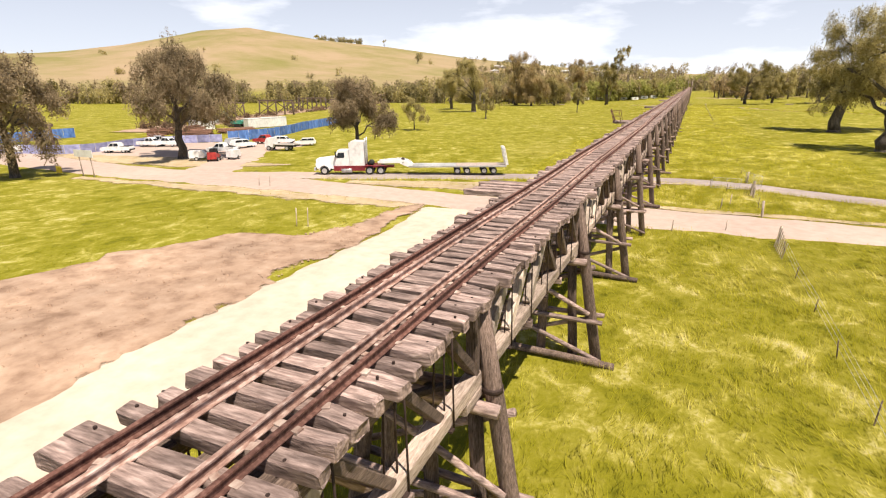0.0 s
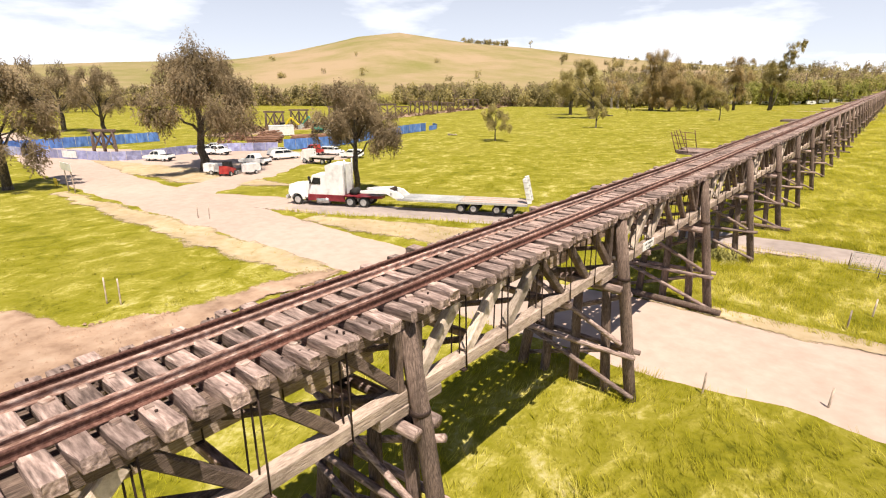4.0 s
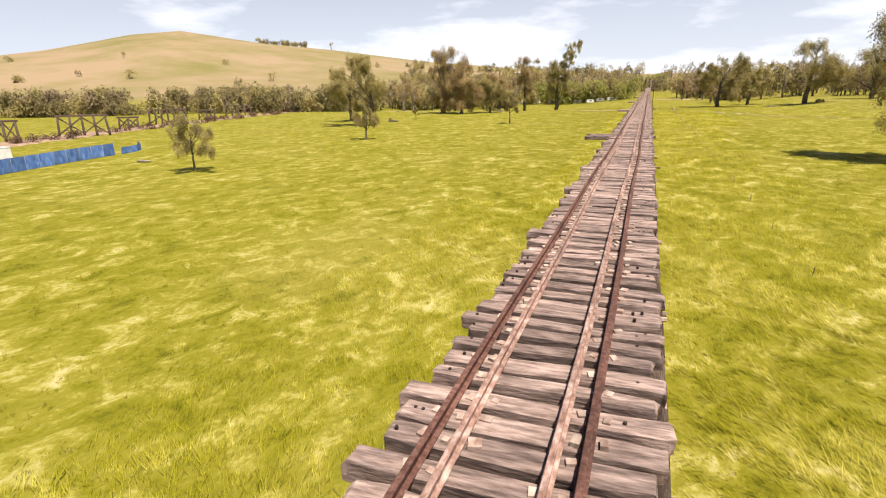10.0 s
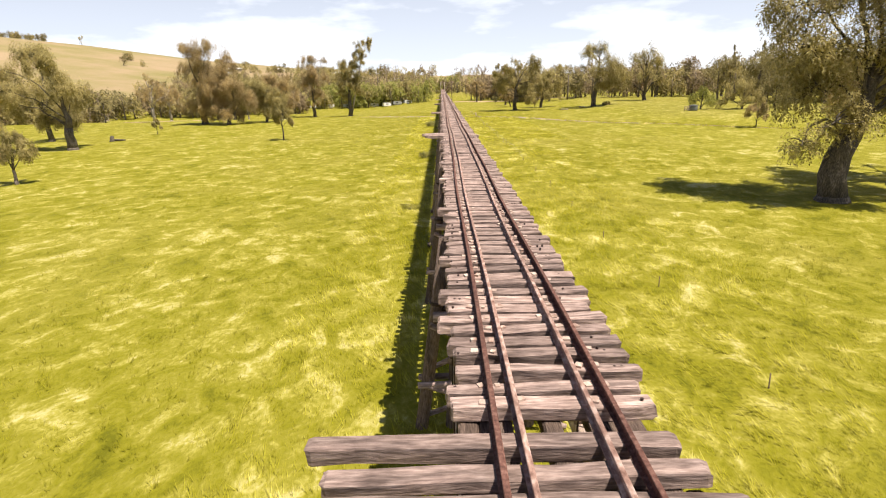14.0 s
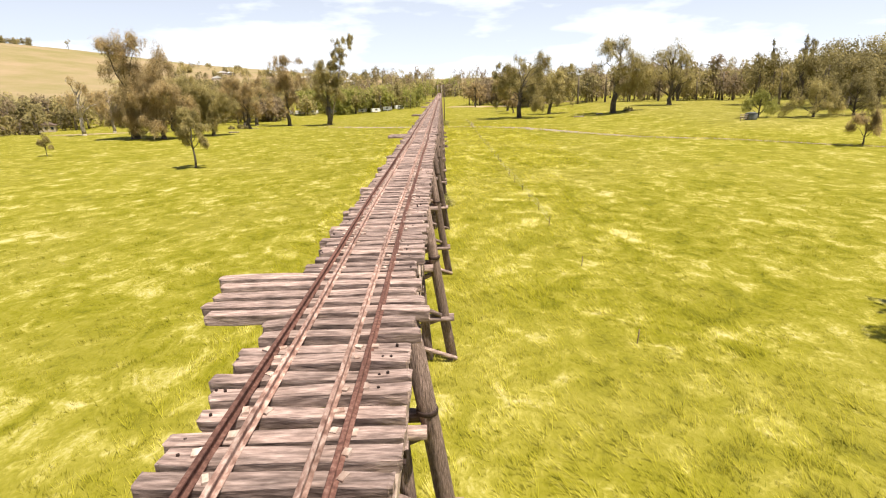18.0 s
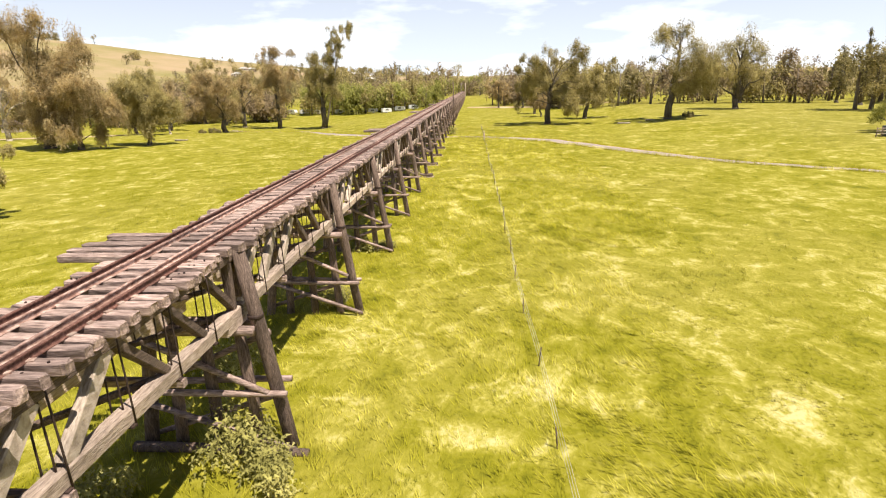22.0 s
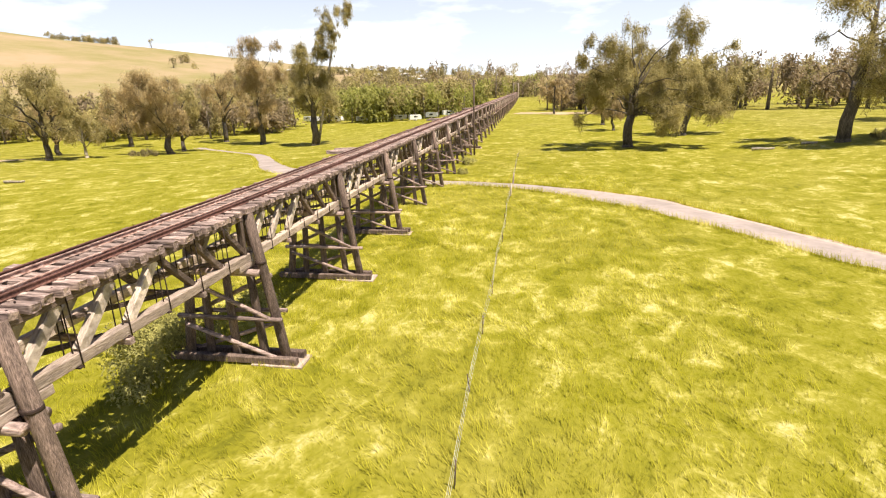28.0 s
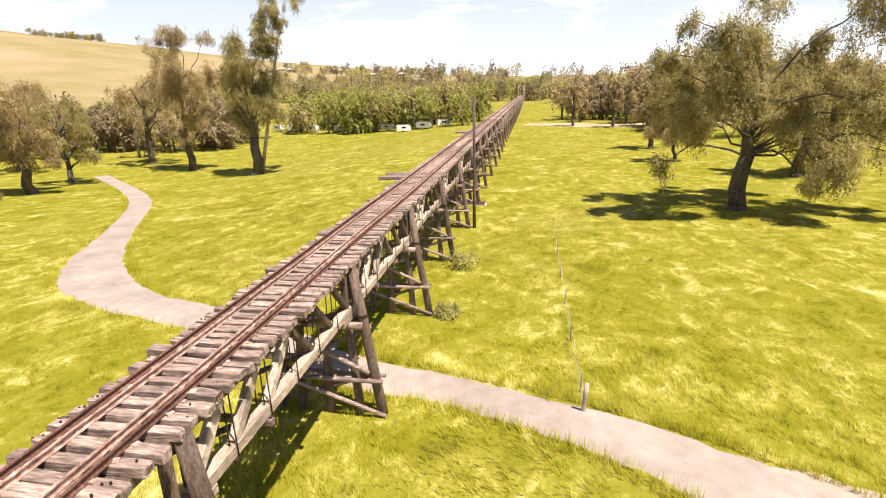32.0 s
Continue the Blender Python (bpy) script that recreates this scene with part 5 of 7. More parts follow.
wood_belt("wood_rise", [(-331 + 257 * u + U(-20, 20), 760 + U(-90, 110), h, r) for _, u, h, r in scatter(110, lambda: 0, lambda: U(0, 1), (9, 16), (5, 9))], "dark trees along the rise beside the hill", (M_LEAF_DARK, M_LEAF, M_LEAF_SITE), leaves=300, leaf=1.5)
wood_belt("wood_beyond", scatter(46, lambda: U(-40, 40), lambda: U(704, 770), (13, 20), (5, 8)), "trees closing the view past the end of the viaduct", (M_LEAF_SITE, M_LEAF, M_LEAF_GREEN), leaves=420, leaf=1.4)
wood_belt("wood_tall_right", scatter(40, lambda: U(118, 195), lambda: U(296, 350), (17, 25), (7, 10)), "tall olive gum wood behind the thicket", (M_LEAF, M_LEAF_DARK), leaves=2500, leaf=0.66)


# ---- things about the place ----
M_WHITE = material("white_paint", [(0.62, 0.62, 0.62), (0.78, 0.78, 0.78), (0.84, 0.84, 0.83)], scale=2, rough=0.35, bump=0.03, coarse=0.08, coarse_scale=0.5)
M_SILVER = material("silver_paint", [(0.36, 0.37, 0.38), (0.48, 0.49, 0.50), (0.56, 0.57, 0.58)], scale=2, rough=0.3, bump=0.03, coarse=0.08, metal=0.3)
M_RED = material("red_paint", [(0.24, 0.02, 0.02), (0.40, 0.04, 0.035), (0.50, 0.08, 0.06)], scale=2, rough=0.4, bump=0.05, coarse=0.15)
M_MAROON = material("maroon_paint", [(0.12, 0.012, 0.018), (0.22, 0.025, 0.035), (0.28, 0.05, 0.06)], scale=2, rough=0.4, bump=0.05, coarse=0.15)
M_YELLOW = material("yellow_paint", [(0.50, 0.36, 0.01), (0.70, 0.52, 0.02), (0.78, 0.62, 0.08)], scale=2, rough=0.5, bump=0.05, coarse=0.15)
M_TEAL = material("teal_paint", [(0.03, 0.18, 0.14), (0.06, 0.28, 0.22), (0.12, 0.34, 0.28)], scale=2, rough=0.5, bump=0.05, coarse=0.15)
M_TYRE = material("tyre_rubber", [(0.012, 0.012, 0.012), (0.03, 0.03, 0.03), (0.05, 0.048, 0.045)], scale=8, rough=0.85, bump=0.2)
M_RIM = material("alloy_rim", [(0.30, 0.30, 0.30), (0.52, 0.52, 0.52), (0.62, 0.62, 0.62)], scale=5, rough=0.35, metal=0.6, bump=0.05)
M_GLASS = material("dark_window_glass", [(0.012, 0.014, 0.016), (0.02, 0.023, 0.026), (0.03, 0.034, 0.038)], scale=2, rough=0.08, bump=0)
M_BLUE = material("blue_shade_cloth", [(0.055, 0.12, 0.36), (0.09, 0.19, 0.50), (0.16, 0.28, 0.60)], scale=1.5, stretch=(1, 1, 0.4), vary=0.25, bump=0.35, coarse=0.25, coarse_scale=0.4, rough=0.8)
M_GREY_CLOTH = material("faded_mauve_cloth", [(0.20, 0.215, 0.40), (0.29, 0.305, 0.50), (0.38, 0.395, 0.58)], scale=1.5, vary=0.25, bump=0.35, coarse=0.25, coarse_scale=0.4, rough=0.8)
M_ROOF = material("pale_tin_roof", [(0.50, 0.50, 0.50), (0.62, 0.62, 0.61), (0.70, 0.70, 0.69)], scale=1, rough=0.5, bump=0.1, coarse=0.15)
M_WALL = material("rendered_house_wall", [(0.36, 0.30, 0.24), (0.46, 0.39, 0.32), (0.54, 0.47, 0.40)], scale=1, vary=0.3, bump=0.1, coarse=0.15)
M_GALV = material("galvanised_pipe", [(0.32, 0.32, 0.31), (0.46, 0.46, 0.45), (0.56, 0.56, 0.55)], scale=6, rough=0.5, metal=0.25, bump=0.05)
M_DECK = material("worn_trailer_deck", [(0.22, 0.20, 0.18), (0.36, 0.33, 0.30), (0.46, 0.43, 0.40)], scale=3, stretch=(0.4, 5, 1), rough=0.7, bump=0.2, coarse=0.25)
M_TANK = material("dull_grey_tank_paint", [(0.085, 0.095, 0.09), (0.13, 0.14, 0.135), (0.18, 0.19, 0.18)], scale=2, rough=0.6, bump=0.1, coarse=0.2)
M_BLACK = material("black_lettering", [(0.015, 0.015, 0.015), (0.03, 0.03, 0.03)], scale=3, bump=0)


def extrude(profile, y0, y1, mi=0, s=None, inset=0.0):
    """A side outline of x, z, pulled across y; inset narrows its upper points."""
    s = s or Shape()
    k = len(profile)
    top = max(z for _, z in profile)
    low = min(z for _, z in profile)
    def at(y, sign):
        return [(x, y - sign * inset * (z - low) / max(1e-6, top - low), z) for x, z in profile]
    v = at(y0, -1) + at(y1, 1)
    f = [tuple(range(k)), tuple(reversed(range(k, 2 * k)))] + [(i, k + i, k + (i + 1) % k, (i + 1) % k) for i in range(k)]
    s.add(v, [tuple(reversed(q)) for q in f], mi)
    return s


def wheel(parent, x, y, r, w, name="wheel"):
    s = Shape()
    n = 20
    rings = []
    for dy, rr in ((-w / 2, r * 0.86), (-w / 2 + 0.02, r), (w / 2 - 0.02, r), (w / 2, r * 0.86)):
        rings.append([(x + rr * math.cos(2 * math.pi * i / n), y + dy, r + rr * math.sin(2 * math.pi * i / n)) for i in range(n)])
    s.tube(rings)
    ob = part(name, s, M_TYRE, parent, "black rubber tyre")
    s = Shape()
    for side in (-1, 1):
        yy = y + side * (w / 2 + 0.004)
        s.tube([[(x + rr * math.cos(2 * math.pi * i / n), yy + side * o, r + rr * math.sin(2 * math.pi * i / n)) for i in range(n)] for rr, o in ((r * 0.62, 0), (r * 0.5, 0.015), (r * 0.2, -0.01))])
    part("rim", s, M_RIM, ob, "pale metal rim")
    return ob


def ute(x, y, heading, paint, label, kind="ute", scale=1.0):
    """A parked utility or wagon, its nose along its own x."""
    root = thing("parked_" + kind, label, kind, Matrix.Translation((x, y, gz(x, y) + 0.08)) @ Matrix.Rotation(radians(heading), 4, "Z") @ Matrix.Scale(scale, 4), group="vehicles at the work site")
    h = 0.93
    if kind == "wagon":
        low = [(-2.3, 0.42), (2.25, 0.42), (2.35, 0.62), (2.25, 0.86), (1.35, 1.02), (-2.25, 1.08), (-2.4, 0.7)]
        cab = [(-2.2, 1.07), (1.2, 1.02), (0.55, 1.62), (-1.9, 1.66)]
        glass = [(-2.02, 1.14), (1.0, 1.1), (0.5, 1.55), (-1.82, 1.58)]
    else:
        low = [(-2.55, 0.48), (2.45, 0.45), (2.55, 0.68), (2.42, 0.95), (1.25, 1.10), (-0.75, 1.12), (-0.8, 1.12), (-2.5, 1.10), (-2.6, 0.75)]
        cab = [(-0.85, 1.10), (1.2, 1.09), (0.6, 1.74), (-0.6, 1.76)]
        glass = [(-0.72, 1.18), (1.02, 1.16), (0.52, 1.66), (-0.55, 1.67)]
    part("body", extrude(low, -h, h, inset=0.06), paint, root)
    part("cabin", extrude(cab, -h + 0.08, h - 0.08, inset=0.14), paint, root)
    for side in (-1, 1):
        s = Shape()
        mid = (glass[0][0] + glass[1][0]) / 2
        yy = side * (h - 0.065)
        for a, b in ((glass[0][0], mid - 0.05), (mid + 0.05, glass[1][0])):
            lo, hi = 1.16, glass[2][1]
            top_a = max(a, glass[3][0])
            top_b = min(b, glass[2][0])
            v = [(a, yy, lo), (b, yy, lo), (top_b, yy - side * 0.125, hi), (top_a, yy - side * 0.125, hi)]
            s.add(v + [(p[0], p[1] - side * 0.03, p[2]) for p in v], [(0, 1, 2, 3), (7, 6, 5, 4)])
        part("side_window", s, M_GLASS, root, "dark tinted side glass")
    s = Shape()
    (x0, z0), (x1, z1) = cab[1], cab[2]
    s.add([(x0 - 0.01, -h + 0.2, z0 + 0.06), (x0 - 0.01, h - 0.2, z0 + 0.06), (x1 + 0.05, h - 0.3, z1 - 0.07), (x1 + 0.05, -h + 0.3, z1 - 0.07)], [(0, 1, 2, 3)])
    part("windscreen", s, M_GLASS, root, "dark windscreen")
    if kind == "ute":
        s = Shape()
        s.box((-1.68, 0, 1.125), (1.5, 1.5, 0.05))
        part("tray_cover", s, M_TYRE if rnd.random() < 0.5 else M_GALV, root, "flat cover of the tray")
    for sx in (1.55, -1.5):
        for sy in (-0.78, 0.78):
            wheel(root, sx, sy, 0.37, 0.24)
    for sx, nm in ((2.5 if kind == "ute" else 2.3, "front_bumper"), (-2.58 if kind == "ute" else -2.38, "rear_bumper")):
        s = Shape()
        s.box((sx, 0, 0.55), (0.12, 1.75, 0.2), cut=0.4)
        part(nm, s, M_TYRE, root)
    return root


ute(-87.0, 62.8, 205, M_WHITE, "white dual-cab utility parked before the blue fence")
ute(-90.5, 72.3, 20, M_WHITE, "white utility parked near the blue fence")
ute(-92.5, 75.5, 60, M_SILVER, "grey utility parked in the work yard")
ute(-87.6, 73.6, 15, M_WHITE, "white utility parked in the work yard")
ute(-70.3, 70.6, 200, M_WHITE, "white utility parked on the dirt yard")
ute(-72.2, 77.6, 75, M_WHITE, "white wagon parked on the dirt yard", "wagon")
ute(-75.6, 79.0, 100, M_SILVER, "grey four-wheel drive parked facing the fence", "wagon")
ute(-72.8, 84.4, 185, M_RED, "red utility parked by the blue fence")
ute(-69.3, 85.6, 20, M_WHITE, "white hatchback parked on the grass edge", "wagon", 0.9)
ute(-63.6, 85.2, 215, M_WHITE, "small white car parked on the grass edge", "wagon", 0.86)

# a flat-tray truck, a small red machine and two white trailers
root = thing("tray_truck", "beige flat-tray truck parked in the dirt yard", "truck", Matrix.Translation((-63.2, 77.6, gz(-63.2, 77.6) + 0.08)) @ Matrix.Rotation(radians(195), 4, "Z"))
part("cabin", extrude([(0.9, 0.6), (2.6, 0.6), (2.62, 1.4), (2.3, 2.2), (0.95, 2.25)], -0.95, 0.95, inset=0.1), M_WHITE, root)
s = Shape(); s.box((-1.0, 0, 1.05), (3.9, 2.1, 0.14), cut=0.2); part("tray", s, M_DECK, root, "flat worn tray")
s = Shape(); s.box((-1.0, 0, 0.8), (3.9, 0.8, 0.3)); part("chassis", s, M_TYRE, root)
s = Shape(); s.add([(2.58, -0.8, 1.45), (2.58, 0.8, 1.45), (2.36, 0.75, 2.1), (2.36, -0.75, 2.1)], [(0, 1, 2, 3)]); part("windscreen", s, M_GLASS, root)
for sx in (1.9, -1.6):
    for sy in (-0.85, 0.85):
        wheel(root, sx, sy, 0.42, 0.28)
root = thing("skid_steer", "small red skid-steer machine near the tree", "machine", Matrix.Translation((-63.0, 61.9, gz(-63.0, 61.9) + 0.05)) @ Matrix.Rotation(radians(120), 4, "Z"))
part("body", extrude([(-1.2, 0.4), (0.9, 0.4), (1.0, 0.9), (0.3, 1.1), (-1.1, 1.5)], -0.7, 0.7, inset=0.08), M_RED, root)
part("cage", extrude([(-0.5, 1.1), (0.5, 1.05), (0.4, 1.95), (-0.45, 1.98)], -0.5, 0.5), M_TYRE, root)
s = Shape(); s.box((1.5, 0, 0.35), (0.7, 1.5, 0.5), cut=0.3); part("bucket", s, M_GALV, root)
for sx in (0.6, -0.7):
    for sy in (-0.75, 0.75):
        wheel(root, sx, sy, 0.36, 0.28)
for tx, ty, hd in ((-66.0, 61.4, 40), (-61.9, 64.9, 110)):
    root = thing("box_trailer", "small white enclosed trailer on the grass", "trailer", Matrix.Translation((tx, ty, gz(tx, ty) + 0.05)) @ Matrix.Rotation(radians(hd), 4, "Z"), group="small trailers")
    part("box", extrude([(-1.2, 0.45), (1.0, 0.45), (1.25, 0.9), (0.9, 1.5), (-1.2, 1.55)], -0.75, 0.75, inset=0.05), M_WHITE, root)
    s = Shape(); s.beam((1.0, 0, 0.45), (2.0, 0, 0.42), 0.1, 0.1); part("drawbar", s, M_GALV, root)
    for sy in (-0.8, 0.8):
        wheel(root, -0.1, sy, 0.32, 0.2)

# prime mover and low loader
FRONT, REAR = Vector((-37.6, 55.2)), Vector((-16.2, 65.0))
hd = math.atan2(FRONT.y - REAR.y, FRONT.x - REAR.x)
rig = Matrix.Translation((REAR.x, REAR.y, gz(-27, 60) + 0.15)) @ Matrix.Rotation(hd, 4, "Z")
low = thing("low_loader_trailer", "silver-grey low loader trailer with raised white rear ramps", "trailer", rig)
s = Shape(); s.box((6.1, 0, 0.98), (12.2, 2.7, 0.16), cut=0.2); part("deck", s, M_DECK, low, "worn pale timber and steel deck")
for sy in (-1.3, 1.3):
    part("side_rail", extrude([(0.0, 0.90), (12.2, 0.90), (12.2, 1.09), (0.0, 1.09)], sy - 0.07, sy + 0.07), M_GALV, low, "grey metal side rail")
for sy in (-0.45, 0.45):
    s = Shape(); s.box((6.0, sy, 1.075), (11.8, 0.12, 0.03)); part("deck_strip", s, M_RIM, low)
for sy in (-0.85, 0.85):
    arm = part("gooseneck_arm", extrude([(11.8, 0.95), (12.4, 0.95), (13.4, 1.42), (16.0, 1.38), (16.1, 1.60), (15.2, 1.72), (13.2, 1.86), (12.3, 1.62), (11.7, 1.15)], sy - 0.17, sy + 0.17, inset=0.03), M_WHITE, low, "white curved gooseneck arm")
    s = Shape(); s.pole((12.9, sy - 0.2, 1.5), (12.9, sy + 0.2, 1.5), 0.10, 0.10, n=10); part("pivot_pin", s, M_GALV, arm)
s = Shape(); s.box((14.4, 0, 1.45), (2.6, 1.4, 0.14), cut=0.2); part("neck_plate", s, M_GALV, low)
s = Shape(); s.pole((13.0, -0.55, 1.72), (13.0, 0.55, 1.72), 0.22, 0.22, n=14); part("winch_drum", s, M_IRON, low, "dark winch drum")
s = Shape(); s.box((9.2, 0, 1.072), (5.8, 2.5, 0.02)); part("front_deck", s, M_GALV, low, "grey steel front deck plate")
s = Shape(); s.box((3.1, 0, 1.072), (6.1, 2.5, 0.02)); part("rear_deck", s, M_GRAVEL, low, "dusty tan rear deck")

for ax in (1.55, 2.75, 4.9, 6.1):
    for sy in (-1.05, -0.35, 0.35, 1.05):
        wheel(low, ax, sy, 0.42, 0.3)
for sy in (-0.75, 0.75):
    s = Shape()
    s.beam((-0.15, sy, 1.1), (0.35, sy, 3.3), 0.62, 0.36, up=(1, 0, 0))
    rp = part("ramp", s, M_WHITE, low, "raised white loading ramp")
    for z in (1.5, 2.0, 2.5, 3.0):
        s = Shape(); s.box((-0.15 + 0.227 * (z - 1.1), sy, z), (0.40, 0.66, 0.07), cut=0.3); part("rung", s, M_GALV, rp)
cab = thing("prime_mover", "white bonneted prime mover truck with maroon chassis skirts", "truck", rig)
part("bonnet", extrude([(20.9, 0.75), (23.7, 0.75), (23.9, 1.2), (23.75, 1.95), (21.6, 2.2), (20.9, 2.2)], -0.9, 0.9, inset=0.12), M_WHITE, cab)
part("cabin", extrude([(19.4, 0.9), (21.4, 0.9), (21.5, 2.15), (21.05, 3.0), (19.4, 3.05)], -1.1, 1.1, inset=0.12), M_WHITE, cab)
part("sleeper", extrude([(17.7, 1.15), (19.5, 1.15), (19.6, 3.95), (19.1, 4.15), (17.75, 4.05)], -1.18, 1.18, inset=0.08), M_WHITE, cab, "tall white sleeper box")
s = Shape(); s.add([(21.46, -0.9, 2.22), (21.46, 0.9, 2.22), (21.12, 0.82, 2.9), (21.12, -0.82, 2.9)], [(0, 1, 2, 3)]); part("windscreen", s, M_GLASS, cab)
for sy in (-1, 1):
    s = Shape(); yy = sy * 1.06
    s.add([(20.2, yy, 2.1), (21.2, yy, 2.1), (20.95, yy - sy * 0.05, 2.75), (20.2, yy - sy * 0.05, 2.75)], [(0, 1, 2, 3)]); part("side_window", s, M_GLASS, cab)
    s = Shape(); s.box((19.6, sy * 1.12, 0.82), (3.9, 0.22, 0.62), cut=0.2); part("skirt", s, M_MAROON, cab, "maroon step and tank skirt")
    s = Shape(); s.pole((17.62, sy * 0.85, 1.1), (17.62, sy * 0.85, 4.5), 0.09, 0.09, n=10); part("exhaust_stack", s, M_RIM, cab, "chrome exhaust stack")
    s = Shape(); s.beam((21.2, sy * 1.15, 2.2), (21.25, sy * 1.38, 2.9), 0.08, 0.25); part("mirror", s, M_TYRE, cab)
    s = Shape(); s.box((16.4, sy * 1.05, 1.12), (2.9, 0.55, 0.06), cut=0.3); part("mudguard", s, M_MAROON, cab)
    s = Shape(); s.box((23.82, sy * 0.68, 1.25), (0.16, 0.34, 0.24), cut=0.4); part("headlight", s, M_RIM, cab)
for sy in (-1.04, 1.04):
    s = Shape()
    s.tube([[(22.75 + r * math.cos(t), sy + w, 0.58 + r * math.sin(t)) for w, r in ((-0.2, 0.60), (0.2, 0.60), (0.2, 0.70), (-0.2, 0.70))] for t in [math.pi * k / 8 for k in range(9)]])
    part("front_fender", s, M_WHITE, cab, "rounded white front fender")
    s = Shape(); s.pole((20.6, sy, 0.55), (19.3, sy, 0.55), 0.30, 0.30, n=14); part("fuel_tank", s, M_RIM, cab, "polished fuel tank")
s = Shape(); s.pole((17.0, -0.6, 1.35), (17.0, 0.6, 1.35), 0.36, 0.36, n=16); part("spare_tyre", s, M_TYRE, cab, "spare tyre behind the sleeper")
s = Shape(); s.box((18.9, 0, 0.92), (9.6, 0.9, 0.26)); part("chassis", s, M_MAROON, cab)
s = Shape(); s.box((23.95, 0, 0.72), (0.22, 2.3, 0.42), cut=0.4); part("bull_bar", s, M_RIM, cab, "polished metal bumper")
s = Shape(); s.box((23.86, 0, 1.5), (0.08, 1.0, 0.75), cut=0.3); part("grille", s, M_GALV, cab)
for ax, sides in ((22.75, (-1.02, 1.02)), (17.1, (-1.05, -0.72, 0.72, 1.05)), (15.7, (-1.05, -0.72, 0.72, 1.05))):
    for sy in sides:
        wheel(cab, ax, sy, 0.52, 0.28)

# blue site fence
def fence_run(points, label, mats, height=1.85, step=2.4):
    line = catmull([(a, b, 0) for a, b in points], step)
    d = np.r_[0, np.cumsum(np.linalg.norm(np.diff(line[:, :2], axis=0), axis=1))]
    k = int(d[-1] / step)
    px, py = np.interp(np.arange(k + 1) * step, d, line[:, 0]), np.interp(np.arange(k + 1) * step, d, line[:, 1])
    root = thing("site_fence", label, "fence")
    for i in range(k + 1):
        z = gz(px[i], py[i])
        s = Shape(); s.pole((px[i], py[i], z - 0.1), (px[i], py[i], z + height + 0.1), 0.03, 0.03, n=6); part("fence_post", s, M_GALV, root)
        if i < k:
            s = Shape()
            z2 = gz(px[i + 1], py[i + 1])
            rows = []
            for t in np.linspace(0.02, 0.98, 5):
                x, y, zz = px[i] + (px[i + 1] - px[i]) * t, py[i] + (py[i + 1] - py[i]) * t, z + (z2 - z) * t
                belly = 0.06 * math.sin(t * 9 + i)
                rows.append([(x + belly, y, zz + 0.06), (x - belly, y, zz + height / 2), (x + belly * 0.5, y, zz + height - 0.05 * abs(math.sin(5 * t + i)))])
            v = [p for r in rows for p in r]
            f = [(3 * a + b, 3 * a + 3 + b, 3 * a + 4 + b, 3 * a + 1 + b) for a in range(4) for b in range(2)]
            off = len(v)
            v += [(p[0] + 0.02, p[1] + 0.02, p[2]) for p in v]
            f += [tuple(off + q for q in reversed(face)) for face in f]
            s.add(v, f)
            part("cloth_panel", s, mats[(i * 7 // 3 + i // 5) % len(mats)], root)
    return root


fence_run([(-128, 47), (-116, 50), (-101, 54.5), (-93, 58.5), (-91.5, 64), (-94, 71), (-90.5, 79), (-84, 85.5)], "faded mauve-blue shade cloth fence round the work site", [M_GREY_CLOTH], 1.65)
fence_run([(-84, 85.5), (-81.5, 96), (-85, 108), (-88, 118), (-90, 136)], "bright blue shade cloth fence round the work site", [M_BLUE], 2.2)
fence_run([(-90, 136), (-92, 142), (-97, 145.5)], "blue shade cloth fence at the work site's corner", [M_BLUE], 1.3)
fence_run([(-126, 48), (-126, 64), (-124.5, 80)], "blue shade cloth fence at the back of the work site", [M_BLUE], 2.2)

# what stands inside the work site
def container(x, y, heading, paint, label, l=6.0):
    root = thing("site_container", label, "container", Matrix.Translation((x, y, gz(x, y))) @ Matrix.Rotation(radians(heading), 4, "Z"))
    s = Shape()
    n = int(l / 0.25)
    for side in (-1, 1):
        for i in range(n):
            s.box((-l / 2 + (i + 0.5) * l / n, side * 1.2, 1.3), (l / n * 0.55, 0.06, 2.3))
    part("ribs", s, paint, root, kind="stuff")
    s = Shape(); s.box((0, 0, 1.32), (l, 2.36, 2.4), cut=0.02); part("box", s, paint, root)
    s = Shape(); s.box((0, 0, 2.56), (l + 0.06, 2.5, 0.1), cut=0.2); part("roof", s, paint, root)
    for sy in (-0.6, 0.6):
        s = Shape(); s.box((l / 2 + 0.03, sy, 1.3), (0.05, 1.1, 2.2), cut=0.1); part("door", s, paint, root)


container(-103, 118, 75, M_WHITE, "white site container behind the blue fence", 12.0)
container(-112, 104, 60, M_WHITE, "white site container among machinery")


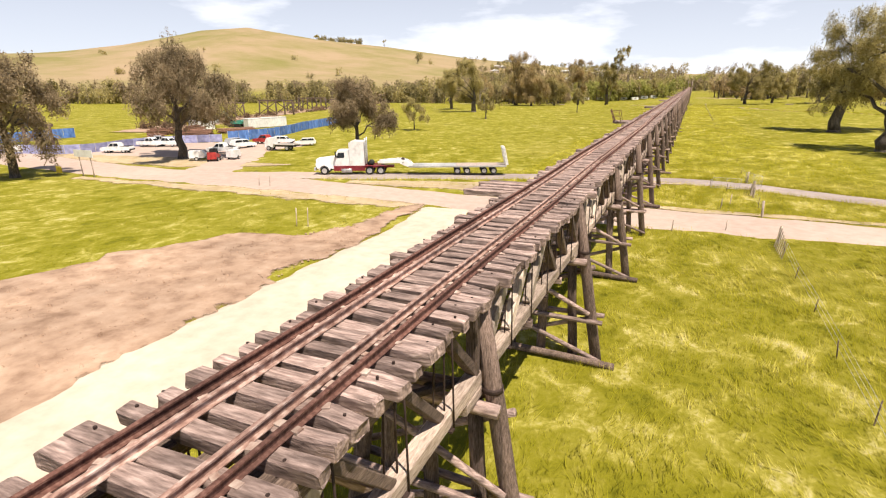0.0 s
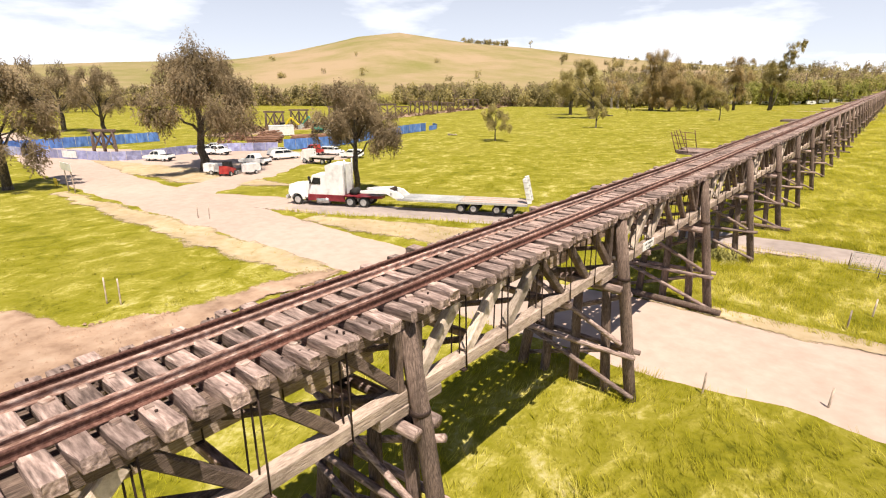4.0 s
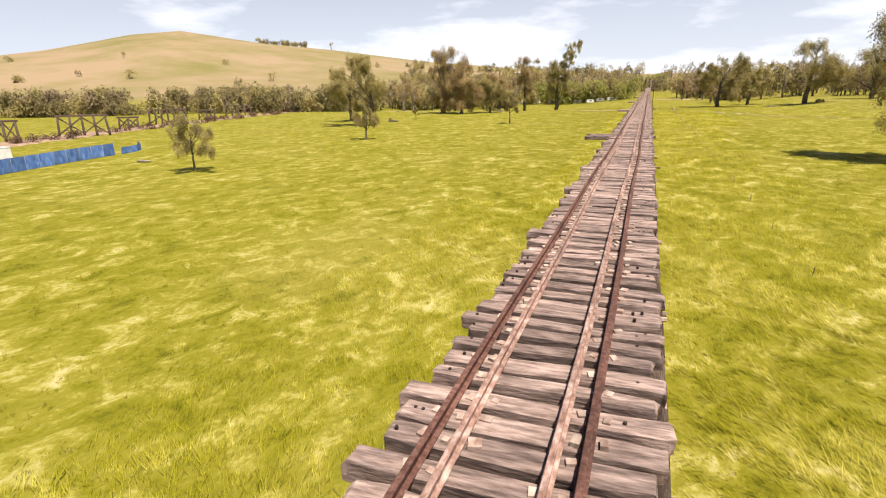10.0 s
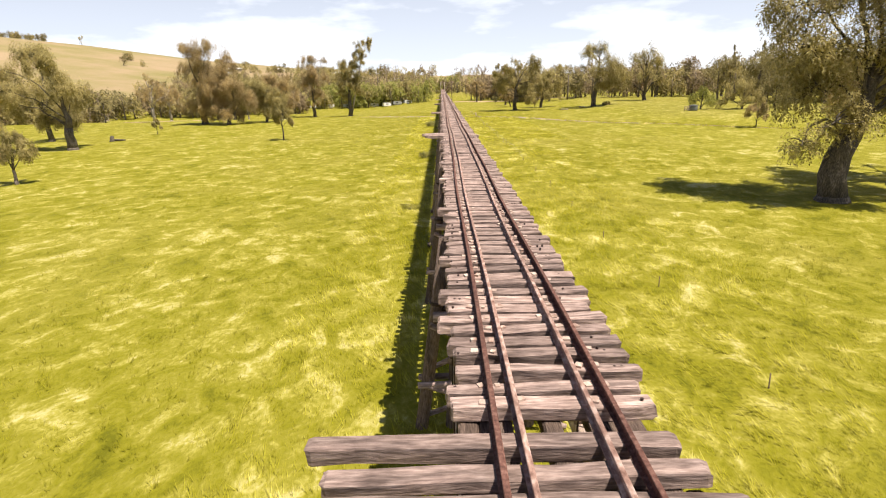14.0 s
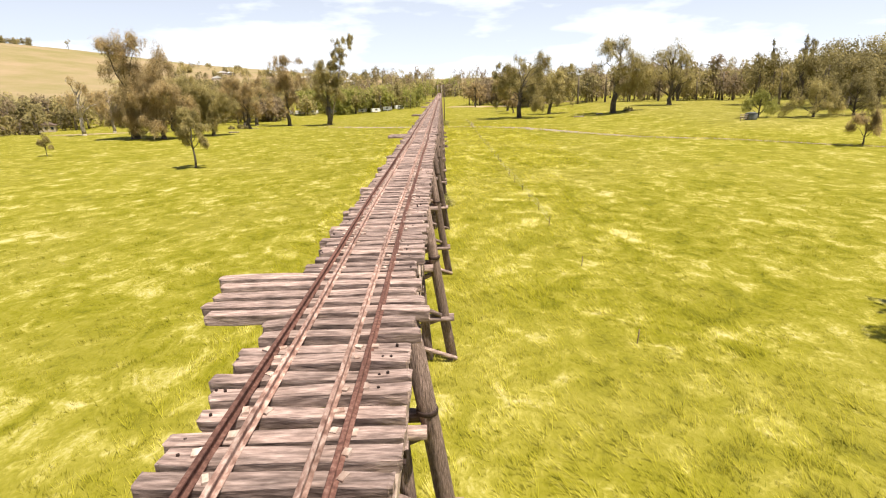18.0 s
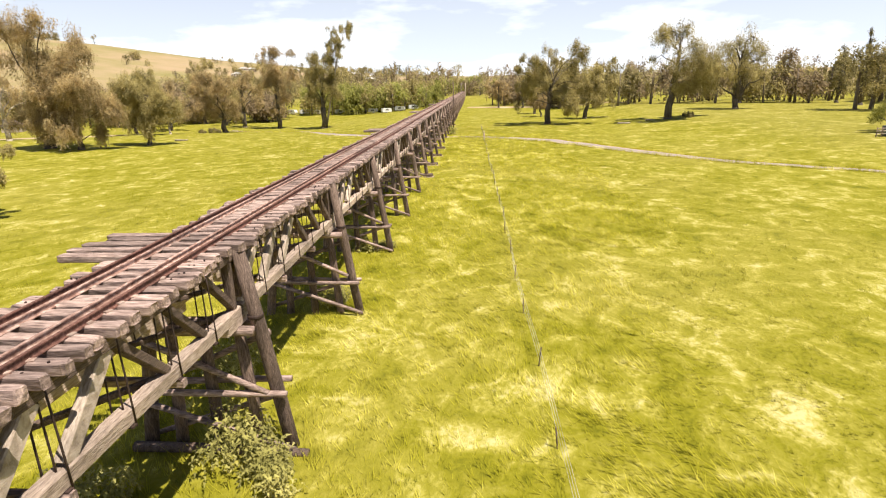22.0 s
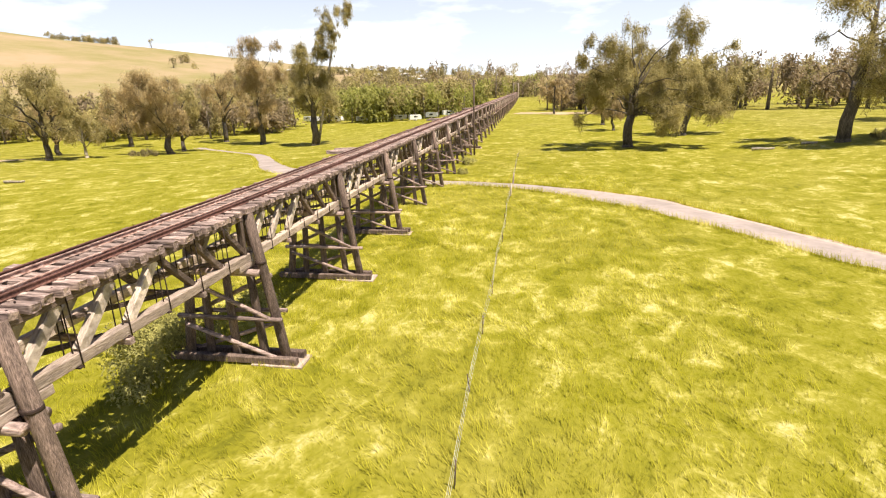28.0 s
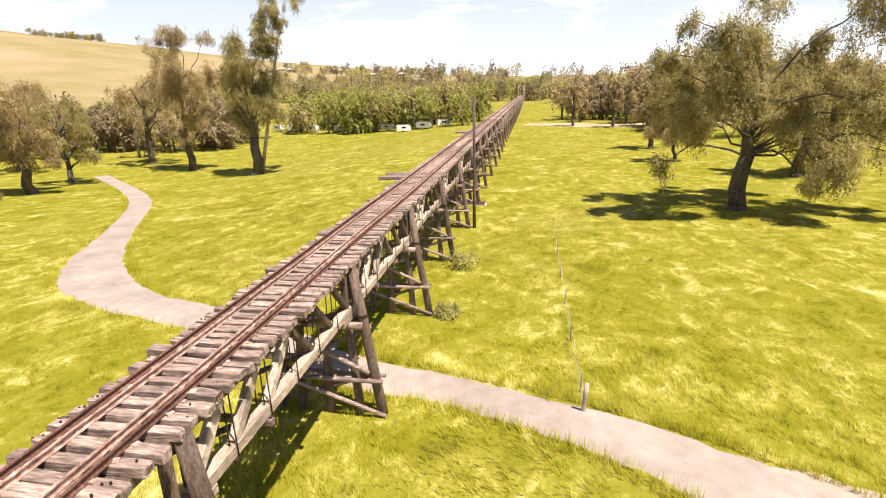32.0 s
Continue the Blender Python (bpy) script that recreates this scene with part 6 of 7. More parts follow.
def excavator(x, y, heading, paint, label):
    root = thing("excavator", label, "excavator", Matrix.Translation((x, y, gz(x, y))) @ Matrix.Rotation(radians(heading), 4, "Z"), group="excavators")
    for sy in (-1.0, 1.0):
        part("track", extrude([(-1.8, 0.15), (-1.4, 0), (1.4, 0), (1.8, 0.15), (1.8, 0.6), (1.4, 0.8), (-1.4, 0.8), (-1.8, 0.6)], sy - 0.28, sy + 0.28), M_TYRE, root)
    part("house", extrude([(-2.2, 0.95), (1.0, 0.95), (1.0, 1.7), (-1.9, 2.0), (-2.3, 1.6)], -1.15, 1.15, inset=0.08), paint, root)
    part("cab", extrude([(-0.3, 1.7), (1.1, 1.65), (1.2, 2.3), (0.9, 2.9), (-0.3, 2.9)], 0.2, 1.1), M_GLASS, root)
    s = Shape(); s.beam((0.8, -0.2, 1.6), (3.2, -0.2, 4.2), 0.4, 0.5); part("boom", s, paint, root)
    s = Shape(); s.beam((3.2, -0.2, 4.2), (5.4, -0.2, 2.2), 0.3, 0.35); part("stick", s, paint, root)
    part("bucket", extrude([(5.1, 1.4), (5.9, 1.3), (5.7, 2.3), (5.3, 2.3)], -0.7, 0.3), M_GALV, root)


excavator(-118, 108, 30, M_YELLOW, "yellow excavator working among the old piers")
excavator(-112, 116, 200, M_TEAL, "teal green excavator beside the containers")

def timber_pile(x, y, heading, label, rows, length):
    """A heap of salvaged bridge timbers, laid across each other."""
    root = thing("timber_pile", label, "timber pile", Matrix.Translation((x, y, gz(x, y))) @ Matrix.Rotation(radians(heading), 4, "Z"), group="timber piles")
    g = random.Random(int(x * 7 + y))
    for r in range(rows):
        k = 7 - r
        for i in range(k):
            s = Shape()
            yy = (i - (k - 1) / 2) * 0.62 + g.uniform(-0.1, 0.1)
            half = length / 2 * g.uniform(0.75, 1.0)
            s.beam((-half, yy, 0.2 + 0.36 * r), (half, yy + g.uniform(-0.4, 0.4), 0.2 + 0.36 * r + g.uniform(-0.05, 0.12)), 0.34, 0.32, rnd=g)
            part("baulk", s, M_SALVAGE, root)


M_SALVAGE = material("red_brown_salvaged_timber", [(0.12, 0.06, 0.04), (0.24, 0.13, 0.09), (0.36, 0.22, 0.16)], scale=4, stretch=(1, 8, 8), vary=0.35, bump=0.6, coarse=0.35)
for k, (x, y, hd, rows, length) in enumerate(((-101, 92, 30, 4, 8), (-108, 98, 110, 5, 7), (-99, 103, 60, 3, 9), (-112, 92, 10, 4, 6), (-117, 122, 70, 4, 8), (-104, 84, 150, 3, 6))):
    timber_pile(x, y, hd, "heap of red-brown salvaged bridge timbers in the work site", rows, length)
root = thing("fence_banner", "white banner tied on the mauve cloth fence", "banner", (-101.2, 54.0, gz(-101.2, 54.0)))
s = Shape(); s.box((0, -0.12, 0.95), (3.4, 0.04, 1.2), turn=radians(20)); part("sheet", s, M_WHITE, root)

# remains of the old road bridge
def old_bent(x, y, width, posts, h, heading):
    root = thing("old_bridge_bent", "isolated dark timber bent of a dismantled bridge", "trestle", Matrix.Translation((x, y, gz(x, y))) @ Matrix.Rotation(radians(heading), 4, "Z"), group="old bridge bents")
    g = random.Random(int(x * y))
    for i in range(posts):
        px = -width / 2 + width * i / (posts - 1)
        s = Shape(); s.pole((px * 1.08, 0, -0.6), (px, 0, h), 0.32, 0.27, n=8, bends=0.03, rnd=g); part("post", s, M_WOOD_DARK, root)
    s = Shape(); s.beam((-width / 2 - 0.6, 0, h + 0.15), (width / 2 + 0.6, 0, h + 0.15), 0.5, 0.5, rnd=g); part("cap_beam", s, M_WOOD_DARK, root)
    for i in range(0, posts - 1, max(1, posts // 2)):
        a, b = -width / 2 + width * i / (posts - 1), -width / 2 + width * min(posts - 1, i + max(1, posts // 2)) / (posts - 1)
        for y0, z0, z1 in ((-0.25, 0.6, h - 0.4), (0.25, h - 0.4, 0.6)):
            s = Shape(); s.beam((a, y0, z0), (b, y0, z1), 0.2, 0.32, rnd=g); part("cross_brace", s, M_WOOD_DARK, root)


for x, y, w, p, h in ((-130.5, 114.5, 5.5, 3, 5.0), (-136, 127, 5.5, 3, 5.0), (-145.5, 150, 6, 3, 5.0), (-142.5, 168, 12.5, 5, 5.2), (-160, 213, 12.5, 7, 5.0), (-176, 268, 11, 5, 4.6), (-181, 317, 10, 5, 4.4), (-107, 61.5, 5.0, 3, 4.2), (-152, 190, 5.5, 3, 3.4), (-168, 240, 6, 3, 3.6)):
    old_bent(x, y, w, p, h, 24)
ribbon("dirt_bank", [(-124, 92, 6), (-130, 112, 8), (-141, 150, 8), (-152, 190, 7), (-165, 240, 6), (-178, 300, 6), (-186, 350, 5)], M_DIRT, "strip of bare reddish earth along the old bridge", "dirt", lift=0.12, cols=9, ragged=2.0, fringe=2.0)
g = random.Random(9)
spots = [((-131 - (y - 112) * 0.235 + g.uniform(-6, 6), y, 0.5 + g.uniform(0, 0.5)), (g.uniform(0.8, 2.0), g.uniform(0.8, 2.0), g.uniform(0.5, 1.1))) for y in [g.uniform(100, 340) for _ in range(110)]]
M_SCRUB = material("reddish_scrub", [(0.075, 0.045, 0.028), (0.14, 0.085, 0.05), (0.20, 0.13, 0.08)], scale=0.5, bump=0, island=0.3, thin=0.2, coarse=0.3)
tagged(new("scrub", leaf_cloud("scrub", spots, 14000, 0.5, M_SCRUB, 91, 0.2)), "low reddish-brown scrub along the old bridge line", "scrub", kind="stuff")

# sign, markers
root = thing("sign_board", "white sign board on two slanting timber posts", "sign", (-65.2, 43.4, gz(-65.2, 43.4)))
for dx in (-1.1, 1.1):
    s = Shape(); s.pole((dx, 0, -0.4), (dx - 0.25, 0, 3.4), 0.07, 0.06, n=8); part("post", s, M_STRUT, root)
s = Shape(); s.box((-0.25, -0.09, 2.95), (3.6, 0.06, 0.9), cut=0.1); part("board", s, M_WHITE, root)
root = thing("marker_board", "small bright yellow marker board by the road", "sign", (-71.6, 43.6, gz(-71.6, 43.6)))
s = Shape(); s.box((0, 0, 0.55), (1.2, 0.05, 0.9), cut=0.1); part("plate", s, M_YELLOW, root)
for dx in (-0.4, 0.4):
    s = Shape(); s.pole((dx, 0.05, -0.2), (dx, 0.05, 0.6), 0.03, 0.03, n=6); part("leg", s, M_GALV, root)
for x, y, h in ((-38.6, 45.3, 1.3), (-37.5, 45.8, 1.3), (-22.9, 32.4, 1.5), (-22.1, 32.8, 1.5), (9.0, 56.5, 1.0), (8.1, 45.2, 0.9), (4.3, 43.4, 0.9), (8.1, 54.0, 1.0), (-9.8, 60.0, 1.1)):
    root = thing("marker_post", "thin weathered marker post in the grass", "post", (x, y, gz(x, y)), group="marker posts")
    s = Shape(); s.pole((0, 0, -0.3), (0.06, 0.03, h), 0.045, 0.04, n=7); part("stake", s, M_STRUT, root)

# paddock fence along the viaduct
g = random.Random(21)
fence = thing("paddock_fence", "old post and wire fence running beside the viaduct", "fence")
ys = [y for y in np.arange(14, 336, 5.2) if not (43 < y < 51 or 60.5 < y < 69.5 or 291.5 < y < 298)]
ys += [43.0, 51.5, 60.6, 69.8, 291.5, 298.5]
ys = [y for y in ys if not (72 < y < 182 and int(y / 5.2) % 2)]
ys.sort()
prev = None
for y in ys:
    x = (11.3 if y < 90 else 10.6) + g.uniform(-0.12, 0.12)
    stout = y in (43.0, 51.5, 60.6, 69.8, 291.5, 298.5)
    h = g.uniform(1.25, 1.5) if stout else g.uniform(0.45, 0.75) if 72 < y < 182 else g.uniform(0.7, 1.05)
    s = Shape(); s.pole((x, y, gz(x, y) - 0.4), (x + g.uniform(-0.12, 0.12), y + g.uniform(-0.15, 0.15), gz(x, y) + h), 0.10 if stout else 0.028, 0.09 if stout else 0.024, n=8)
    part("post", s, M_STRUT if stout else M_WOOD_Z, fence)
    if prev and y - prev[1] < 6:
        for hh in (0.35, 0.65, 0.92):
            s = Shape(); s.pole((prev[0], prev[1], gz(*prev) + hh), (x, y, gz(x, y) + hh), 0.006, 0.006, n=4); part("wire", s, M_GALV, fence)
    prev = (x, y)


def mesh_gate(ax, ay, bx, by, lean=0.0):
    root = thing("mesh_gate", "galvanised tube gate with wire mesh standing open", "gate", (ax, ay, gz(ax, ay)))
    d = Vector((bx - ax, by - ay, gz(bx, by) - gz(ax, ay)))
    def at(t, h):
        return (d.x * t + lean * h, d.y * t, d.z * t + h)
    for a, b in ((at(0, 0.15), at(0, 1.25)), (at(1, 0.15), at(1, 1.25)), (at(0, 0.15), at(1, 0.15)), (at(0, 1.25), at(1, 1.25)), (at(0.5, 0.15), at(0.5, 1.25))):
        s = Shape(); s.pole(a, b, 0.019, 0.019, n=7); part("tube", s, M_GALV, root)
    s = Shape()
    for i in range(1, 12):
        s.pole(at(i / 12, 0.15), at(i / 12, 1.25), 0.005, 0.005, n=4)
    for i in range(1, 7):
        s.pole(at(0, 0.15 + 1.1 * i / 7), at(1, 0.15 + 1.1 * i / 7), 0.005, 0.005, n=4)
    part("mesh", s, M_GALV, root)


broken = thing("broken_wire_fence", "collapsed wire fence with a split grey strainer post", "fence", (11.2, 61.4, gz(11.2, 61.4)))
s = Shape()
s.beam((0.0, 0, -0.3), (0.10, 0.05, 1.55), 0.13, 0.20, jitter=0.02, rnd=g)
s.beam((-0.10, -0.05, -0.3), (-0.04, -0.02, 1.25), 0.12, 0.16, jitter=0.02, rnd=g)
s.beam((0.10, 0.06, 0.2), (0.22, 0.12, 1.38), 0.07, 0.10, jitter=0.02, rnd=g)
part("strainer_post", s, M_STRUT, broken, "split weathered strainer post")
stakes = ((-3.75, 3.9, 0.95), (-2.9, 3.0, 0.25), (-2.2, 2.1, 0.8), (-1.2, 1.2, 0.55))
for x, y, h in stakes[::2]:
    s = Shape(); s.pole((x, y, -0.25), (x + 0.05, y, h), 0.03, 0.025, n=7); part("stake", s, M_WOOD_Z, broken)
line = [(x, y, h * 0.97) for x, y, h in stakes] + [(0.08, 0.04, 1.3)]
for p, q in zip(line[:-1], line[1:]):
    s = Shape(); s.pole(p, q, 0.010, 0.010, n=5); part("wire", s, M_GALV, broken)
s = Shape()
for i in range(9):
    s.pole((-0.75 + 0.07 * i, 0.1, 0.0), (-0.62 + 0.07 * i, 0.06, 0.85), 0.007, 0.007, n=4)
    s.pole((-0.78, 0.1, 0.08 + 0.09 * i), (-0.05, 0.05, 0.12 + 0.09 * i), 0.007, 0.007, n=4)
part("mesh_scrap", s, M_IRON, broken, "rusty scrap of hanging mesh")
mesh_gate(11.25, 69.9, 12.6, 67.2)
mesh_gate(7.5, 64.4, 10.2, 64.2, 0.12)

# a leaning row of old pickets by the road
root = thing("leaning_pickets", "leaning row of grey pickets at the roadside", "fence", (11.0, 42.0, gz(11, 42)))
for i in range(7):
    s = Shape(); s.beam((0.0, -i * 0.55, -0.2), (0.25, -i * 0.55 + 0.1, 1.5 - 0.07 * i), 0.12, 0.05, up=(1, 0, 0)); part("picket", s, M_STRUT, root)

# tall pole beside the deck, posts at the far end
pole = thing("timber_pole", "tall slender timber pole with a small crossarm beside the deck", "pole", (2.85, 329.5, gz(2.85, 329.5)))
s = Shape(); s.pole((0, 0, -1), (0.05, 0, 12.6), 0.17, 0.12, n=10); part("mast", s, M_WOOD_Z, pole)
s = Shape(); s.beam((-0.5, 0, 12.1), (0.5, 0, 12.1), 0.1, 0.12); part("crossarm", s, M_WOOD, pole)
s = Shape(); s.beam((-0.25, 0, 12.0), (0.0, 0, 11.2), 0.06, 0.08); part("stay", s, M_WOOD, pole)
s = Shape(); s.beam((0.25, 0, 12.0), (0.0, 0, 11.2), 0.06, 0.08); part("stay", s, M_WOOD, pole)
gantry = thing("end_gantry", "pair of tall timber posts at the viaduct's far end", "posts", (0, FIRST + SPAN * N_END - 1, 0))
for sx in (-2.0, 2.0):
    s = Shape(); s.pole((sx, 0, -2.5), (sx, 0, 14.2), 0.34, 0.28, n=9); part("post", s, M_STRUT, gantry)
s = Shape(); s.beam((-2.3, 0, 13.6), (2.3, 0, 13.6), 0.3, 0.4); part("beam", s, M_STRUT, gantry)

# low clearance board on the near truss
board = thing("clearance_board", "white low clearance board fixed to the bottom chord", "sign", (TRUSS_X + 0.182, FIRST + SPAN * 2 + 3.38, 4.88))
s = Shape(); s.box((0, 0, 0), (0.03, 1.22, 0.34), cut=0.1); part("panel", s, M_WHITE, board)
for text, z, size in (("LOW CLEARANCE", 0.03, 0.105),):
    cu = bpy.data.curves.new("lettering", "FONT")
    cu.body, cu.size, cu.align_x, cu.extrude = text, size, "CENTER", 0.002
    cu.materials.append(M_BLACK)
    tx = new("lettering", cu)
    tx.parent = board
    tx.matrix_basis = pose(0.019, 0, z, 90, 0, 90)
for dy in (-0.18, -0.02, 0.12):
    s = Shape(); s.box((0.018, dy, -0.09), (0.006, 0.07, 0.08)); part("figure_bar", s, M_BLACK, board)

# houses on the rise, caravans under the trees
def house(x, y, w, d, h, heading, roof=M_ROOF, name="house", label="low house with a pale tin roof on the rise"):
    root = thing(name, label, name, Matrix.Translation((x, y, gz(x, y))) @ Matrix.Rotation(radians(heading), 4, "Z"), group=name + "s far off")
    s = Shape(); s.box((0, 0, h / 2 - 0.4), (w, d, h + 0.8)); part("wall", s, M_WALL, root)
    s = extrude([(-w / 2 - 0.5, h - 0.1), (w / 2 + 0.5, h - 0.1), (0, h + w * 0.22)], -d / 2 - 0.5, d / 2 + 0.5); part("roof", s, roof, root)
    for i in range(3):
        s = Shape(); s.box((-w / 2 - 0.03, -d / 3 + i * d / 3, h * 0.55), (0.1, d * 0.16, h * 0.4)); part("window", s, M_GLASS, root)
        s = Shape(); s.box((-w / 3 + i * w / 3, -d / 2 - 0.03, h * 0.55), (w * 0.16, 0.1, h * 0.4)); part("window", s, M_GLASS, root)


g = random.Random(4)
for i in range(26):
    a, r = radians(g.uniform(3, 21)), g.uniform(640, 1150)
    house(-r * math.sin(a), 60 + r * math.cos(a), g.uniform(9, 13), g.uniform(12, 20), 3.2, g.uniform(0, 180))
house(-186, 398, 7, 10, 3.0, 30, M_WOOD_DARK, label="low weathered shed among the trees")
for i in range(17):
    x = -122 + 6.0 * i + g.uniform(-1.2, 1.2)
    y = 486 - 0.16 * (x + 70) + g.uniform(-6, 16)
    root = thing("caravan", "white caravan parked under the far trees", "caravan", Matrix.Translation((x, y, gz(x, y))) @ Matrix.Rotation(radians(g.uniform(-35, 35)), 4, "Z"), group="caravans") if i % 5 != 3 else None
    if not root:
        continue
    part("body", extrude([(-2.6, 0.6), (2.6, 0.6), (2.8, 1.2), (2.4, 2.6), (-2.5, 2.65), (-2.7, 1.4)], -1.15, 1.15), g.choice((M_WHITE, M_SILVER, M_WHITE)), root)
    s = Shape(); s.box((0, -1.17, 1.8), (1.6, 0.05, 0.6), cut=0.2); part("window", s, M_GLASS, root)
    for sy in (-1.0, 1.0):
        wheel(root, 0.2, sy, 0.36, 0.22)

# a stock tank and rails by the green shrub
root = thing("stock_tank", "dull grey stock tank beside a shrub", "tank", (74.2, 266.0, gz(74.2, 266.0)))
s = Shape(); s.pole((0, 0, 0), (0, 0, 1.5), 1.3, 1.3, n=18); part("wall", s, M_TANK, root)
s = Shape(); s.pole((0, 0, 1.5), (0, 0, 1.75), 1.38, 0.4, n=18); part("lid", s, M_TANK, root)
root = thing("stock_rails", "old grey stock rails beside the tank", "fence", (71.2, 265.0, gz(71.2, 265.0)))
for k in range(5):
    s = Shape(); s.pole((0.9 * k, 0.15 * k, -0.3), (0.9 * k + 0.05, 0.15 * k, 1.5), 0.08, 0.07, n=7); part("post", s, M_WOOD_Z, root)
for z in (0.5, 0.95, 1.35):
    s = Shape(); s.beam((-0.1, 0, z), (3.7, 0.6, z), 0.05, 0.12); part("rail", s, M_STRUT, root)

# stump, log, weeds about the bents
root = thing("stump", "dark broken tree stump in the pasture", "stump", (-80, 229.4, gz(-80, 229.4)))
s = Shape(); s.pole((0, 0, -0.3), (0.3, 0, 1.3), 0.7, 0.35, n=9, bends=0.1, rnd=g); part("bole", s, M_BARK, root)
s = Shape(); s.pole((0.5, 0.2, 0.35), (3.0, 0.6, 0.25), 0.3, 0.15, n=8); part("limb", s, M_BARK, root)
for x, y, l in ((-75.5, 128, 2.4), (57.5, 331.5, 2.4), (-60, 300, 3.0), (50, 330, 3.5)):
    root = thing("fallen_log", "grey fallen log lying in the grass", "log", (x, y, gz(x, y)), group="fallen logs")
    s = Shape(); s.pole((-l / 2, 0, 0.2), (l / 2, 0.3, 0.25), 0.22, 0.14, n=8, bends=0.06, rnd=g); part("bole", s, M_PALE_BARK, root)
M_WEED = material("dark_weeds", [(0.20, 0.195, 0.05), (0.32, 0.30, 0.09), (0.44, 0.40, 0.15)], scale=0.8, bump=0, island=0.3, thin=0.3, coarse=0.3)
for k, (x, y, r, h) in enumerate(((0.8, 189.9, 1.5, 1.7), (2.2, 189.2, 1.1, 1.2), (-2.6, 187.6, 1.3, 1.3), (-4.0, 185.4, 1.2, 1.1), (-1.6, 195.5, 1.5, 1.6), (0.8, 181.5, 1.4, 1.5), (0.6, 202.5, 1.2, 1.2), (-4.6, 256.5, 1.3, 1.4), (-1.5, 260, 1.5, 1.6), (0.5, 244.5, 1.3, 1.3), (3.0, 317.5, 1.6, 1.3), (0.5, 212.5, 1.1, 1.2), (-1.0, 223, 1.3, 1.3), (3.4, 308, 0.9, 0.8), (-2.4, 60.2, 1.2, 0.9), (-2.2, 62.0, 1.3, 1.1), (-0.6, 61.0, 1.1, 0.9), (0.9, 61.6, 1.0, 0.8), (-2.0, 58.2, 1.0, 0.7), (1.9, 212.8, 0.9, 0.6), (-3.9, 254.1, 2.0, 1.9), (-3.3, 256.4, 1.8, 1.6), (-3.2, 251.8, 1.6, 1.3), (-4.9, 255.2, 1.7, 1.5))):
    gg = random.Random(k)
    cl = [((gg.uniform(-r, r) * 0.6, gg.uniform(-r, r) * 0.6, h * gg.uniform(0.3, 0.75)), (r * 0.45, r * 0.45, h * 0.35)) for _ in range(9)]
    root = thing("weed_clump", "rank dark green weeds at the foot of the viaduct", "weeds", (x, y, gz(x, y)), group="weed clumps")
    part("foliage", leaf_cloud("foliage", cl, 1500, 0.13, M_WEED, 300 + k, 0.3), None, root)


# ---- grass ----
def bare_mask(x, y):
    keep = np.ones(len(x), bool)
    for line in BARE:
        q = line[::2]
        for a in range(0, len(q), 40):
            c = q[a:a + 40]
            lo, hi = c[:, :2].min(0) - 12, c[:, :2].max(0) + 12
            near = (x > lo[0]) & (x < hi[0]) & (y > lo[1]) & (y < hi[1]) & keep
            if near.any():
                i = np.nonzero(near)[0]
                d2 = ((x[i, None] - c[None, :, 0]) ** 2 + (y[i, None] - c[None, :, 1]) ** 2) - (c[None, :, 2] * 0.97) ** 2
                keep[i[(d2 < 0).any(1)]] = False
    return keep


def grass_patch(x0, x1, y0, y1, per_m2, seed, tall=1.0, wide=1.0):
    r = np.random.RandomState(seed)
    n = int((x1 - x0) * (y1 - y0) * per_m2)
    x, y = r.uniform(x0, x1, n), r.uniform(y0, y1, n)
    # tussocks: pull the tufts together
    x += 0.16 * np.sin(y * 2.3 + 1.7 * np.sin(x * 1.9))
    y += 0.16 * np.sin(x * 2.1 + 1.3 * np.sin(y * 2.2))
    keep = bare_mask(x, y)
    x, y = x[keep], y[keep]
    lush = 0.5 + 0.5 * wavy(x, y, 2.6) * wavy(x + 20, y, 7.0) + 0.25 * wavy(x * 1.7, y * 1.4, 1.0)
    k = r.uniform(0, 1, len(x)) < 0.45 + 0.55 * np.clip(lush, 0, 1)
    x, y, lush = x[k], y[k], lush[k]
    n = len(x)
    z = ground_z(x, y)
    blades = 3
    vs = []
    # the wind lays the grass over in broad waves
    flow = 2.15 + 0.7 * wavy(x, y, 5.5) + 0.4 * wavy(x + 11, y + 5, 1.9)
    for b in range(blades):
        a = flow + r.normal(0, 0.45, n)
        h = tall * r.uniform(0.06, 0.17, n) * (0.35 + 1.25 * np.clip(lush, 0, 1))
        w = wide * r.uniform(0.006, 0.013, n)
        bx, by = x + r.uniform(-0.12, 0.12, n), y + r.uniform(-0.12, 0.12, n)
        lean = r.uniform(0.8, 2.0, n) * h
        dx, dy = np.cos(a + 1.57) * w, np.sin(a + 1.57) * w
        vs.append(np.stack([np.column_stack([bx - dx, by - dy, z - 0.03]), np.column_stack([bx + dx, by + dy, z - 0.03]),
                            np.column_stack([bx + np.cos(a) * lean, by + np.sin(a) * lean, z + h])], 1))
    v = np.concatenate(vs).reshape(-1, 3)
    f = np.arange(len(v)).reshape(-1, 3)
    return v, f


for k in range(9):
    y0 = 2 + 38 * k
    pieces = [grass_patch(-16, 24, y0, y0 + 38, 6, 700 + k, 1.0, 1.9), grass_patch(24, 40, y0, y0 + 38, 2, 720 + k, 1.2, 2.4), grass_patch(-38, -16, y0, y0 + 38, 2, 740 + k, 1.2, 2.4)]
    v = np.concatenate([p[0] for p in pieces])
    f = np.arange(len(v)).reshape(-1, 3)
    tagged(new("grass", raw_mesh("grass", v, f, M_BLADE)), "long yellow-green spring grass with pale seed heads", "grass", kind="stuff")


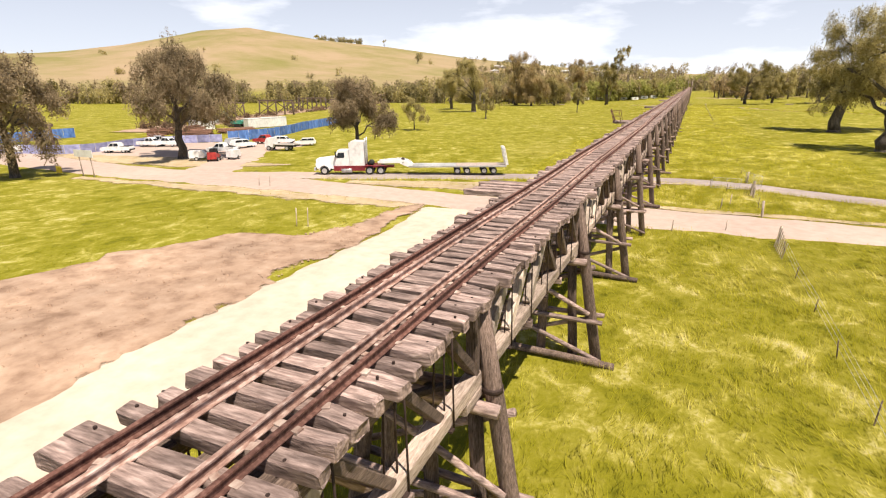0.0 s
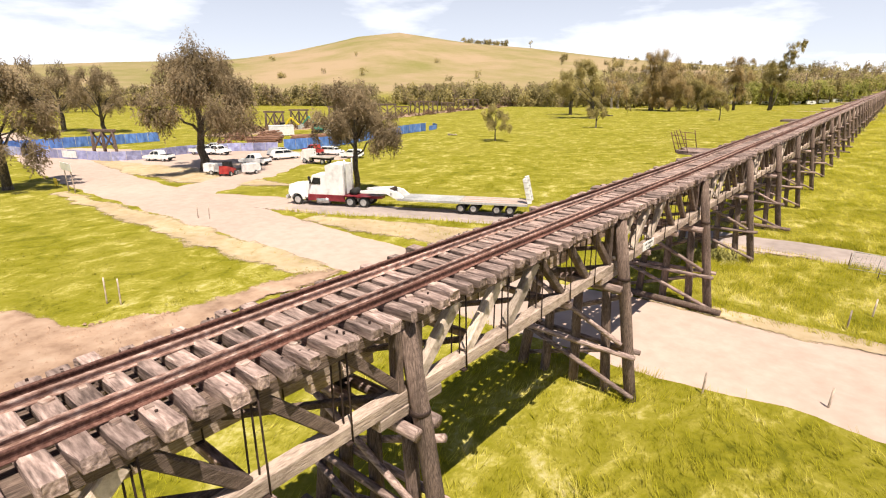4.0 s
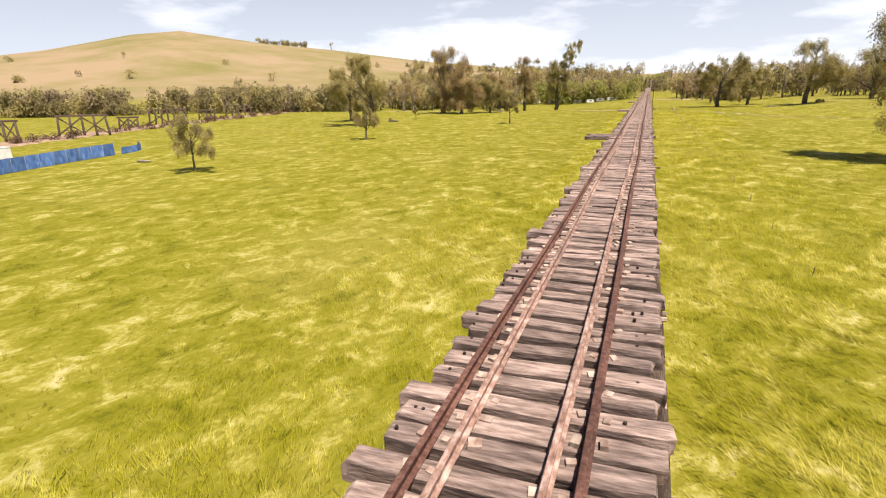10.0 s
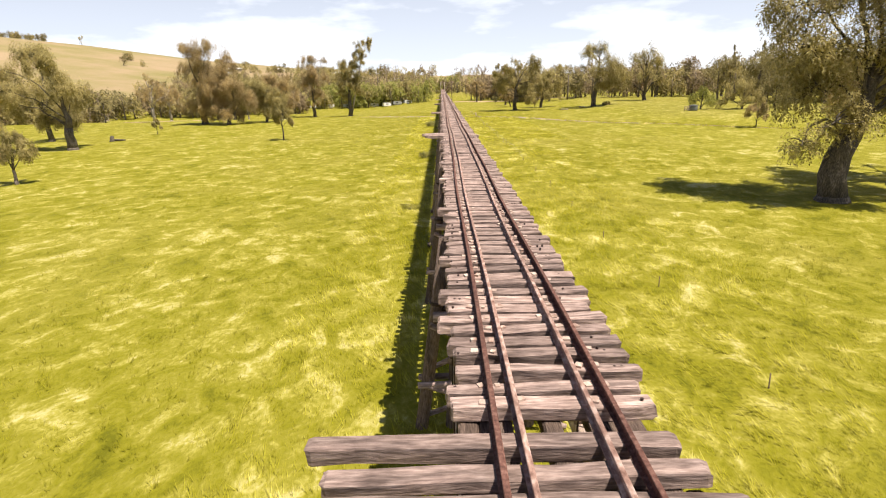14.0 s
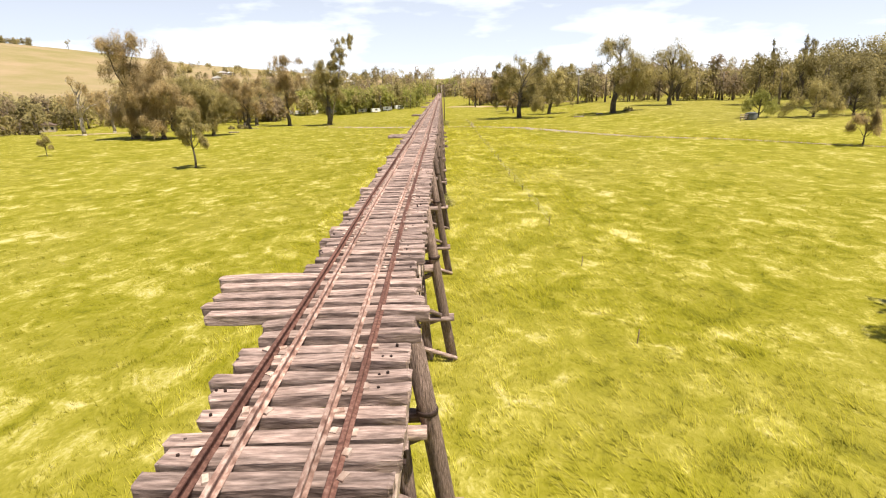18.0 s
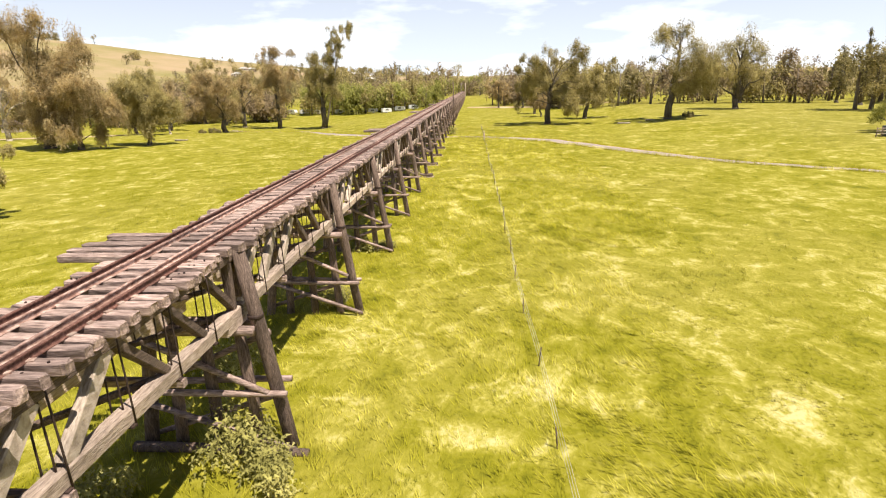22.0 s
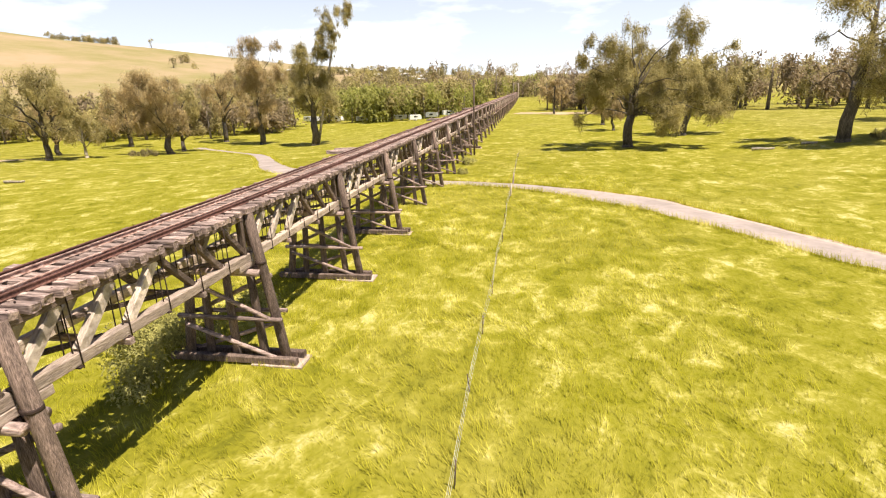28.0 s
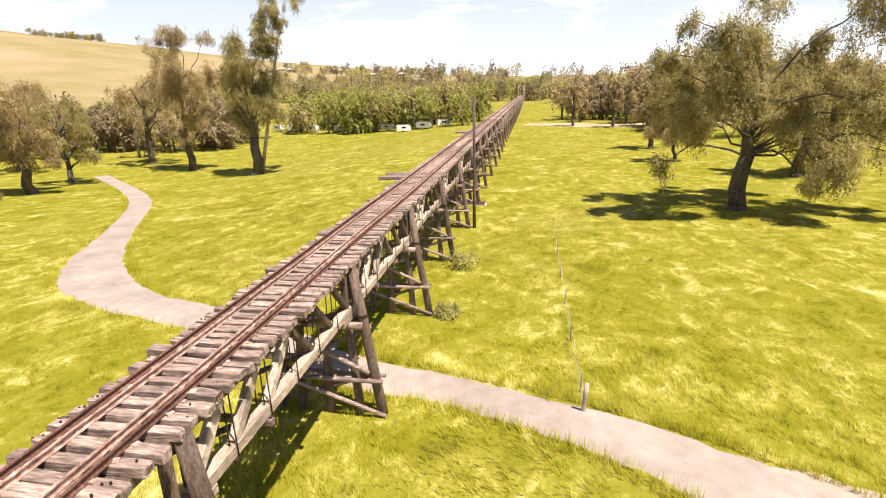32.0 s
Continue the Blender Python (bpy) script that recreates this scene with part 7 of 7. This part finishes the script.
# rank growth beside the deck
for k, (x0, x1, y0, y1, thick) in enumerate(((-15, 26, 50, 82, 17), (-15, 26, 82, 112, 13), (-9, 17, 112, 210, 8), (-9, 24, 210, 305, 10), (-9, 20, 4, 50, 8))):
    v, f = grass_patch(x0, x1, y0, y1, thick, 760 + k, 2.3, 1.5)
    tagged(new("long_grass", raw_mesh("long_grass", v, f, M_LONG)), "dense knee-high grass beside the viaduct", "grass", kind="stuff")


def straw(x, y):
    """How thick the pale seeding grass stands: high in ragged patches a metre or two across."""
    return 0.55 * wavy(x * 0.9 + 0.4 * y, y * 0.8, 0.9) + 0.45 * wavy(x + 31, y - 17, 3.3) + 0.7 * wavy(x - 0.6 * y, y + 9, 0.36) + 0.6 * wavy(x + 5, y + 0.8 * x, 0.17)


def tufts(x0, x1, y0, y1, per_m2, seed, mat, least, name, blades=13, tall=1.0, spread=0.30):
    """Clumps of taller grass, thick in some patches and absent in others."""
    r = np.random.RandomState(seed)
    n = int((x1 - x0) * (y1 - y0) * per_m2)
    x, y = r.uniform(x0, x1, n), r.uniform(y0, y1, n)
    keep = bare_mask(x, y)
    keep &= straw(x, y) + 0.3 * r.normal(size=n) > least
    x, y = x[keep], y[keep]
    n = len(x)
    size = r.uniform(0.6, 1.3, n) * tall
    flow = 2.15 + 0.9 * wavy(x, y, 5.5)
    vs = []
    for b in range(blades):
        a = flow + r.normal(0, 0.8, n)
        rr, ra = spread * size * np.sqrt(r.uniform(0, 1, n)), r.uniform(0, 6.283, n)
        bx, by = x + rr * np.cos(ra), y + rr * np.sin(ra)
        h = size * r.uniform(0.07, 0.20, n)
        lean = h * r.uniform(0.6, 1.8, n)
        w = r.uniform(0.007, 0.015, n)
        z = ground_z(bx, by)
        dx, dy = np.cos(a + 1.57) * w, np.sin(a + 1.57) * w
        vs.append(np.stack([np.column_stack([bx - dx, by - dy, z - 0.04]), np.column_stack([bx + dx, by + dy, z - 0.04]), np.column_stack([bx + np.cos(a) * lean, by + np.sin(a) * lean, z + h])], 1))
    v = np.concatenate(vs).reshape(-1, 3)
    return raw_mesh(name, v, np.arange(len(v)).reshape(-1, 3), mat)


# dark tufts stand in for the shade in deep gaps of the grass
M_GAP_DARK = material("rank_green_grass", [(0.12, 0.13, 0.010), (0.19, 0.19, 0.018), (0.27, 0.26, 0.04)], scale=0.9, bump=0, island=0.3, thin=0.4, coarse=0.2, coarse_scale=0.1)
for k in range(4):
    tagged(new("grass_tufts", tufts(-22, 30, 4 + 84 * k, 88 + 84 * k, 5.0, 900 + k, M_TUFT, 0.66, "grass_tufts")), "pale seeding tufts standing in the grass", "grass", kind="stuff")
    tagged(new("rank_tussocks", tufts(-22, 36, 4 + 84 * k, 88 + 84 * k, 0.06, 950 + k, M_GAP_DARK, -0.5, "rank_tussocks", 30, 0.8, 0.36)), "dark green tufts standing in for shaded gaps in the grass", "grass", kind="stuff")


def edge_grass(line, per_m, seed, tall=1.0):
    """Tall unmown grass standing along both sides of a path."""
    r = np.random.RandomState(seed)
    n = int(len(line) * per_m)
    k = r.randint(0, len(line) - 1, n)
    t = line[k + 1, :2] - line[k, :2]
    length = np.linalg.norm(t, axis=1)[:, None]
    t /= length
    side = r.choice((-1.0, 1.0), n)
    off = side * (line[k, 2] * 0.96 + 0.7 * r.uniform(0, 1, n) ** 2)
    p = line[k, :2] + t * length * r.uniform(0, 1, (n, 1)) + np.stack([-t[:, 1], t[:, 0]], 1) * off[:, None]
    z = ground_z(p[:, 0], p[:, 1])
    a, h, w = r.normal(2.15, 0.9, n), tall * r.uniform(0.20, 0.52, n), r.uniform(0.010, 0.020, n)
    d = np.stack([-np.sin(a) * w, np.cos(a) * w], 1)
    tip = p + np.stack([np.cos(a), np.sin(a)], 1) * (h * r.uniform(0.2, 0.8, n))[:, None]
    v = np.stack([np.column_stack([p - d, z - 0.03]), np.column_stack([p + d, z - 0.03]), np.column_stack([tip, z + h])], 1).reshape(-1, 3)
    return raw_mesh("verge_grass", v, np.arange(len(v)).reshape(-1, 3), M_LONG)


for path_line, thick, seed, tall in ((PATH_LINES["footpath_right"], 150, 61, 1.3), (PATH_LINES["footpath_left"], 90, 62, 1.0), (PATH_LINES["road_bitumen"], 90, 63, 1.0)):
    tagged(new("verge_grass", edge_grass(path_line, thick, seed, tall)), "taller unmown grass along the edge of a path", "grass", kind="stuff")

# clods and stones lying on the turned earth
r = np.random.RandomState(12)
n = 1500
cy = r.uniform(2, 34, n)
right = np.interp(cy, (0, 14, 22, 27, 32, 38), (-14.8, -15.6, -15.8, -15.7, -15.8, -16.3))
left = np.interp(cy, (0, 14, 22, 27, 32, 38), (-33, -30, -28.5, -23.5, -20, -19))
cx = left + (right - left) * r.uniform(0.03, 0.97, n)
cz = ground_z(cx, cy) + 0.10
size = 0.03 + 0.11 * r.uniform(0, 1, n) ** 3
corner = np.array([(1, 0, 0), (0, 1, 0), (-1, 0, 0), (0, -1, 0), (0, 0, 0.8), (0, 0, -0.5)])
v = np.stack([cx, cy, cz], 1)[:, None, :] + corner[None] * size[:, None, None] * r.uniform(0.6, 1.4, (n, 6, 3))
f = np.array([(0, 1, 4), (1, 2, 4), (2, 3, 4), (3, 0, 4), (1, 0, 5), (2, 1, 5), (3, 2, 5), (0, 3, 5)])
tagged(new("dirt_clods", raw_mesh("dirt_clods", v.reshape(-1, 3), (np.arange(n)[:, None, None] * 6 + f[None]).reshape(-1, 3), M_DIRT)), "small clods and stones on the turned earth", "clods", kind="stuff")
